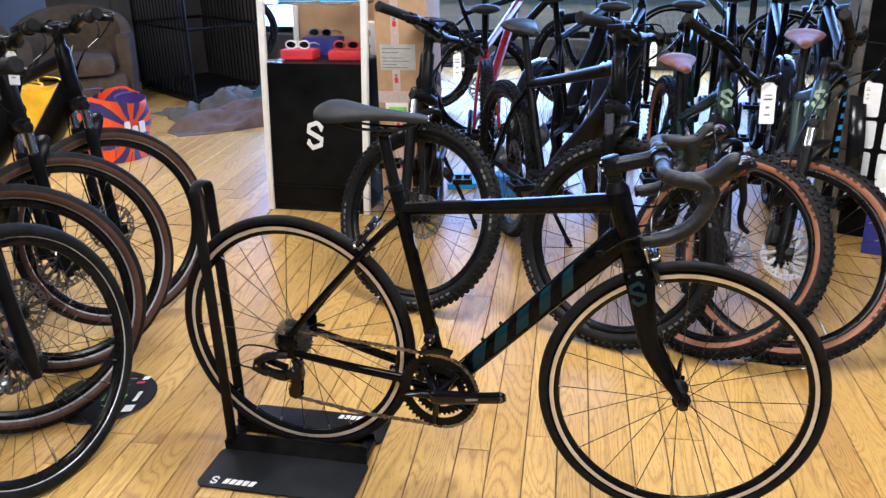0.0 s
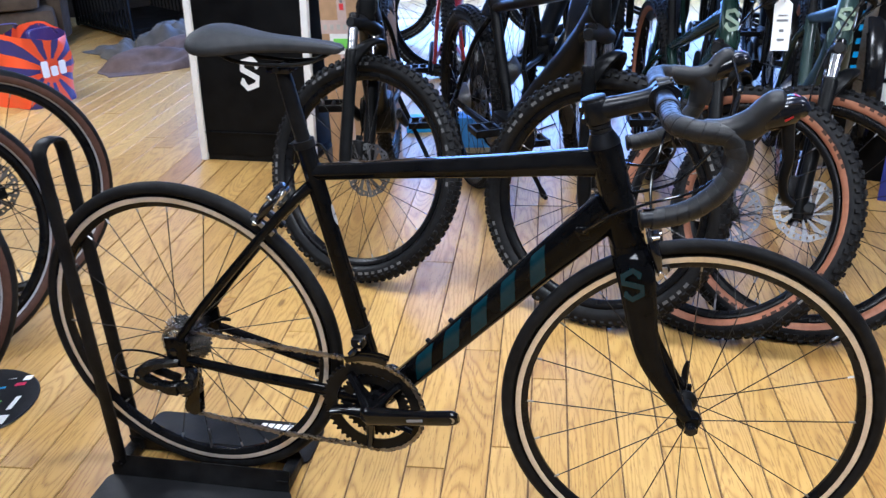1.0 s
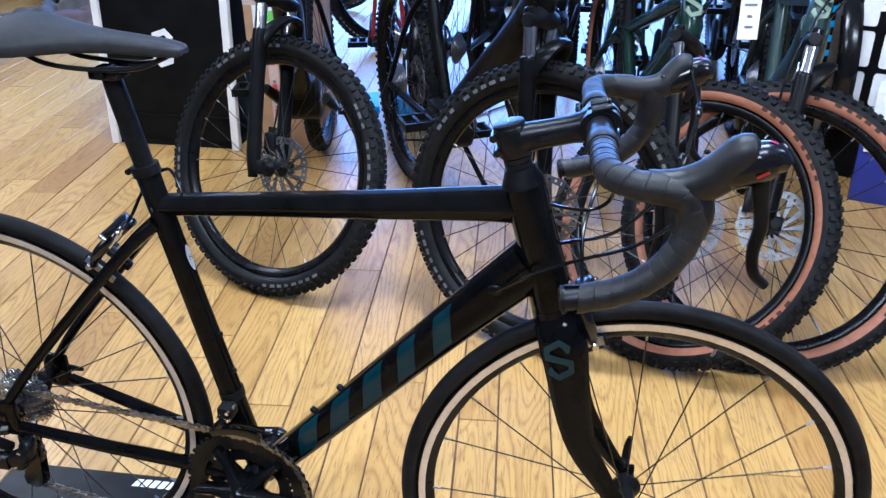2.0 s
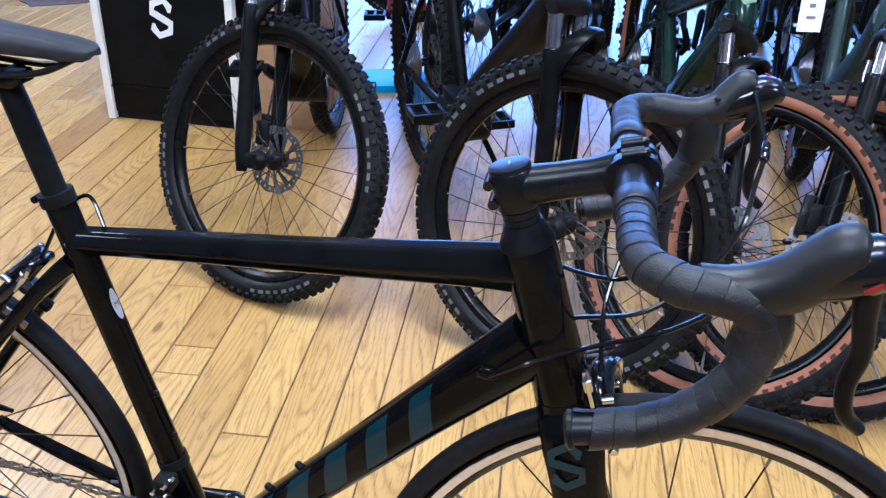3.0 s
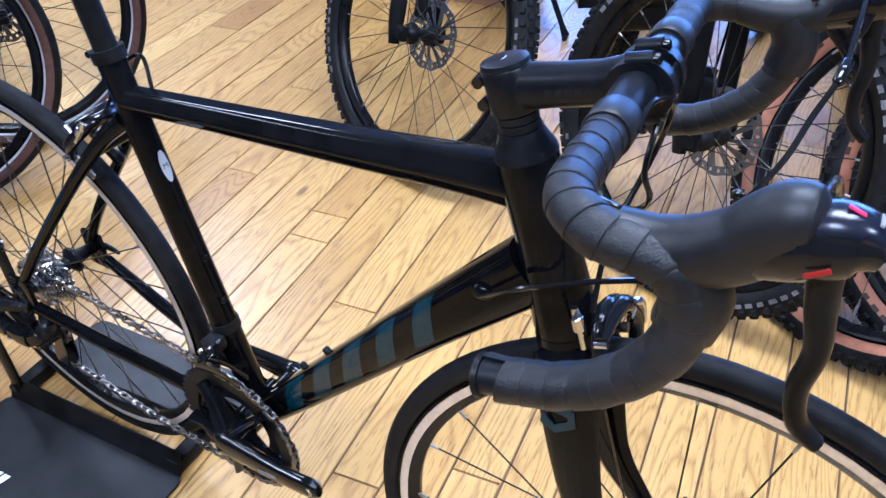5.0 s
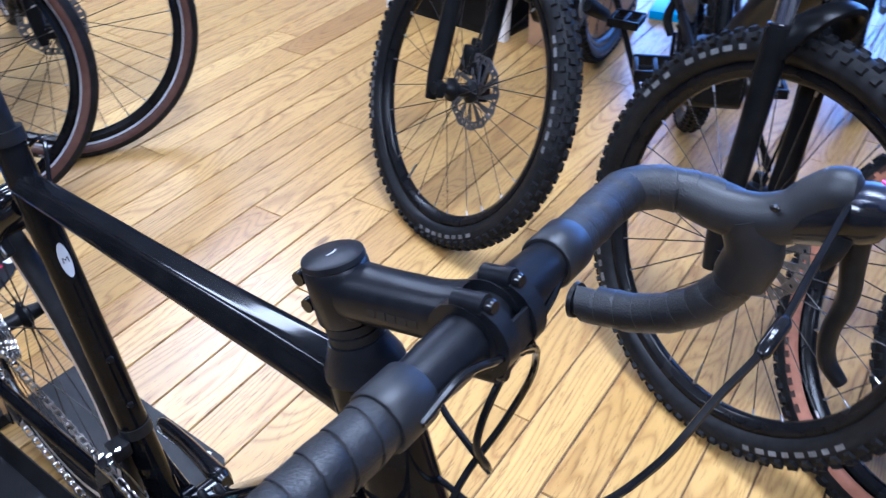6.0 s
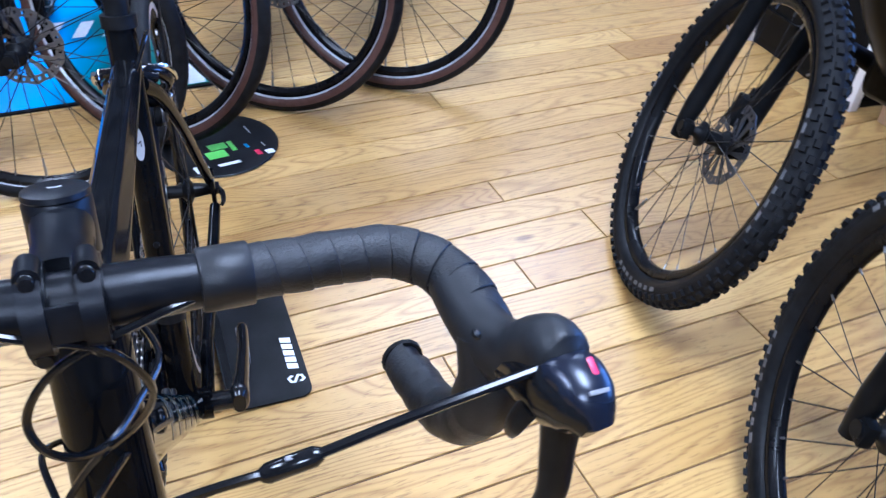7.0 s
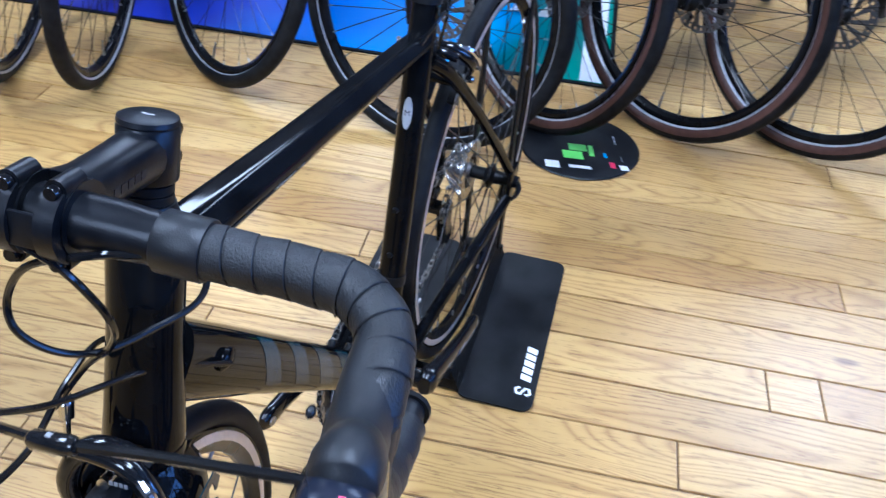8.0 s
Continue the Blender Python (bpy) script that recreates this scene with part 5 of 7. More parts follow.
    if electric:
        mo = bmesh.new()
        sweep(mo, [bb + side * -0.062, bb + side * -0.058, bb + side * 0.058, bb + side * 0.062], [0.060, 0.068, 0.068, 0.060], 20)
        box(mo, (-0.055, -0.055, -0.035), (0.075, 0.055, 0.085), 0.02, basis(-r, side, V((0, 0, 1)), bb))
        p(mo, "motor", BLACK, "black mid-drive motor")
        ring = bmesh.new()
        sweep(ring, [bb + side * 0.064, bb + side * 0.067], [0.036, 0.034], 20)
        p(ring, "motor_cover", STEEL if badge is not None else INK, "", None)
    # rear wheel, cassette
    wheel(root, "rear_wheel", basis(-r, V((0, 0, 1)).cross(-r), V((0, 0, 1)), hub), kind, turn=random.uniform(0, 360))
    ax_ = V((0, 0, 1)).cross(-r)
    steps, radii = [], []
    for i in range(8):
        for dz, dr in ((0.0, 0.0), (0.002, 0.0), (0.0021, -0.006), (0.0041, -0.006)):
            steps.append(hub - ax_ * (0.052 - 0.0042 * i - dz))
            radii.append(0.026 + 0.0055 * i + dr)
    ca = sweep(bmesh.new(), steps, radii, 22)
    p(ca, "cassette", STEEL, "steel rear cassette")
    rt = -V((0, 0, 1)).cross(-r)
    rdm = bmesh.new()
    sweep(rdm, spline([hub + rt * 0.07, hub + rt * 0.085 - V((0, 0, 0.06)), hub + rt * 0.07 - V((0, 0, 0.10)) - r * 0.02], 4), [0.011, 0.014, 0.011], 10)
    sweep(rdm, [hub + rt * 0.062 - V((0, 0, 0.09)) - r * 0.02, hub + rt * 0.062 - V((0, 0, 0.185)) - r * 0.05], [0.016, 0.020], 10, side=tuple(r), flat=0.35)
    p(rdm, "rear_derailleur", BLACK, "")
    # cranks and pedals
    ck = bmesh.new()
    sweep(ck, [bb + rt * 0.060, bb + rt * 0.064], 0.066, 28)
    p(ck, "chainring", BLACK, "")
    cd = (-r * math.cos(0.5 + rake) + V((0, 0, 1)) * math.sin(0.5 + rake))
    for s, d in ((1, cd), (-1, -cd)):
        a = bb + rt * (s * 0.078)
        e = a + d * 0.170 + rt * (s * 0.012)
        p(sweep(bmesh.new(), [a - d * 0.012, a, e, e + d * 0.012], [0.012, 0.016, 0.012, 0.009], 10, side=tuple(rt), flat=1.5), "crank_arm", BLACK)
        pe = bmesh.new()
        sweep(pe, [e, e + rt * (s * 0.10)], 0.006, 8)
        m = basis(-r, rt * s, V((0, 0, 1)) if s > 0 else V((0, 0, -1)), e + rt * (s * 0.058))
        for x0 in (-0.045, 0.035):
            box(pe, (x0, -0.045, -0.012), (x0 + 0.010, 0.045, 0.012), 0.002, m)
        for y0 in (-0.045, -0.005, 0.035):
            box(pe, (-0.045, y0, -0.010), (0.045, y0 + 0.010, 0.010), 0.002, m)
        p(pe, "pedal", BLACK, "flat cage pedal")
    if guard:
        gd = [hub + (r * math.cos(radians(q)) + V((0, 0, 1)) * math.sin(radians(q))) * (R + 0.022) for q in range(-24, 164, 12)]
        p(sweep(bmesh.new(), gd, [0.016] + [0.033] * (len(gd) - 2) + [0.026], 12, side=tuple(side), flat=0.28), "mudguard", GLOSSB, "black plastic mudguard")
        for q in (10, 55):
            e = hub + (r * math.cos(radians(q)) + V((0, 0, 1)) * math.sin(radians(q))) * (R + 0.018)
            p(sweep(bmesh.new(), [hub + side * 0.06, e + side * 0.03], 0.003, 6), "mudguard_stay", BLACK)
    if kick:
        kb = bb.lerp(hub, 0.55) - rt * 0.055
        foot = V((kb.x, kb.y, 0)) - rt * 0.15 - r * 0.06 + V((0, 0, 0.012))
        ks = sweep(bmesh.new(), [kb, kb.lerp(foot, 0.9), foot], [0.010, 0.009, 0.013], 10)
        sweep(ks, [foot - r * 0.022 - V((0, 0, 0.003)), foot + r * 0.022 - V((0, 0, 0.003))], 0.0085, 8)
        p(ks, "kickstand", BLACK, "black kickstand folded down")
    # seat post and saddle
    pd = (sad - stt).normalized()
    p(sweep(bmesh.new(), [stt - pd * 0.06, sad - pd * 0.02], 0.0155, 12), "seatpost", BLACK)
    p(sweep(bmesh.new(), [stt - pd * 0.012, stt + pd * 0.008], 0.022, 14), "seat_clamp", BLACK)
    sm = bmesh.new()
    pts, rad = [], []
    for x, ww, z in ((-0.125, 0.035, 0.010), (-0.115, 0.066, 0.014), (-0.075, 0.080, 0.014), (-0.02, 0.062, 0.006), (0.05, 0.034, 0.004), (0.11, 0.025, 0.002), (0.135, 0.014, -0.002)):
        pts.append(sad - r * x + V((0, 0, z)))
        rad.append(ww)
    sweep(sm, spline(pts, 3), [q for q in rad], 16, side=tuple(side), flat=[0.34, 0.34, 0.32, 0.36, 0.55, 0.6, 0.7])
    p(sm, "saddle", saddle, "padded saddle")
    # stem, bar, grips, levers
    sp = bmesh.new()
    top = ht + A * 0.085
    sweep(sp, [ht, ht + A * 0.012, top - A * 0.04, top - A * 0.038, top + A * 0.004], [0.024, 0.0185, 0.0185, 0.020, 0.020], 16)
    bc = top - A * 0.018 + u * 0.055
    sweep(sp, [top - A * 0.018, bc], [0.019, 0.020], 12)
    sweep(sp, [bc - n * 0.022, bc + n * 0.022], 0.022, 14)
    p(sp, "stem", BLACK, "black stem and spacers")
    bp = [bc + n * (s * bar) - u * (abs(s) ** 2 * 0.045) + A * (0.022 * min(1, abs(s) * 2.2)) for s in (-1, -0.7, -0.4, -0.15, 0, 0.15, 0.4, 0.7, 1)]
    hbar = p(sweep(bmesh.new(), spline(bp, 4), 0.0125, 12), "handlebar", BLACK, "flat black handlebar")
    for s in (-1, 1):
        e = bp[-1] if s > 0 else bp[0]
        i_ = bp[-2] if s > 0 else bp[1]
        d = (e - i_).normalized()
        p(sweep(bmesh.new(), [e - d * 0.135, e - d * 0.132, e - d * 0.02, e + d * 0.004, e + d * 0.008], [0.0155, 0.0175, 0.0175, 0.0190, 0.0150], 14), "grip", grip, "rubber grip" if grip is GRIPB else "brown leather grip", hbar)
        q = e - d * 0.155
        lv = bmesh.new()
        sweep(lv, [q - d * 0.014, q + d * 0.014], 0.021, 12)
        sweep(lv, spline([q + u * 0.022, q + u * 0.050 - A * 0.010 + d * 0.03, q + u * 0.052 - A * 0.020 + d * 0.11], 5), [0.012, 0.009, 0.007], 8, side=tuple(u), flat=1.3)
        sweep(lv, [q + u * 0.018 - d * 0.012, q + u * 0.024 - d * 0.055], [0.012, 0.010], 10)
        p(lv, "brake_lever", BLACK, "", hbar)
        q2 = q - d * 0.035
        p(sweep(bmesh.new(), spline([q2 + u * 0.02, q2 + u * 0.10 - d * 0.06 + A * 0.01, bc + u * 0.09 - A * 0.03 + n * (s * 0.02), ht + u * 0.06 - A * 0.03, hb + u * 0.02 + r * 0.06 + n * (s * 0.03)], 6), 0.0027, 6), "cable", GLOSSB, "", hbar)
    if electric:
        dsp = bmesh.new()
        box(dsp, (-0.022, -0.032, -0.008), (0.022, 0.032, 0.010), 0.005, basis(u, n, A, bc + A * 0.03 - n * 0.09))
        p(dsp, "display", GLOSSB, "", hbar)
    if badge is not None:
        bd = bmesh.new()
        for o in emblem(0.075):
            gx = []
            for x, y in o:
                gx.append((x, y))
            prism(gx, 0.002, bm=bd)
        fwd = (side * 0.0 - r)
        fwd = (fwd - A * fwd.dot(A)).normalized()
        bd.transform(basis(A.cross(fwd), A, fwd, hb.lerp(ht, 0.55) + fwd * 0.0268))
        p(bd, "head_badge", badge, "angular metal head badge")
    if tag is not None:
        tg = bmesh.new()
        tu, tz = tag[1], tag[2]
        o = bc + n * tag[0]
        fwd = V((0.2, -1, 0.12)).normalized()
        rx = V((1, 0.2, 0)).normalized()
        zz = rx.cross(fwd) * -1
        if zz.z < 0:
            zz = -zz
        mt = basis(rx, zz, rx.cross(zz), o + V((0, -0.05, -0.02)) + V(tag[3]))
        prism([(-tu / 2, -tz), (tu / 2, -tz), (tu / 2, -0.012), (tu / 4, 0), (-tu / 4, 0), (-tu / 2, -0.012)], 0.0012, mt, tg)
        tob = p(tg, "price_tag", PAPER, "white cardboard price tag")
        for yy, ww, hh in ((-0.30, 0.5, 0.012), (-0.40, 0.62, 0.02), (-0.60, 0.25, 0.025), (-0.78, 0.4, 0.02)):
            for dz in (-0.001, 0.0022):
                pi_ = prism([(-ww * tu / 2, (yy - hh) * tz), (ww * tu / 2, (yy - hh) * tz), (ww * tu / 2, (yy + hh) * tz), (-ww * tu / 2, (yy + hh) * tz)], 0.0003, mt @ Matrix.Translation((0, 0, dz)))
                p(pi_, "tag_print", INK, "", tob)
        p(sweep(bmesh.new(), spline([mt @ V((0, -0.008, 0.001)), mt @ V((0.004, 0.02, 0)), o], 4), 0.0006, 5), "tag_string", GLOSSB, "", tob)
    return root


ROW = "electric mountain bicycles in a row"
parked_bike("black electric mountain bicycle with its front wheel turned", (-0.036, 1.037), -14.5, 20.3, (-0.27, 0.963), "mtb_black", DARKP, tag=(0.05, 0.030, 0.10, (0.05, 0, -0.01)), group=ROW, tilt=5, turn=20, reach=0.61)
parked_bike("charcoal electric mountain bicycle on its kickstand", (0.722, 0.903), -15.5, 12.4, (-0.55, 0.84), "mtb_black", DARKP, tag=(0.05, 0.022, 0.075, (0.04, 0, 0.02)), group=ROW, tilt=5, saddle_z=0.95)
parked_bike("dark green electric mountain bicycle with tan tyres and brown saddle", (1.060, 1.000), -29.0, 30.0, (-0.25, 0.97), "mtb_tan", GREEN, LEATHER, 0.79, (0.02, 0.050, 0.14, (0.09, 0, -0.01)), SILVERM, group=ROW, tilt=18, turn=-14)
parked_bike("grey-green electric mountain bicycle with tan tyres and brown saddle", (1.266, 1.037), -2.0, 31.0, (0.04, 1.0), "mtb_tan", TEALG, LEATHER, 0.89, (0.05, 0.022, 0.075, (0.08, 0, 0.0)), SILVERM, group=ROW, tilt=-7, turn=-30)

LROW = "trekking bicycles in a row"
parked_bike("black trekking bicycle with reflective striped tyres", (-0.604, -0.322), 84.0, 8.0, (-0.98, -0.12), "trek_black", DARKP, group=LROW, tilt=2)
parked_bike("dark trekking bicycle with brown tyres, front wheel turned", (-0.848, -0.083), 55.5, 11.5, (-0.98, 0.10), "trek_brown", DARKP, group=LROW, tilt=2, tag=(0.05, 0.03, 0.10, (0.0, 0, 0)))
parked_bike("dark trekking bicycle with brown tyres and polished fork", (-0.960, 0.245), 62.3, 9.0, (-0.97, 0.18), "trek_brown", DARKP, group=LROW, tilt=2, tag=(0.0, 0.035, 0.10, (0.03, 0, 0)))
parked_bike("charcoal trekking bicycle with brown tyres at the row's end", (-1.034, 0.577), 62.5, 8.0, (-0.96, 0.24), "trek_brown", DARKP, group=LROW, tilt=2)
parked_bike("black trekking bicycle with thin reflective stripes", (-0.695, -0.926), 60.7, 17.2, (-0.98, -0.12), "trek_black", DARKP, group=LROW, tilt=2)
parked_bike("black mountain bicycle beside the trekking row", (-0.505, -1.195), 21.2, 7.8, (-0.96, -0.28), "trek_black", DARKP, group=LROW, tilt=2)
parked_bike("black bicycle at the far end of the row", (-0.444, -1.390), 23.7, 15.0, (-0.96, -0.28), "trek_black", DARKP, group=LROW, tilt=2)

BROW = "bicycles in the second row"
parked_bike("red bicycle standing with its rear wheel forward", (-0.50, 3.52), 197, 0, (0.30, -0.95), "mtb_black", REDP, group=BROW, electric=False, tilt=22, kick=False)
parked_bike("black electric bicycle parked tail first", (0.28, 3.45), 100, 0, (-0.12, -0.99), "mtb_black", DARKP, group=BROW, tilt=22, saddle_z=1.0, kick=False, guard=True)
parked_bike("green bicycle parked tail first", (0.78, 3.65), 95, 0, (0.03, -1.0), "mtb_tan", GREEN, group=BROW, tilt=22, saddle_z=0.95, kick=False, guard=True)
parked_bike("charcoal bicycle parked tail first", (1.22, 3.75), 95, 0, (0.05, -1.0), "mtb_black", DARKP, group=BROW, tilt=22, saddle_z=0.98, kick=False, guard=True)
parked_bike("dark bicycle standing across the shop", (-0.10, 4.75), 20, 0, (-0.95, -0.3), "mtb_black", DARKP, group=BROW, electric=False, tilt=22, kick=False)
parked_bike("black bicycle by the window", (1.40, 5.20), 170, 0, (0.98, -0.2), "trek_black", DARKP, group=BROW, electric=False, tilt=22, kick=False)
parked_bike("grey bicycle by the window plinth", (0.55, 5.60), 175, 0, (0.98, -0.1), "trek_black", TEALG, group=BROW, electric=False, tilt=22, kick=False)
parked_bike("black electric bicycle parked close to its neighbours", (0.50, 3.42), 97, 0, (-0.02, -1.0), "mtb_black", DARKP, group=BROW, tilt=22, saddle_z=0.96, kick=False, guard=True)
parked_bike("black mountain bicycle parked between two others", (1.00, 3.50), 92, 0, (0.02, -1.0), "mtb_black", DARKP, group=BROW, tilt=22, saddle_z=1.0, kick=False, guard=True)
parked_bike("dark bicycle parked tail first beside the banner", (1.48, 3.60), 95, 0, (0.06, -1.0), "mtb_black", DARKP, group=BROW, tilt=22, saddle_z=0.94, kick=False, guard=True)

# ---- the room ----
X0, X1, Y0, Y1 = -5.6, 4.4, -4.2, 6.7


def wall(name, bm, label):
    return tagged(link(name, bm, WALLP, None, False), label, "wall", kind="structure")


wall("wall_west", rbox((X0 - 0.2, Y0 - 0.2, 0), (X0, Y1 + 0.2, CEIL), 0), "plain painted shop wall")
wall("wall_east", rbox((X1, Y0 - 0.2, 0), (X1 + 0.2, Y1 + 0.2, CEIL), 0), "plain painted shop wall")
wall("wall_south", rbox((X0, Y0 - 0.2, 0), (X1, Y0, CEIL), 0), "plain painted shop wall")
WX0, WX1, WZ0, WZ1 = -5.3, 3.8, 0.27, 2.45
bm = bmesh.new()
box(bm, (X0, Y1, WZ0), (WX0, Y1 + 0.2, CEIL))
box(bm, (WX1, Y1, WZ0), (X1, Y1 + 0.2, CEIL))
box(bm, (WX0, Y1, WZ1), (WX1, Y1 + 0.2, CEIL))
wall("wall_north", bm, "painted wall round the shop window")
tagged(link("window_plinth", rbox((X0, Y1 - 0.10, 0), (X1, Y1 + 0.2, WZ0), 0.006), STONE), "brown stone plinth below the shop window", "plinth", kind="structure")
win = tagged(empty("window_1", Matrix.Translation((0.6, Y1 + 0.1, WZ0))), "wide shop window with dark frames", "window", kind="structure")
wf = bmesh.new()
for z in (0.0, WZ1 - WZ0 - 0.06):
    box(wf, (WX0 - 0.6, -0.04, z), (WX1 - 0.6, 0.04, z + 0.06), 0.004)
for i in range(8):
    x = WX0 - 0.6 + (WX1 - WX0 - 0.06) * i / 7
    box(wf, (x, -0.035, 0.06), (x + 0.06, 0.035, WZ1 - WZ0 - 0.06), 0.004)
part("window_frame", wf, BLACK, win)
for i in range(7):
    x = WX0 - 0.6 + (WX1 - WX0 - 0.06) * i / 7 + 0.06
    pn = part("pane", rbox((x, -0.004, 0.06), (x + (WX1 - WX0 - 0.06) / 7 - 0.06, 0.004, WZ1 - WZ0 - 0.06), 0), GLASS, win)
    pn.visible_shadow = False
tagged(link("ceiling", rbox((X0 - 0.2, Y0 - 0.2, CEIL), (X1 + 0.2, Y1 + 0.2, CEIL + 0.2), 0), CEILM, None, False), "plain white ceiling", "ceiling", kind="structure")
for lx, ly, hx, hy in LAMPS:
    e = tagged(empty("ceiling_light", Matrix.Translation((lx, ly, CEIL))), "flat white ceiling light panel", "ceiling light", "ceiling light panels")
    fm = bmesh.new()
    for a, b in (((-hx - 0.02, -hy - 0.02, -0.03), (hx + 0.02, -hy, 0)), ((-hx - 0.02, hy, -0.03), (hx + 0.02, hy + 0.02, 0)), ((-hx - 0.02, -hy, -0.03), (-hx, hy, 0)), ((hx, -hy, -0.03), (hx + 0.02, hy, 0))):
        box(fm, a, b)
    part("frame", fm, CABWHITE, e)
    part("diffuser", rbox((-hx + 0.002, -hy + 0.002, -0.022), (hx - 0.002, hy - 0.002, -0.012), 0), PANEL, e)

# outside: pavement and a bright distance
tagged(link("pavement", rbox((-14, Y1 + 0.2, -0.16), (16, 26, -0.02), 0), PAVING, None, False), "pale pavement outside the window", "pavement", kind="structure")


def backdrop_mat():
    m = bpy.data.materials.new("street_distance")
    m.use_nodes = True
    nt = m.node_tree
    b = nt.nodes["Principled BSDF"]
    geo = nt.nodes.new("ShaderNodeNewGeometry")
    sep = nt.nodes.new("ShaderNodeSeparateXYZ")
    nt.links.new(geo.outputs["Position"], sep.inputs[0])
    vor = nt.nodes.new("ShaderNodeTexNoise")
    vor.inputs["Scale"].default_value = 0.55
    nt.links.new(geo.outputs["Position"], vor.inputs["Vector"])
    cr = nt.nodes.new("ShaderNodeValToRGB")
    el = cr.color_ramp.elements
    el[0].position, el[0].color = 0.36, (0.16, 0.30, 0.42, 1)
    el[1].position, el[1].color = 0.62, (0.70, 0.78, 0.30, 1)
    e2 = el.new(0.5)
    e2.color = (0.30, 0.66, 0.95, 1)
    nt.links.new(vor.outputs["Fac"], cr.inputs[0])
    nt.links.new(cr.outputs[0], b.inputs["Base Color"])
    nt.links.new(cr.outputs[0], b.inputs["Emission Color"])
    b.inputs["Emission Strength"].default_value = 1.1
    b.inputs["Roughness"].default_value = 1.0
    return m


tagged(link("backdrop", rbox((-16, 20, -0.5), (18, 20.2, 9), 0), backdrop_mat(), None, False), "blurred bright street beyond the window", "street", kind="structure")

# ---- display cabinet ----
cab = tagged(empty("display_cabinet", Matrix.Translation((-0.912, 2.10, 0)) @ pose(0, 0, 0, 0, 0, 4)), "black display cabinet with white posts and glass shelves", "display cabinet")
CW, CD, CH2 = 0.275, 0.22, 1.75
part("body", rbox((-CW + 0.03, -CD + 0.012, 0.03), (CW - 0.03, CD - 0.01, 0.75), 0.003), CABBLACK, cab, "black base panel")
part("plinth", rbox((-CW + 0.02, -CD + 0.02, 0.0), (CW - 0.02, CD - 0.02, 0.03), 0.002), BLACK, cab)
part("base_rail", rbox((-CW + 0.03, -CD + 0.004, 0.13), (CW - 0.03, -CD + 0.011, 0.136), 0.001), BLACK, cab)
for sx in (-1, 1):
    for sy in (-1, 1):
        part("post", rbox((sx * (CW - 0.015) - 0.015, sy * (CD - 0.015) - 0.015, 0.002), (sx * (CW - 0.015) + 0.015, sy * (CD - 0.015) + 0.015, CH2), 0.003), CABWHITE, cab, "white square post")
part("top_panel", rbox((-CW + 0.001, -CD + 0.001, CH2), (CW - 0.001, CD - 0.001, CH2 + 0.04), 0.003), CABWHITE, cab)
part("back_panel", rbox((-CW + 0.03, CD - 0.02, 0.752), (CW - 0.03, CD - 0.012, CH2), 0), CARD, cab, "brown back panel")
for z in (1.02, 1.36):
    g = part("glass_shelf", rbox((-CW + 0.02, -CD + 0.02, z), (CW - 0.02, CD - 0.03, z + 0.006), 0.001), GLASS, cab)
    g.visible_shadow = False
for (a, b) in (((-CW + 0.03, -CD + 0.010, 0.756), (CW - 0.03, -CD + 0.014, CH2 - 0.01)),):
    g = part("glass_front", rbox(a, b, 0), GLASS, cab)
    g.visible_shadow = False
em = bmesh.new()
for o in emblem(0.155):
    prism(o, 0.002, bm=em)
em.transform(basis(V((1, 0, 0)), V((0, 0, 1)), V((0, -1, 0)), V((-0.005, -CD + 0.0115, 0.40))))
part("cabinet_mark", em, WHITE, cab, "white angular mark")
# the whole cabinet stands a little out of plumb
LEAN = 0.042
for ob in cab.children:
    ob.data.transform(Matrix(((1, 0, LEAN, 0), (0, 1, 0, 0), (0, 0, 1, 0), (0, 0, 0, 1))))


def goods_box(name, at, size, m, label, yaw=0.0, cat="box"):
    ob = tagged(link(name, rbox((-size[0] / 2, -size[1] / 2, 0), (size[0] / 2, size[1] / 2, size[2]), 0.003), m), label, cat)
    ob.matrix_world = pose(*at, 0, 0, yaw)
    return ob


cz = 0.7525
goods_box("product_box", (-1.007, 2.04, cz), (0.17, 0.10, 0.045), REDPRINT, "red glasses box on the cabinet base", 4)
goods_box("product_box", (-0.757, 2.06, cz), (0.17, 0.10, 0.045), REDPRINT, "red glasses box beside another box", 6)
goods_box("product_box", (-0.957, 2.20, cz), (0.20, 0.08, 0.085), NAVYB, "dark blue product box behind glasses", 4)
goods_box("product_box", (-0.697, 2.22, cz), (0.07, 0.08, 0.16), PAPER, "pale upright product box", 4)
for bx in (-1.05, -0.82):
    b = goods_box("product_box", (bx + 0.054, 2.06, 1.0265), (0.19, 0.12, 0.055), PAPER, "white and mint product box on a glass shelf", 4)
    part("box_print", rbox((-0.096, -0.0615, 0.004), (0.096, -0.0605, 0.018), 0), SKYB, b)


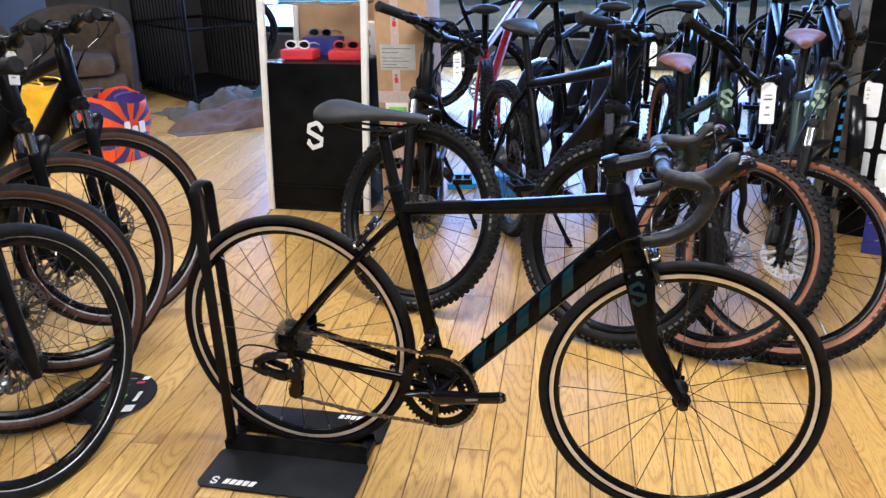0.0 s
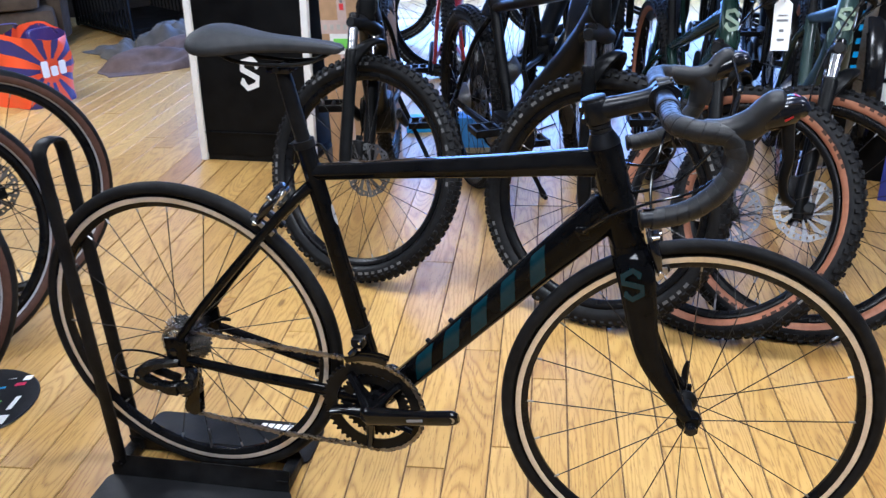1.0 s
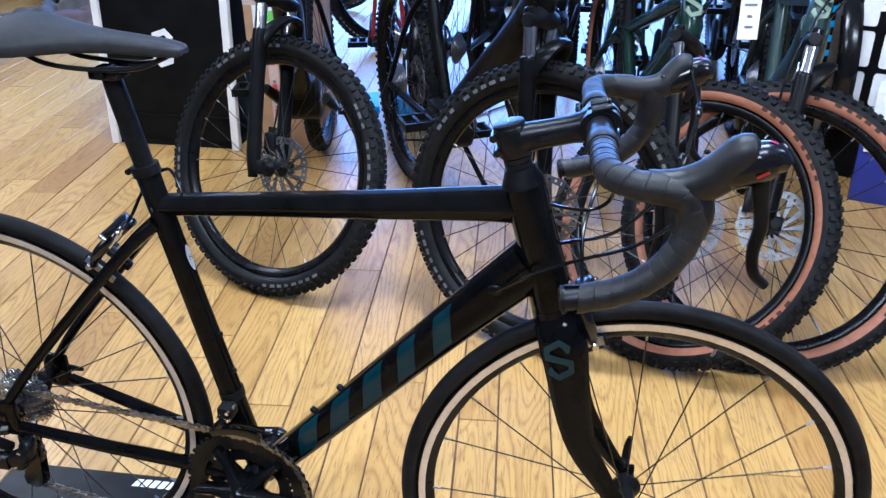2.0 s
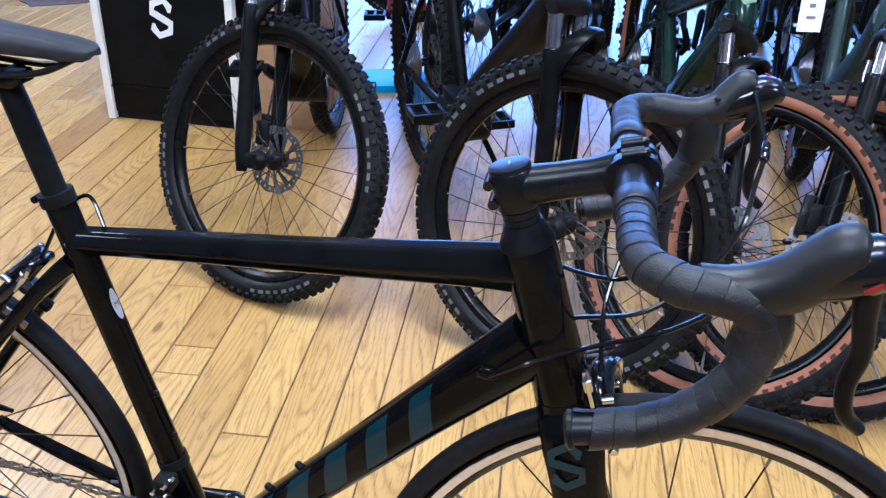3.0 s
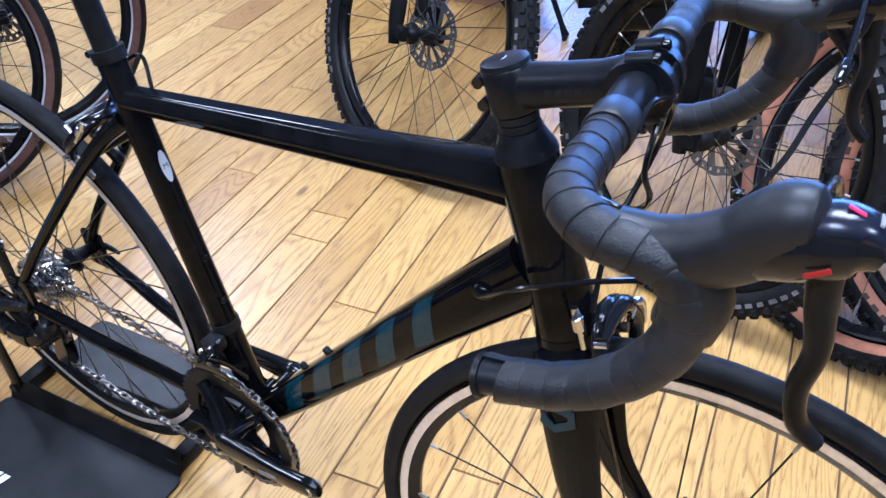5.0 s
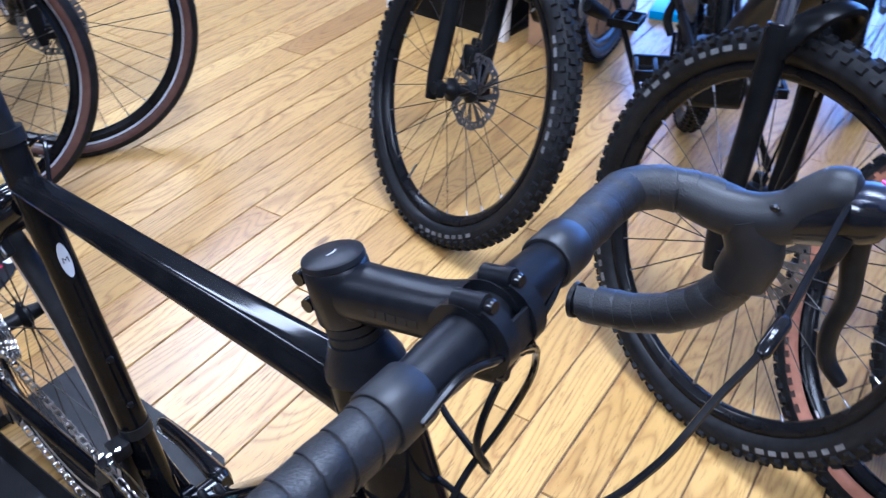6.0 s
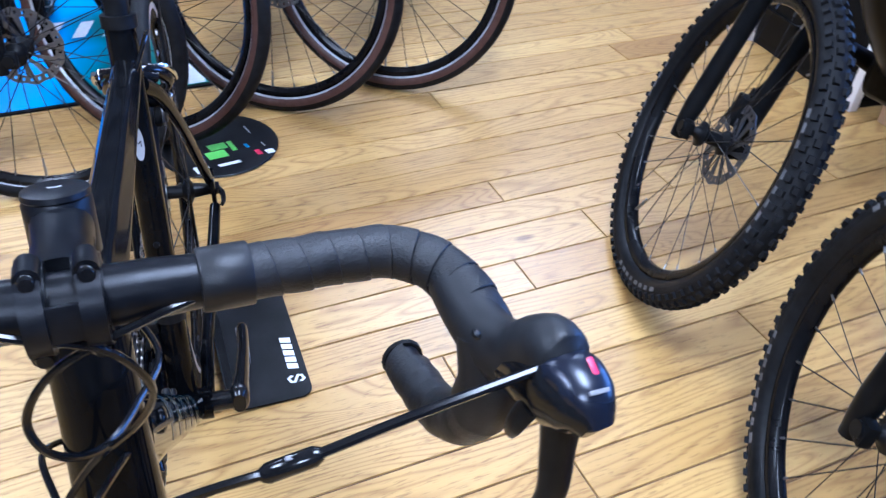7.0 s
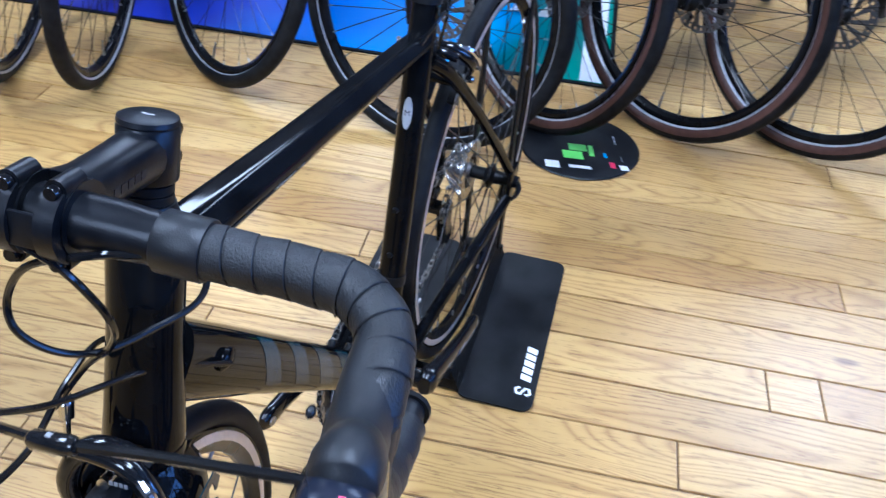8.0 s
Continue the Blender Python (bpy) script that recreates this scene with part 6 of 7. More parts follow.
def sunglasses(at, yaw, m, label):
    e = tagged(empty("sunglasses", pose(*at, 0, 0, yaw)), label, "sunglasses")
    bm = bmesh.new()
    for s in (-1, 1):
        rim = [V((s * 0.034 + 0.028 * math.cos(t), -0.006 * abs(math.cos(t)), 0.022 + 0.019 * math.sin(t))) for t in [2 * math.pi * k / 18 for k in range(18)]]
        sweep(bm, rim, 0.0035, 8, closed=True)
        sweep(bm, spline([(s * 0.062, 0, 0.028), (s * 0.068, 0.05, 0.026), (s * 0.066, 0.115, 0.008)], 4), 0.003, 6)
    sweep(bm, [V((-0.008, 0, 0.028)), V((0, -0.004, 0.031)), V((0.008, 0, 0.028))], 0.003, 6)
    part("frame", bm, m, e)
    for s in (-1, 1):
        bm = prism([(0.027 * math.cos(2 * math.pi * k / 18), 0.018 * math.sin(2 * math.pi * k / 18)) for k in range(18)], 0.0015)
        bm.transform(basis(V((1, 0, 0)), V((0, 0, 1)), V((0, -1, 0)), V((s * 0.034, 0, 0.022))))
        part("lens", bm, GLOSSB, e, "dark lens")


sunglasses((-1.007, 2.02, cz + 0.046), 6, CABWHITE, "white framed sunglasses on a red box")
sunglasses((-0.957, 2.18, cz + 0.087), 2, STEEL, "grey framed sunglasses on a blue box")
sunglasses((-0.757, 2.05, cz + 0.046), 8, REDPRINT, "red framed sunglasses on a red box")
tr = lathe([(0.0005, 0), (0.022, 0), (0.024, 0.006), (0.008, 0.014), (0.006, 0.05), (0.014, 0.06), (0.006, 0.07), (0.005, 0.10), (0.016, 0.115), (0.012, 0.135), (0.0005, 0.14)], 16, "z", closed=False)
tro = tagged(link("figurine", tr, STEEL), "small turned metal trophy in the cabinet", "ornament")
tro.matrix_world = pose(-0.657, 2.08, cz)

# ---- carton beside the cabinet ----
ct = tagged(empty("tall_carton", Matrix.Translation((-0.462, 2.13, 0)) @ pose(0, 0, 0, 0, 0, 8)), "tall brown shipping carton with tape and labels", "carton")
body = part("body", rbox((-0.125, -0.16, 0), (0.125, 0.16, 1.45), 0.005), CARD, ct)
part("packing_tape", rbox((-0.050, -0.1612, 0.02), (-0.012, -0.1603, 1.42), 0), TAPEP, ct, "pale printed packing tape")
for z in (0.14, 0.24, 0.34, 0.44, 0.66, 0.92, 1.04, 1.16, 1.28):
    part("tape_print", rbox((-0.040, -0.1620, z), (-0.022, -0.1614, z + 0.026), 0), REDPRINT, ct, "small red print")
    part("tape_print", rbox((-0.037, -0.1620, z + 0.029), (-0.025, -0.1614, z + 0.041), 0), INK, ct, "small dark print")
part("address_label", rbox((-0.105, -0.1626, 0.72), (0.065, -0.1614, 0.84), 0), LABELP, ct, "white shipping label with plain bars")
for z, w in ((0.730, 0.12), (0.745, 0.07), (0.760, 0.13), (0.775, 0.10), (0.800, 0.08), (0.818, 0.14)):
    part("label_bar", rbox((-0.095, -0.1632, z), (-0.095 + w, -0.1628, z + 0.004), 0), INK, ct)
part("packing_tape", rbox((-0.123, -0.1624, 0.565), (0.06, -0.1614, 0.62), 0), TAPEP, ct, "pink and white tape band")
for i in range(6):
    part("tape_print", rbox((-0.112 + i * 0.028, -0.1630, 0.582), (-0.098 + i * 0.028, -0.1626, 0.602), 0), LABELP, ct)
part("green_label", rbox((-0.075, -0.1632, 0.505), (0.015, -0.1618, 0.545), 0), LIME, ct, "bright green sticker")
part("white_label", rbox((-0.09, -0.1616, 0.48), (0.02, -0.1608, 0.57), 0), PAPER, ct)

# ---- second carton low behind the first bicycle ----
goods_box("blue_box", (-0.015, 2.33, 0), (0.155, 0.11, 0.14), BLUEB, "blue cardboard box on the floor", 12)
goods_box("leaflet_box", (-0.34, 2.55, 0), (0.16, 0.22, 0.03), SKYB, "flat blue product box on the floor", 20)
cb = spline([(-0.10, 2.20, 0.005), (0.0, 2.17, 0.005), (0.12, 2.24, 0.005), (0.2, 2.5, 0.005), (0.3, 2.7, 0.005)], 6)
tagged(link("floor_cable", sweep(bmesh.new(), cb, 0.004, 6), BLACK), "thin black cable lying on the floor", "cable")

# ---- board and boxes by the mountain bicycles ----
bd = tagged(empty("display_board", Matrix.Translation((1.78, 2.18, 0)) @ pose(0, 0, 0, 0, 0, -14)), "tall black display board with white and blue print", "display board")
part("panel", rbox((-0.22, -0.02, 0.0), (0.40, 0.02, 1.9), 0.003), CABBLACK, bd)
part("edge_strip", rbox((-0.262, -0.026, 0.0), (-0.221, 0.026, 1.9), 0.003), STEEL, bd, "grey aluminium edge")
# large white blocks one under another, in place of a maker's name
face = basis(V((1, 0, 0)), V((0, 0, 1)), V((0, -1, 0)), V((0, -0.021, 0)))
for z0, z1, x0, x1 in ((0.545, 0.690, -0.185, 0.02), (0.408, 0.528, -0.185, -0.035), (0.275, 0.390, -0.190, 0.02)):
    for a, b in ((x0, x0 + 0.055), (x0 + 0.085, x1)):
        part("white_print", prism(rounded(a, z0, b, z1, 0.012), 0.002, face), WHITE, bd, "large white printed block", False)
bl = tagged(empty("banner_panel", Matrix.Translation((1.575, 2.30, 0)) @ pose(0, 0, 0, 0, 3, -10)), "narrow black banner with bright blue slanted print", "banner")
part("panel", rbox((-0.10, -0.008, 0), (0.10, 0.008, 1.8), 0.002), CABBLACK, bl)
part("post", rbox((-0.14, -0.015, 0), (-0.102, 0.015, 1.85), 0.003), STEEL, bl)
pr = bmesh.new()
for i in range(22):
    z = 0.30 + i * 0.052
    pr = prism([(-0.085, z), (-0.030, z + 0.012), (-0.030, z + 0.034), (-0.085, z + 0.022)], 0.002, basis(V((1, 0, 0)), V((0, 0, 1)), V((0, -1, 0)), V((0, -0.009, 0))))
    part("blue_print", pr, SKYB, bl, "light blue slanted bar", False)
goods_box("navy_crate", (1.80, 2.04, 0), (0.30, 0.18, 0.18), NAVYB, "dark blue crate on the floor", -12, "crate")
goods_box("white_box", (1.775, 2.03, 0.181), (0.24, 0.15, 0.11), PAPER, "white box on a blue crate", -8)
goods_box("white_box", (1.765, 2.03, 0.292), (0.20, 0.14, 0.09), PAPER, "smaller white box on another box", -14)

# ---- mat under the trekking row ----
mt = tagged(empty("floor_mat", Matrix.Translation((-0.985, -0.62, 0)) @ pose(0, 0, 0, 0, 0, 100.5)), "blue and green printed floor mat with black edge", "mat")
part("mat_border", prism(rounded(-1.25, -0.03, 0.70, 0.85, 0.02), 0.004, Matrix.Translation((0, 0, 0.001))), BLACK, mt, "black border")


def mat_print():
    m = mat("mat_print", (0.02, 0.2, 0.6), 0.45)
    nt = m.node_tree
    b = nt.nodes["Principled BSDF"]
    geo = nt.nodes.new("ShaderNodeNewGeometry")
    sep = nt.nodes.new("ShaderNodeSeparateXYZ")
    nz = nt.nodes.new("ShaderNodeTexNoise")
    nz.inputs["Scale"].default_value = 3.0
    ad = nt.nodes.new("ShaderNodeMath")
    ad.operation = "MULTIPLY_ADD"
    ad.inputs[1].default_value = 0.35
    nt.links.new(geo.outputs["Position"], sep.inputs[0])
    nt.links.new(geo.outputs["Position"], nz.inputs["Vector"])
    nt.links.new(nz.outputs["Fac"], ad.inputs[0])
    nt.links.new(sep.outputs["Y"], ad.inputs[2])
    mr = nt.nodes.new("ShaderNodeMapRange")
    mr.inputs["From Min"].default_value, mr.inputs["From Max"].default_value = -1.6, 0.35
    nt.links.new(ad.outputs[0], mr.inputs["Value"])
    cr = nt.nodes.new("ShaderNodeValToRGB")
    el = cr.color_ramp.elements
    el[0].position, el[0].color = 0.0, (0.02, 0.012, 0.16, 1)
    el[1].position, el[1].color = 1.0, (0.02, 0.24, 0.10, 1)
    for p_, c_ in ((0.30, (0.012, 0.03, 0.42, 1)), (0.55, (0.02, 0.20, 0.72, 1)), (0.72, (0.03, 0.34, 0.80, 1)), (0.78, (0.0, 0.17, 0.20, 1)), (0.90, (0.01, 0.20, 0.14, 1))):
        e_ = el.new(p_)
        e_.color = c_
    nt.links.new(mr.outputs[0], cr.inputs[0])
    nt.links.new(cr.outputs[0], b.inputs["Base Color"])
    return m


part("mat_print", prism(rounded(-1.235, -0.015, 0.685, 0.835, 0.01), 0.0012, Matrix.Translation((0, 0, 0.0052))), mat_print(), mt, "blue to green print")
part("mat_stripe", prism([(0.60, -0.012), (0.67, -0.012), (0.67, 0.83), (0.60, 0.83)], 0.0008, Matrix.Translation((0, 0, 0.0066))), WHITE, mt, "white stripe")
pr = bmesh.new()
for i in range(3):
    prism([(0.25 + i * 0.09, 0.40), (0.29 + i * 0.09, 0.40), (0.33 + i * 0.09, 0.52), (0.29 + i * 0.09, 0.52)], 0.0008, Matrix.Translation((0, 0, 0.0066)), pr)
part("mat_letters", pr, WHITE, mt, "white slanted blocks", False)

# ---- round floor plate ----
pl = tagged(empty("round_plate", Matrix.Translation((-0.735, 0.06, 0)) @ pose(0, 0, 0, 0, 0, 15)), "black round floor plate with coloured print", "floor plate")
part("disc", lathe([(0.0005, 0), (0.155, 0), (0.158, 0.003), (0.155, 0.006), (0.0005, 0.006)], 40, "z", closed=False), PLATE, pl)
for nm, m_, rects in (("green_print", LIME, ((0.00, -0.03, 0.03, 0.02), (0.035, -0.045, 0.07, 0.01), (0.00, 0.022, 0.05, 0.038))), ("pink_print", PINK, ((0.07, 0.075, 0.095, 0.092),)), ("white_print", WHITE, ((0.08, 0.10, 0.10, 0.125), (0.04, 0.105, 0.06, 0.11), (0.09, -0.09, 0.12, -0.05), (0.10, -0.03, 0.112, 0.03), (-0.06, 0.09, -0.02, 0.096))), ("blue_print", SKYB, ((0.03, 0.06, 0.05, 0.072),))):
    for x0, y0, x1, y1 in rects:
        part(nm, prism([(x0, y0), (x1, y0 + 0.004), (x1, y1), (x0, y1 - 0.004)], 0.0008, Matrix.Translation((0, 0, 0.0062))), m_, pl, "", False)

# ---- bags, cloth, sofa, cage at the back ----


def ray_print():
    """Dark blue rays on orange film, round a point on the bag's broad side."""
    m = mat("ray_printed_film", (0.8, 0.09, 0.02), 0.35, 0, 0.15, 12, bump=0.2, bscale=30)
    nt = m.node_tree
    N, Lk = nt.nodes, nt.links
    tc = N.new("ShaderNodeTexCoord")
    sep = N.new("ShaderNodeSeparateXYZ")
    Lk.new(tc.outputs["Object"], sep.inputs[0])

    def calc(op, a, b=None):
        q = N.new("ShaderNodeMath")
        q.operation = op
        for i, v_ in enumerate((a, b)):
            if v_ is None:
                continue
            if isinstance(v_, (int, float)):
                q.inputs[i].default_value = v_
            else:
                Lk.new(v_, q.inputs[i])
        return q.outputs[0]

    zc = calc("SUBTRACT", sep.outputs["Z"], 0.19)
    ang = calc("ARCTAN2", zc, sep.outputs["X"])
    rays = calc("GREATER_THAN", calc("SINE", calc("MULTIPLY", ang, 11.0)), 0.1)
    far = calc("ADD", calc("POWER", calc("ABSOLUTE", sep.outputs["X"]), 2.0), calc("POWER", calc("ABSOLUTE", zc), 2.0))
    fac = calc("MULTIPLY", calc("MULTIPLY", rays, calc("GREATER_THAN", far, 0.0045)), calc("LESS_THAN", calc("ABSOLUTE", sep.outputs["X"]), 0.187))
    mx = N.new("ShaderNodeMix")
    mx.data_type = "RGBA"
    mx.inputs["A"].default_value = (0.78, 0.085, 0.02, 1)
    mx.inputs["B"].default_value = (0.035, 0.03, 0.15, 1)
    Lk.new(fac, mx.inputs["Factor"])
    Lk.new(mx.outputs["Result"], N["Principled BSDF"].inputs["Base Color"])
    return m


def bag(at, yaw, m, stripe, label, size=(0.42, 0.34, 0.36)):
    e = tagged(empty("shopping_bag", pose(*at, 0, 0, yaw)), label, "bag")
    bm = bmesh.new()
    rings = []
    for i in range(7):
        z = size[2] * i / 6
        rg = []
        for k in range(28):
            t = 2 * math.pi * k / 28
            q = (abs(math.cos(t)) ** 5 + abs(math.sin(t)) ** 5) ** (-0.2)
            d = 1 + 0.05 * math.sin(3 * t + i) + 0.03 * math.sin(7 * t + 2 * i) + (0.06 * i / 6)
            rg.append(bm.verts.new((size[0] / 2 * q * math.cos(t) * d, size[1] / 2 * q * math.sin(t) * d, z + (0.03 * math.sin(2 * t + 1) if i == 6 else 0))))
        rings.append(rg)
    for a, b in zip(rings, rings[1:]):
        for k in range(28):
            bm.faces.new((a[k], a[(k + 1) % 28], b[(k + 1) % 28], b[k]))
    bm.faces.new(rings[0][::-1])
    part("bag_body", bm, m, e)
    if stripe is not None:
        for x0, h in ((-0.075, 0.09), (-0.02, 0.055), (0.035, 0.075)):
            wl = prism(rounded(x0, 0.165, x0 + 0.042, 0.165 + h, 0.012), 0.004, basis(V((1, 0, 0)), V((0, 0, 1)), V((0, -1, 0)), V((0, -size[1] / 2 * 1.12, 0))))
            part("white_print", wl, WHITE, e, "white rounded block", False)
    for s in (-1, 1):
        hn = sweep(bmesh.new(), spline([(-0.09, s * size[1] * 0.5, size[2]), (-0.07, s * size[1] * 0.46, size[2] + 0.035), (0.07, s * size[1] * 0.40, size[2] + 0.03), (0.09, s * size[1] * 0.5, size[2])], 5), 0.012, 8, side=(0, 1, 0), flat=0.3)
        part("handle", hn, stripe or m, e)
    return e


bag((-2.70, 2.60, 0), 77, ray_print(), NAVY, "orange and dark blue shopping bag on the floor", (0.34, 0.38, 0.385))
bag((-3.42, 2.80, 0), 10, YELLOW, None, "yellow carrier bag standing on the floor", (0.30, 0.24, 0.40))


def cloth(at, size, m, label, seed):
    random.seed(seed)
    bm = bmesh.new()
    n = 40
    g = []
    ph = [random.uniform(0, 6) for _ in range(6)]
    for i in range(n):
        row = []
        for j in range(n):
            x, y = i / (n - 1) * 2 - 1, j / (n - 1) * 2 - 1
            rr = max(0, 1 - (abs(x) ** 2.2 + abs(y) ** 2.2))
            z = size[2] * rr ** 0.6 * (0.70 + 0.22 * math.sin(4 * x + ph[0] + 2 * math.sin(2.5 * y + ph[1])) + 0.13 * math.sin(7 * y + ph[2] + 2 * math.sin(3 * x)) + 0.10 * abs(math.sin(6 * x + 4 * y + ph[3])) + 0.05 * math.sin(17 * y - 9 * x + ph[4]))
            wob = 1 + 0.12 * math.sin(3 * math.atan2(y, x) + ph[4]) + 0.07 * math.sin(7 * math.atan2(y, x) + ph[5])
            row.append(bm.verts.new((x * size[0] / 2 * wob, y * size[1] / 2 * wob, max(0.004, z))))
        g.append(row)
    for i in range(n - 1):
        for j in range(n - 1):
            bm.faces.new((g[i][j], g[i + 1][j], g[i + 1][j + 1], g[i][j + 1]))
    ext = bmesh.ops.extrude_face_region(bm, geom=bm.faces[:])
    for vtx in [q for q in ext["geom"] if isinstance(q, bmesh.types.BMVert)]:
        vtx.co.z = max(0.0, vtx.co.z * 0.5 - 0.004)
    bmesh.ops.recalc_face_normals(bm, faces=bm.faces)
    ob = tagged(link("crumpled_jacket", bm, m), label, "clothing")
    ob.matrix_world = pose(*at, 0, 0, seed * 37)
    return ob


cloth((-2.38, 3.72, 0), (1.05, 0.62, 0.15), CLOTHP, "crumpled mauve-brown clothes heaped on the floor", 1)
cloth((-2.78, 4.10, 0), (0.55, 0.45, 0.20), CLOTHG, "pale grey clothes in a heap", 2)
cloth((-2.28, 4.22, 0), (1.00, 0.70, 0.24), CLOTHT, "dark teal jacket lying in a heap", 3)
cloth((-2.98, 3.80, 0), (0.5, 0.36, 0.09), CLOTHG, "light cloth spread on the floor", 4)
random.seed(5)


def sofa():
    e = tagged(empty("armchair", pose(-4.02, 3.86, 0, 0, 0, 40)), "brown upholstered armchair with rounded arms", "armchair")
    part("seat_base", rbox((-0.36, -0.38, 0.05), (0.36, 0.34, 0.30), 0.05), SOFA, e)
    part("seat_cushion", rbox((-0.28, -0.42, 0.302), (0.28, 0.20, 0.45), 0.06), SOFA, e, "plump seat cushion")
    sh = bmesh.new()
    line, tall = [], []
    for i in range(25):
        t = radians(-28 + 236 * i / 24)
        line.append((0.36 * math.cos(t), 0.02 + 0.36 * math.sin(t)))
        tall.append(0.60 + 0.20 * max(0.0, math.sin(t)) ** 0.7)
    rings = []
    for (x, y), h in zip(line, tall):
        d = V((x, y - 0.02)).normalized()
        prof = [(0.0, 0.06), (0.085, 0.06), (0.10, 0.30), (0.105, h - 0.06), (0.085, h - 0.01), (0.045, h), (0.005, h - 0.012), (-0.012, h - 0.06), (0.0, 0.30)]
        rings.append([sh.verts.new((x + d.x * a, y + d.y * a, z)) for a, z in prof])
    for a, b in zip(rings, rings[1:]):
        for j in range(9):
            sh.faces.new((a[j], a[(j + 1) % 9], b[(j + 1) % 9], b[j]))
    sh.faces.new(rings[0][::-1])
    sh.faces.new(rings[-1])
    bmesh.ops.recalc_face_normals(sh, faces=sh.faces)
    part("curved_back", sh, SOFA, e, "rounded back running into the arms")
    for x in (-0.28, 0.28):
        for y in (-0.30, 0.26):
            part("leg", rbox((x - 0.025, y - 0.025, 0), (x + 0.025, y + 0.025, 0.05), 0.003), DARKW, e)
    return e


s1 = sofa()
# added dark block with doors, filling the dark mass above the armchair
cu = tagged(empty("cupboard", pose(-4.62, 5.10, 0, 0, 0, 38)), "tall dark cupboard shape added to fill the dark area behind the armchair", "cupboard")
part("carcass", rbox((-0.55, -0.20, 0.0), (0.55, 0.20, 1.75), 0.004), DARKW, cu)
for x in (-0.272, 0.272):
    dr = part("door", rbox((x - 0.265, -0.222, 0.08), (x + 0.265, -0.2005, 1.72), 0.004), DARKW, cu)
    part("door_handle", rbox((x * 0.16 - 0.008, -0.245, 0.85), (x * 0.16 + 0.008, -0.2225, 1.0), 0.003), STEEL, dr)
copy_thing(s1, pose(-4.75, 3.35, 0, 0, 0, 62))

cg = tagged(empty("metal_cage", pose(-3.46, 4.74, 0, 0, 0, -30) @ Matrix.Diagonal((1.25, 1.2, 1.25, 1))), "black wire cage standing against the back", "cage")
cf = bmesh.new()
for x in (-0.42, 0.42):
    for y in (-0.28, 0.28):
        sweep(cf, [V((x, y, 0)), V((x, y, 0.95))], 0.012, 6)
for z in (0.02, 0.48, 0.94):
    for y in (-0.28, 0.28):
        sweep(cf, [V((-0.42, y, z)), V((0.42, y, z))], 0.010, 6)
    for x in (-0.42, 0.42):
        sweep(cf, [V((x, -0.28, z)), V((x, 0.28, z))], 0.010, 6)
part("frame", cf, BLACK, cg)
b0 = None
for i in range(15):
    for y in (-0.28, 0.28):
        x = -0.37 + 0.053 * i
        if b0 is None:
            b0 = part("bar", sweep(bmesh.new(), [V((0, 0, 0.02)), V((0, 0, 0.94))], 0.005, 6), BLACK, cg)
            ob = b0
        else:
            ob = new("bar", b0.data)
            ob.parent = cg
        ob.matrix_basis = Matrix.Translation((x, y, 0))
# two added dark sheets keep the bright background from showing through the bars
part("back_sheet", rbox((-0.42, 0.286, 0.03), (0.42, 0.292, 0.95), 0.002), DARKW, cg, "dark sheet added at the back to darken the cage")
part("side_sheet", rbox((-0.432, -0.26, 0.03), (-0.426, 0.27, 0.95), 0.002), DARKW, cg, "dark sheet added at the side to darken the cage")
part("tray", rbox((-0.41, -0.27, 0.03), (0.41, 0.27, 0.06), 0.004), BLACK, cg)
# a wheel standing at the back beside the cabinet
dw = tagged(empty("spare_wheel", Matrix.Translation((-3.70, 5.88, 0)) @ pose(0, 0, 0, 0, 0, 32)), "black spare bicycle wheel standing by the window", "wheel")
wheel(dw, "rim", Matrix.Translation((0, 0, 0.40)) @ pose(0, 0, 0, 8, 0, 0), "mtb_black")
bs = bmesh.new()
for s in (-1, 1):
    box(bs, (-0.2, s * 0.05 - 0.012, 0), (0.2, s * 0.05 + 0.012, 0.10), 0.004)
part("foot", bs, BLACK, dw, "low black holder")
cl = tagged(empty("spotlight_stand", Matrix.Translation((-3.52, 5.50, 0))), "round black lamp head on a stand", "lamp")
bm = sweep(bmesh.new(), [V((0, 0, 0)), V((0, 0, 0.012)), V((0, 0, 0.014))], [0.12, 0.12, 0.02], 20)
sweep(bm, [V((0, 0, 0.01)), V((0, 0, 0.50))], 0.012, 8)
part("pole", bm, BLACK, cl)
bm = bmesh.new()
ball(bm, V((0, 0, 0.58)), 0.12, (1, 0.7, 1), 16)
part("lamp_head", bm, BLACK, cl)

# ---- the wooden floor, board by board ----


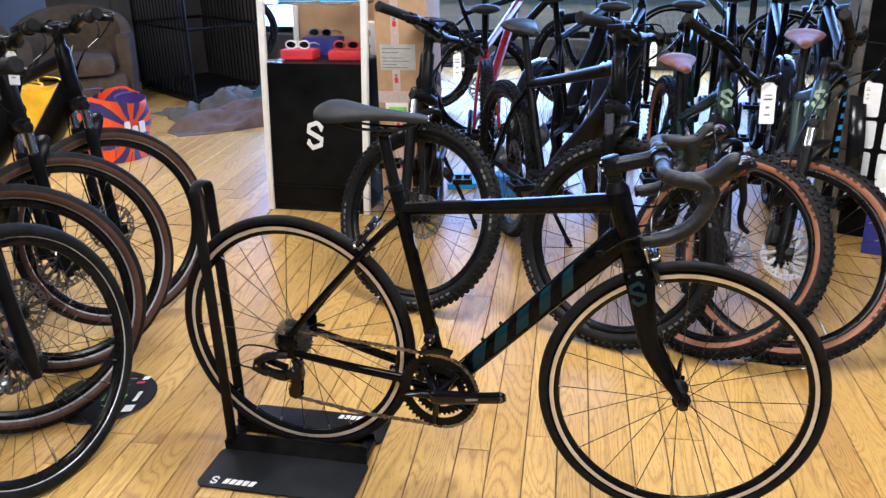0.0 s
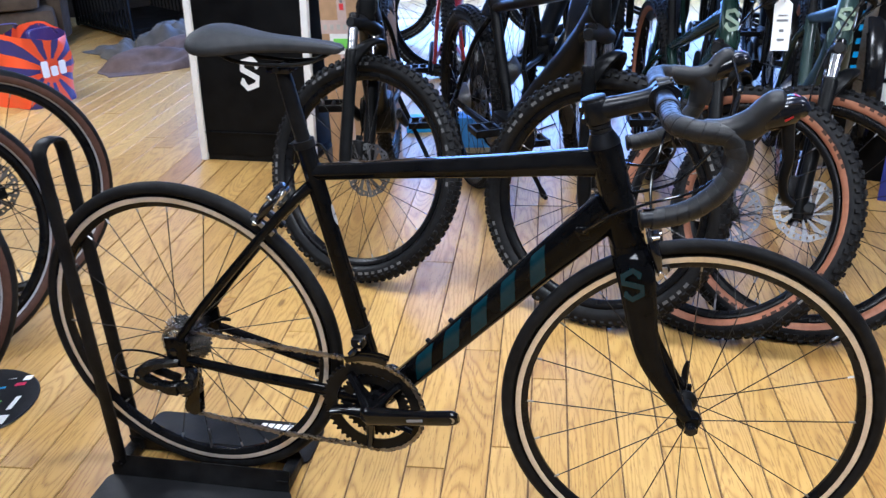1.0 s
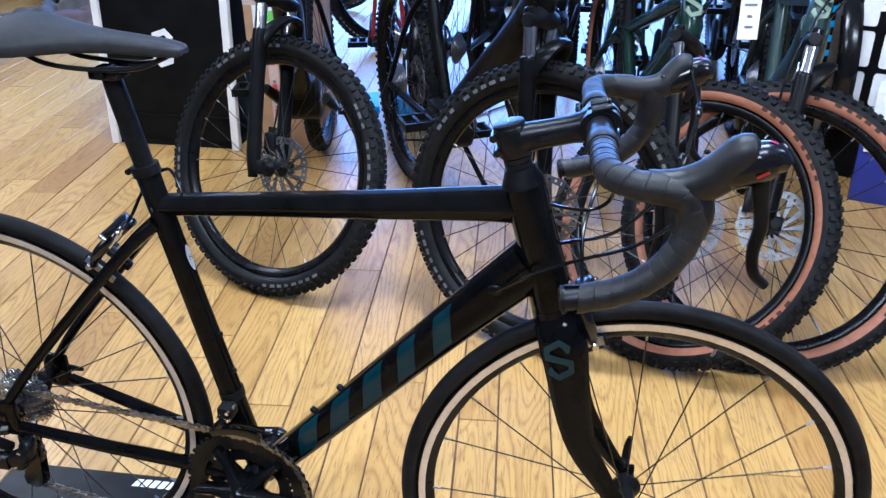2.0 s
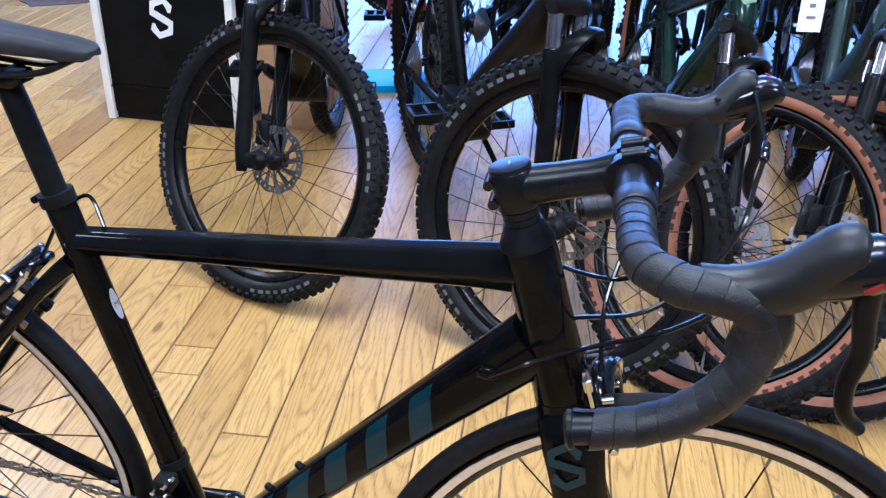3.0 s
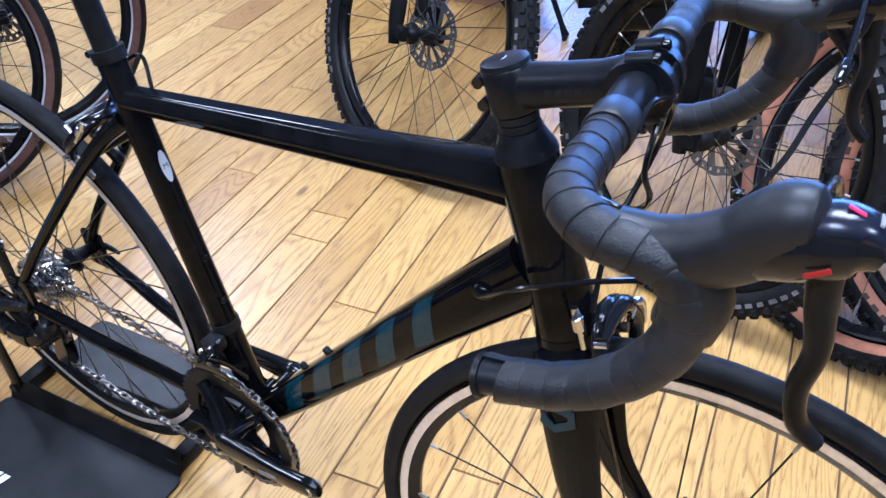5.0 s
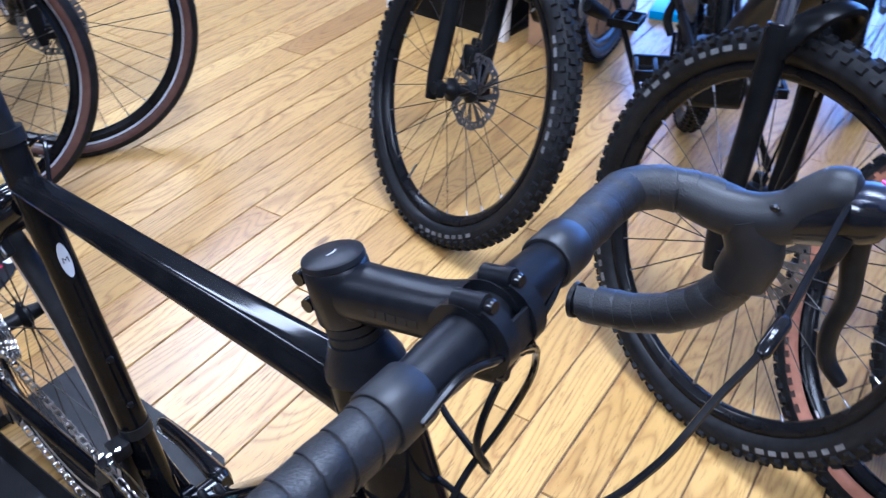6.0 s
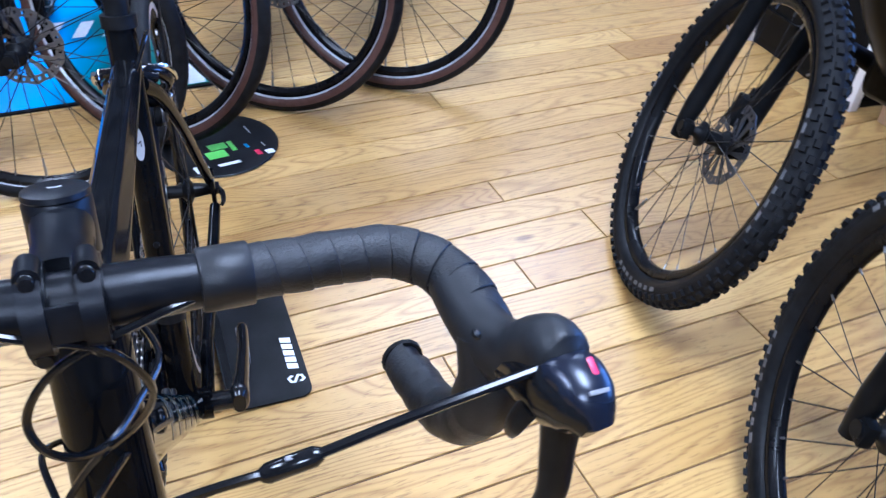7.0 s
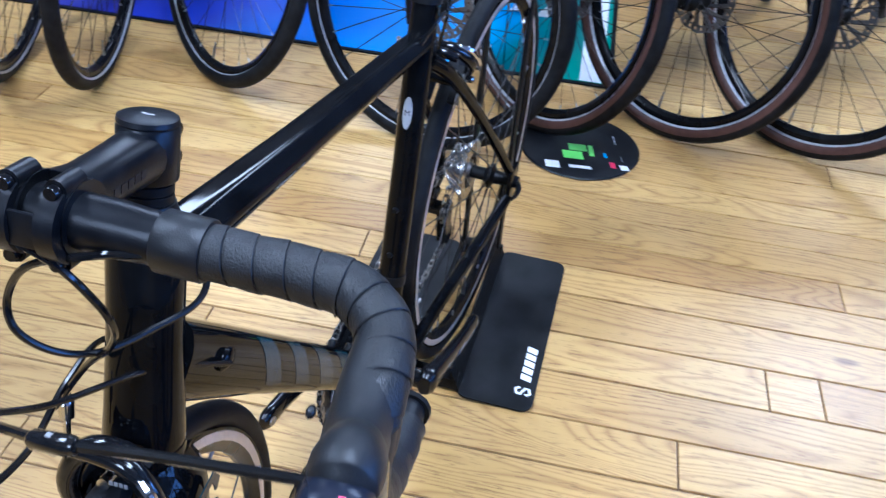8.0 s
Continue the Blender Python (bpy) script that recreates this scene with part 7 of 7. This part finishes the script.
def wood():
    m = bpy.data.materials.new("varnished_oak")
    m.use_nodes = True
    nt = m.node_tree
    N, Lk = nt.nodes, nt.links
    b = N["Principled BSDF"]
    geo = N.new("ShaderNodeNewGeometry")
    oi = N.new("ShaderNodeObjectInfo")
    rnd = N.new("ShaderNodeMath")
    rnd.operation = "ADD"
    Lk.new(oi.outputs["Random"], rnd.inputs[0])
    Lk.new(geo.outputs["Random Per Island"], rnd.inputs[1])
    fr_ = N.new("ShaderNodeMath")
    fr_.operation = "FRACT"
    Lk.new(rnd.outputs[0], fr_.inputs[0])
    mp = N.new("ShaderNodeMapping")
    mp.inputs["Rotation"].default_value = (0, 0, radians(-100.0))
    Lk.new(geo.outputs["Position"], mp.inputs["Vector"])
    off = N.new("ShaderNodeCombineXYZ")
    mul = N.new("ShaderNodeMath")
    mul.operation = "MULTIPLY"
    mul.inputs[1].default_value = 47.0
    Lk.new(fr_.outputs[0], mul.inputs[0])
    Lk.new(mul.outputs[0], off.inputs["Z"])
    Lk.new(mul.outputs[0], off.inputs["X"])
    add = N.new("ShaderNodeVectorMath")
    Lk.new(mp.outputs[0], add.inputs[0])
    Lk.new(off.outputs[0], add.inputs[1])

    def noise_at(sc, detail, dist, rough=0.55):
        s_ = N.new("ShaderNodeVectorMath")
        s_.operation = "MULTIPLY"
        s_.inputs[1].default_value = sc
        Lk.new(add.outputs[0], s_.inputs[0])
        n_ = N.new("ShaderNodeTexNoise")
        n_.inputs["Scale"].default_value = 1.0
        n_.inputs["Detail"].default_value = detail
        n_.inputs["Roughness"].default_value = rough
        n_.inputs["Distortion"].default_value = dist
        Lk.new(s_.outputs[0], n_.inputs["Vector"])
        return n_

    # cathedral figure: rings of a warped field
    fig = noise_at((1.0, 7.0, 6.0), 1.5, 0.45)
    ringm = N.new("ShaderNodeMath")
    ringm.operation = "MULTIPLY"
    ringm.inputs[1].default_value = 26.0
    Lk.new(fig.outputs["Fac"], ringm.inputs[0])
    ringf = N.new("ShaderNodeMath")
    ringf.operation = "PINGPONG"
    ringf.inputs[1].default_value = 0.5
    Lk.new(ringm.outputs[0], ringf.inputs[0])
    pore = noise_at((24.0, 230.0, 40.0), 2, 0.3, 0.6)
    grain = noise_at((3.0, 70.0, 12.0), 4, 0.3)
    blot = noise_at((1.1, 2.2, 2.0), 3, 0.4)
    big_ = N.new("ShaderNodeTexNoise")
    big_.inputs["Scale"].default_value = 0.8
    big_.inputs["Detail"].default_value = 4
    Lk.new(geo.outputs["Position"], big_.inputs["Vector"])

    def ramp(src, stops):
        c = N.new("ShaderNodeValToRGB")
        e = c.color_ramp.elements
        e[0].position, e[0].color = stops[0][0], (*stops[0][1], 1)
        e[1].position, e[1].color = stops[-1][0], (*stops[-1][1], 1)
        for p_, q in stops[1:-1]:
            w_ = e.new(p_)
            w_.color = (*q, 1)
        Lk.new(src, c.inputs[0])
        return c

    def mixc(a, b_, fac=1.0, mode="MULTIPLY"):
        x = N.new("ShaderNodeMix")
        x.data_type, x.blend_type = "RGBA", mode
        x.inputs["Factor"].default_value = fac
        Lk.new(a, x.inputs["A"])
        Lk.new(b_, x.inputs["B"])
        return x.outputs["Result"]

    base = ramp(fr_.outputs[0], [(0.0, (0.415, 0.246, 0.072)), (0.2, (0.532, 0.340, 0.108)), (0.42, (0.453, 0.274, 0.080)), (0.7, (0.576, 0.377, 0.126)), (0.88, (0.492, 0.306, 0.093)), (1.0, (0.385, 0.220, 0.062))])
    col = mixc(base.outputs[0], ramp(ringf.outputs[0], [(0.0, (0.56, 0.44, 0.32)), (0.10, (0.76, 0.68, 0.58)), (0.24, (0.98, 0.97, 0.95)), (0.5, (1.03, 1.03, 1.03))]).outputs[0], 0.66)
    col = mixc(col, ramp(pore.outputs["Fac"], [(0.33, (0.34, 0.24, 0.15)), (0.44, (1, 1, 1))]).outputs[0], 0.52)
    col = mixc(col, ramp(grain.outputs["Fac"], [(0.3, (0.86, 0.82, 0.77)), (0.62, (1.03, 1.03, 1.03))]).outputs[0], 0.35)
    col = mixc(col, ramp(blot.outputs["Fac"], [(0.28, (0.62, 0.53, 0.44)), (0.46, (1, 1, 1))]).outputs[0], 0.28)
    col = mixc(col, ramp(big_.outputs["Fac"], [(0.32, (0.86, 0.82, 0.78)), (0.6, (1.04, 1.04, 1.04))]).outputs[0], 0.5)
    # dark scuffs and streaks of dirt along the boards
    scuff = noise_at((2.6, 14.0, 3.0), 3, 0.6)
    col = mixc(col, ramp(scuff.outputs["Fac"], [(0.24, (0.40, 0.33, 0.27)), (0.33, (1, 1, 1))]).outputs[0], 0.5)
    # patches where the varnish is worn grey
    worn = N.new("ShaderNodeTexNoise")
    worn.inputs["Scale"].default_value, worn.inputs["Detail"].default_value, worn.inputs["Roughness"].default_value = 1.9, 7, 0.68
    Lk.new(geo.outputs["Position"], worn.inputs["Vector"])
    col = mixc(col, ramp(worn.outputs["Fac"], [(0.52, (1, 1, 1)), (0.70, (0.66, 0.68, 0.74))]).outputs[0], 0.5)
    # a stretch of boards toned greyer and darker by the front of the stand
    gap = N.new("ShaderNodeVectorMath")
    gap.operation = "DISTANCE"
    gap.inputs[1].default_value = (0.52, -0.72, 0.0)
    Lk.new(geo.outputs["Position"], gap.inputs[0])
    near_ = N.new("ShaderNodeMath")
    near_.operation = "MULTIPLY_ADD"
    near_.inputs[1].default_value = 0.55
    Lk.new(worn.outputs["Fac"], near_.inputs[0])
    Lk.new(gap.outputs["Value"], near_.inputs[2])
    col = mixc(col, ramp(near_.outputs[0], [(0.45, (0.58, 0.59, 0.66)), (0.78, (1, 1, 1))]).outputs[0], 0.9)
    # knots
    vor = N.new("ShaderNodeTexVoronoi")
    vs = N.new("ShaderNodeVectorMath")
    vs.operation = "MULTIPLY"
    vs.inputs[1].default_value = (1.7, 4.2, 1.0)
    Lk.new(add.outputs[0], vs.inputs[0])
    Lk.new(vs.outputs[0], vor.inputs["Vector"])
    vor.inputs["Scale"].default_value = 1.0
    col = mixc(col, ramp(vor.outputs["Distance"], [(0.0, (0.25, 0.17, 0.11)), (0.028, (0.35, 0.26, 0.18)), (0.055, (1, 1, 1))]).outputs[0], 0.85)
    Lk.new(col, b.inputs["Base Color"])
    b.inputs["Specular IOR Level"].default_value = 0.62
    rr = N.new("ShaderNodeMapRange")
    rr.inputs["From Min"].default_value, rr.inputs["From Max"].default_value = 0.3, 0.7
    rr.inputs["To Min"].default_value, rr.inputs["To Max"].default_value = 0.28, 0.45
    Lk.new(big_.outputs["Fac"], rr.inputs["Value"])
    Lk.new(rr.outputs[0], b.inputs["Roughness"])
    bp = N.new("ShaderNodeBump")
    bp.inputs["Strength"].default_value, bp.inputs["Distance"].default_value = 0.35, 0.0012
    Lk.new(pore.outputs["Fac"], bp.inputs["Height"])
    bp2 = N.new("ShaderNodeBump")
    bp2.inputs["Strength"].default_value, bp2.inputs["Distance"].default_value = 0.25, 0.004
    Lk.new(blot.outputs["Fac"], bp2.inputs["Height"])
    Lk.new(bp.outputs[0], bp2.inputs["Normal"])
    Lk.new(bp2.outputs[0], b.inputs["Normal"])
    return m


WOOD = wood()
floor = tagged(link("floor", rbox((X0 - 0.2, Y0 - 0.2, -0.30), (X1 + 0.2, Y1 + 0.2, -0.004), 0), DARKF, None, False), "worn golden oak plank floor with dark joints", "floor", kind="structure")
FY = radians(100.0)
fu, fv = V((math.cos(FY), math.sin(FY), 0)), V((math.sin(FY), -math.cos(FY), 0))


def plank_verts(L, W):
    e = 0.0009
    lo = [(-L / 2, -W / 2, -0.012), (L / 2, -W / 2, -0.012), (L / 2, W / 2, -0.012), (-L / 2, W / 2, -0.012)]
    mid = [(x, y, -0.0012) for x, y, z in lo]
    hi = [(-L / 2 + e, -W / 2 + e, 0), (L / 2 - e, -W / 2 + e, 0), (L / 2 - e, W / 2 - e, 0), (-L / 2 + e, W / 2 - e, 0)]
    return lo + mid + hi


QUADS = [(8, 9, 10, 11)] + [(4 + k, 4 + (k + 1) % 4, 8 + (k + 1) % 4, 8 + k) for k in range(4)] + [(k, (k + 1) % 4, 4 + (k + 1) % 4, 4 + k) for k in range(4)]
rng = random.Random(11)
JOINTS = [-0.602, -0.512, -0.423, -0.321, -0.226, -0.131, -0.012, 0.094, 0.205, 0.307]
s = JOINTS[0]
left_j = []
while s > -7.2:
    s -= rng.uniform(0.085, 0.125)
    left_j.append(s)
s = JOINTS[-1]
right_j = []
while s < 6.6:
    s += rng.uniform(0.085, 0.125)
    right_j.append(s)
rows_j = left_j[::-1] + JOINTS + right_j
near, rest_v, rest_f = [], [], []
for a, b in zip(rows_j, rows_j[1:]):
    W = b - a - 0.0046 * rng.uniform(0.55, 1.1)
    sc = (a + b) / 2
    # the stretch of this row that lies inside the walls
    lo, hi = -20.0, 20.0
    for p0, step, w0, w1 in ((fv.x * sc, fu.x, X0, X1), (fv.y * sc, fu.y, Y0, Y1)):
        e0, e1 = sorted(((w0 - p0) / step, (w1 - p0) / step))
        lo, hi = max(lo, e0), min(hi, e1)
    d = -6.2 + rng.uniform(0, 1.5)
    cuts = [0.596, 0.697] if abs(a + 0.012) < 0.001 else []
    while d < 8.6:
        L = rng.choice((0.8, 1.4, 1.8, 2.2, 2.6, 3.0)) * rng.uniform(0.85, 1.15)
        if cuts and d + L > cuts[0] - 0.3:
            L = cuts.pop(0) - d
        d0, d1 = max(d, lo), min(d + L, hi)
        d += L
        if d1 - d0 < 0.05:
            continue
        L = d1 - d0
        c = fu * (d0 + L / 2) + fv * sc
        dist = (V((c.x, c.y, 0)) - V((0.1, 0.9, 0))).length
        near.append((dist, c, L - 0.0032, W))
near.sort(key=lambda q: q[0])
shared = {}
for i, (dist, c, L, W) in enumerate(near):
    m = basis(fu, V((0, 0, 1)).cross(fu), V((0, 0, 1)), c + V((0, 0, rng.uniform(-0.0006, 0.0))))
    if i < 290:
        key = (round(L, 1), round(W, 3))
        if key not in shared:
            me = bpy.data.meshes.new("plank")
            me.from_pydata(plank_verts(key[0], key[1]), [], QUADS)
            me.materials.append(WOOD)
            shared[key] = me
        ob = new("plank", shared[key])
        ob.parent = floor
        ob.matrix_basis = m @ Matrix.Diagonal((L / key[0], W / key[1], 1, 1))
    else:
        k0 = len(rest_v)
        rest_v += [tuple(m @ V(p_)) for p_ in plank_verts(L, W)]
        rest_f += [tuple(k0 + q for q in f) for f in QUADS]
me = bpy.data.meshes.new("far_planks")
me.from_pydata(rest_v, [], rest_f)
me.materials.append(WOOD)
fo = tagged(new("far_planks", me), "oak planks further off", kind="stuff")
fo.parent = floor
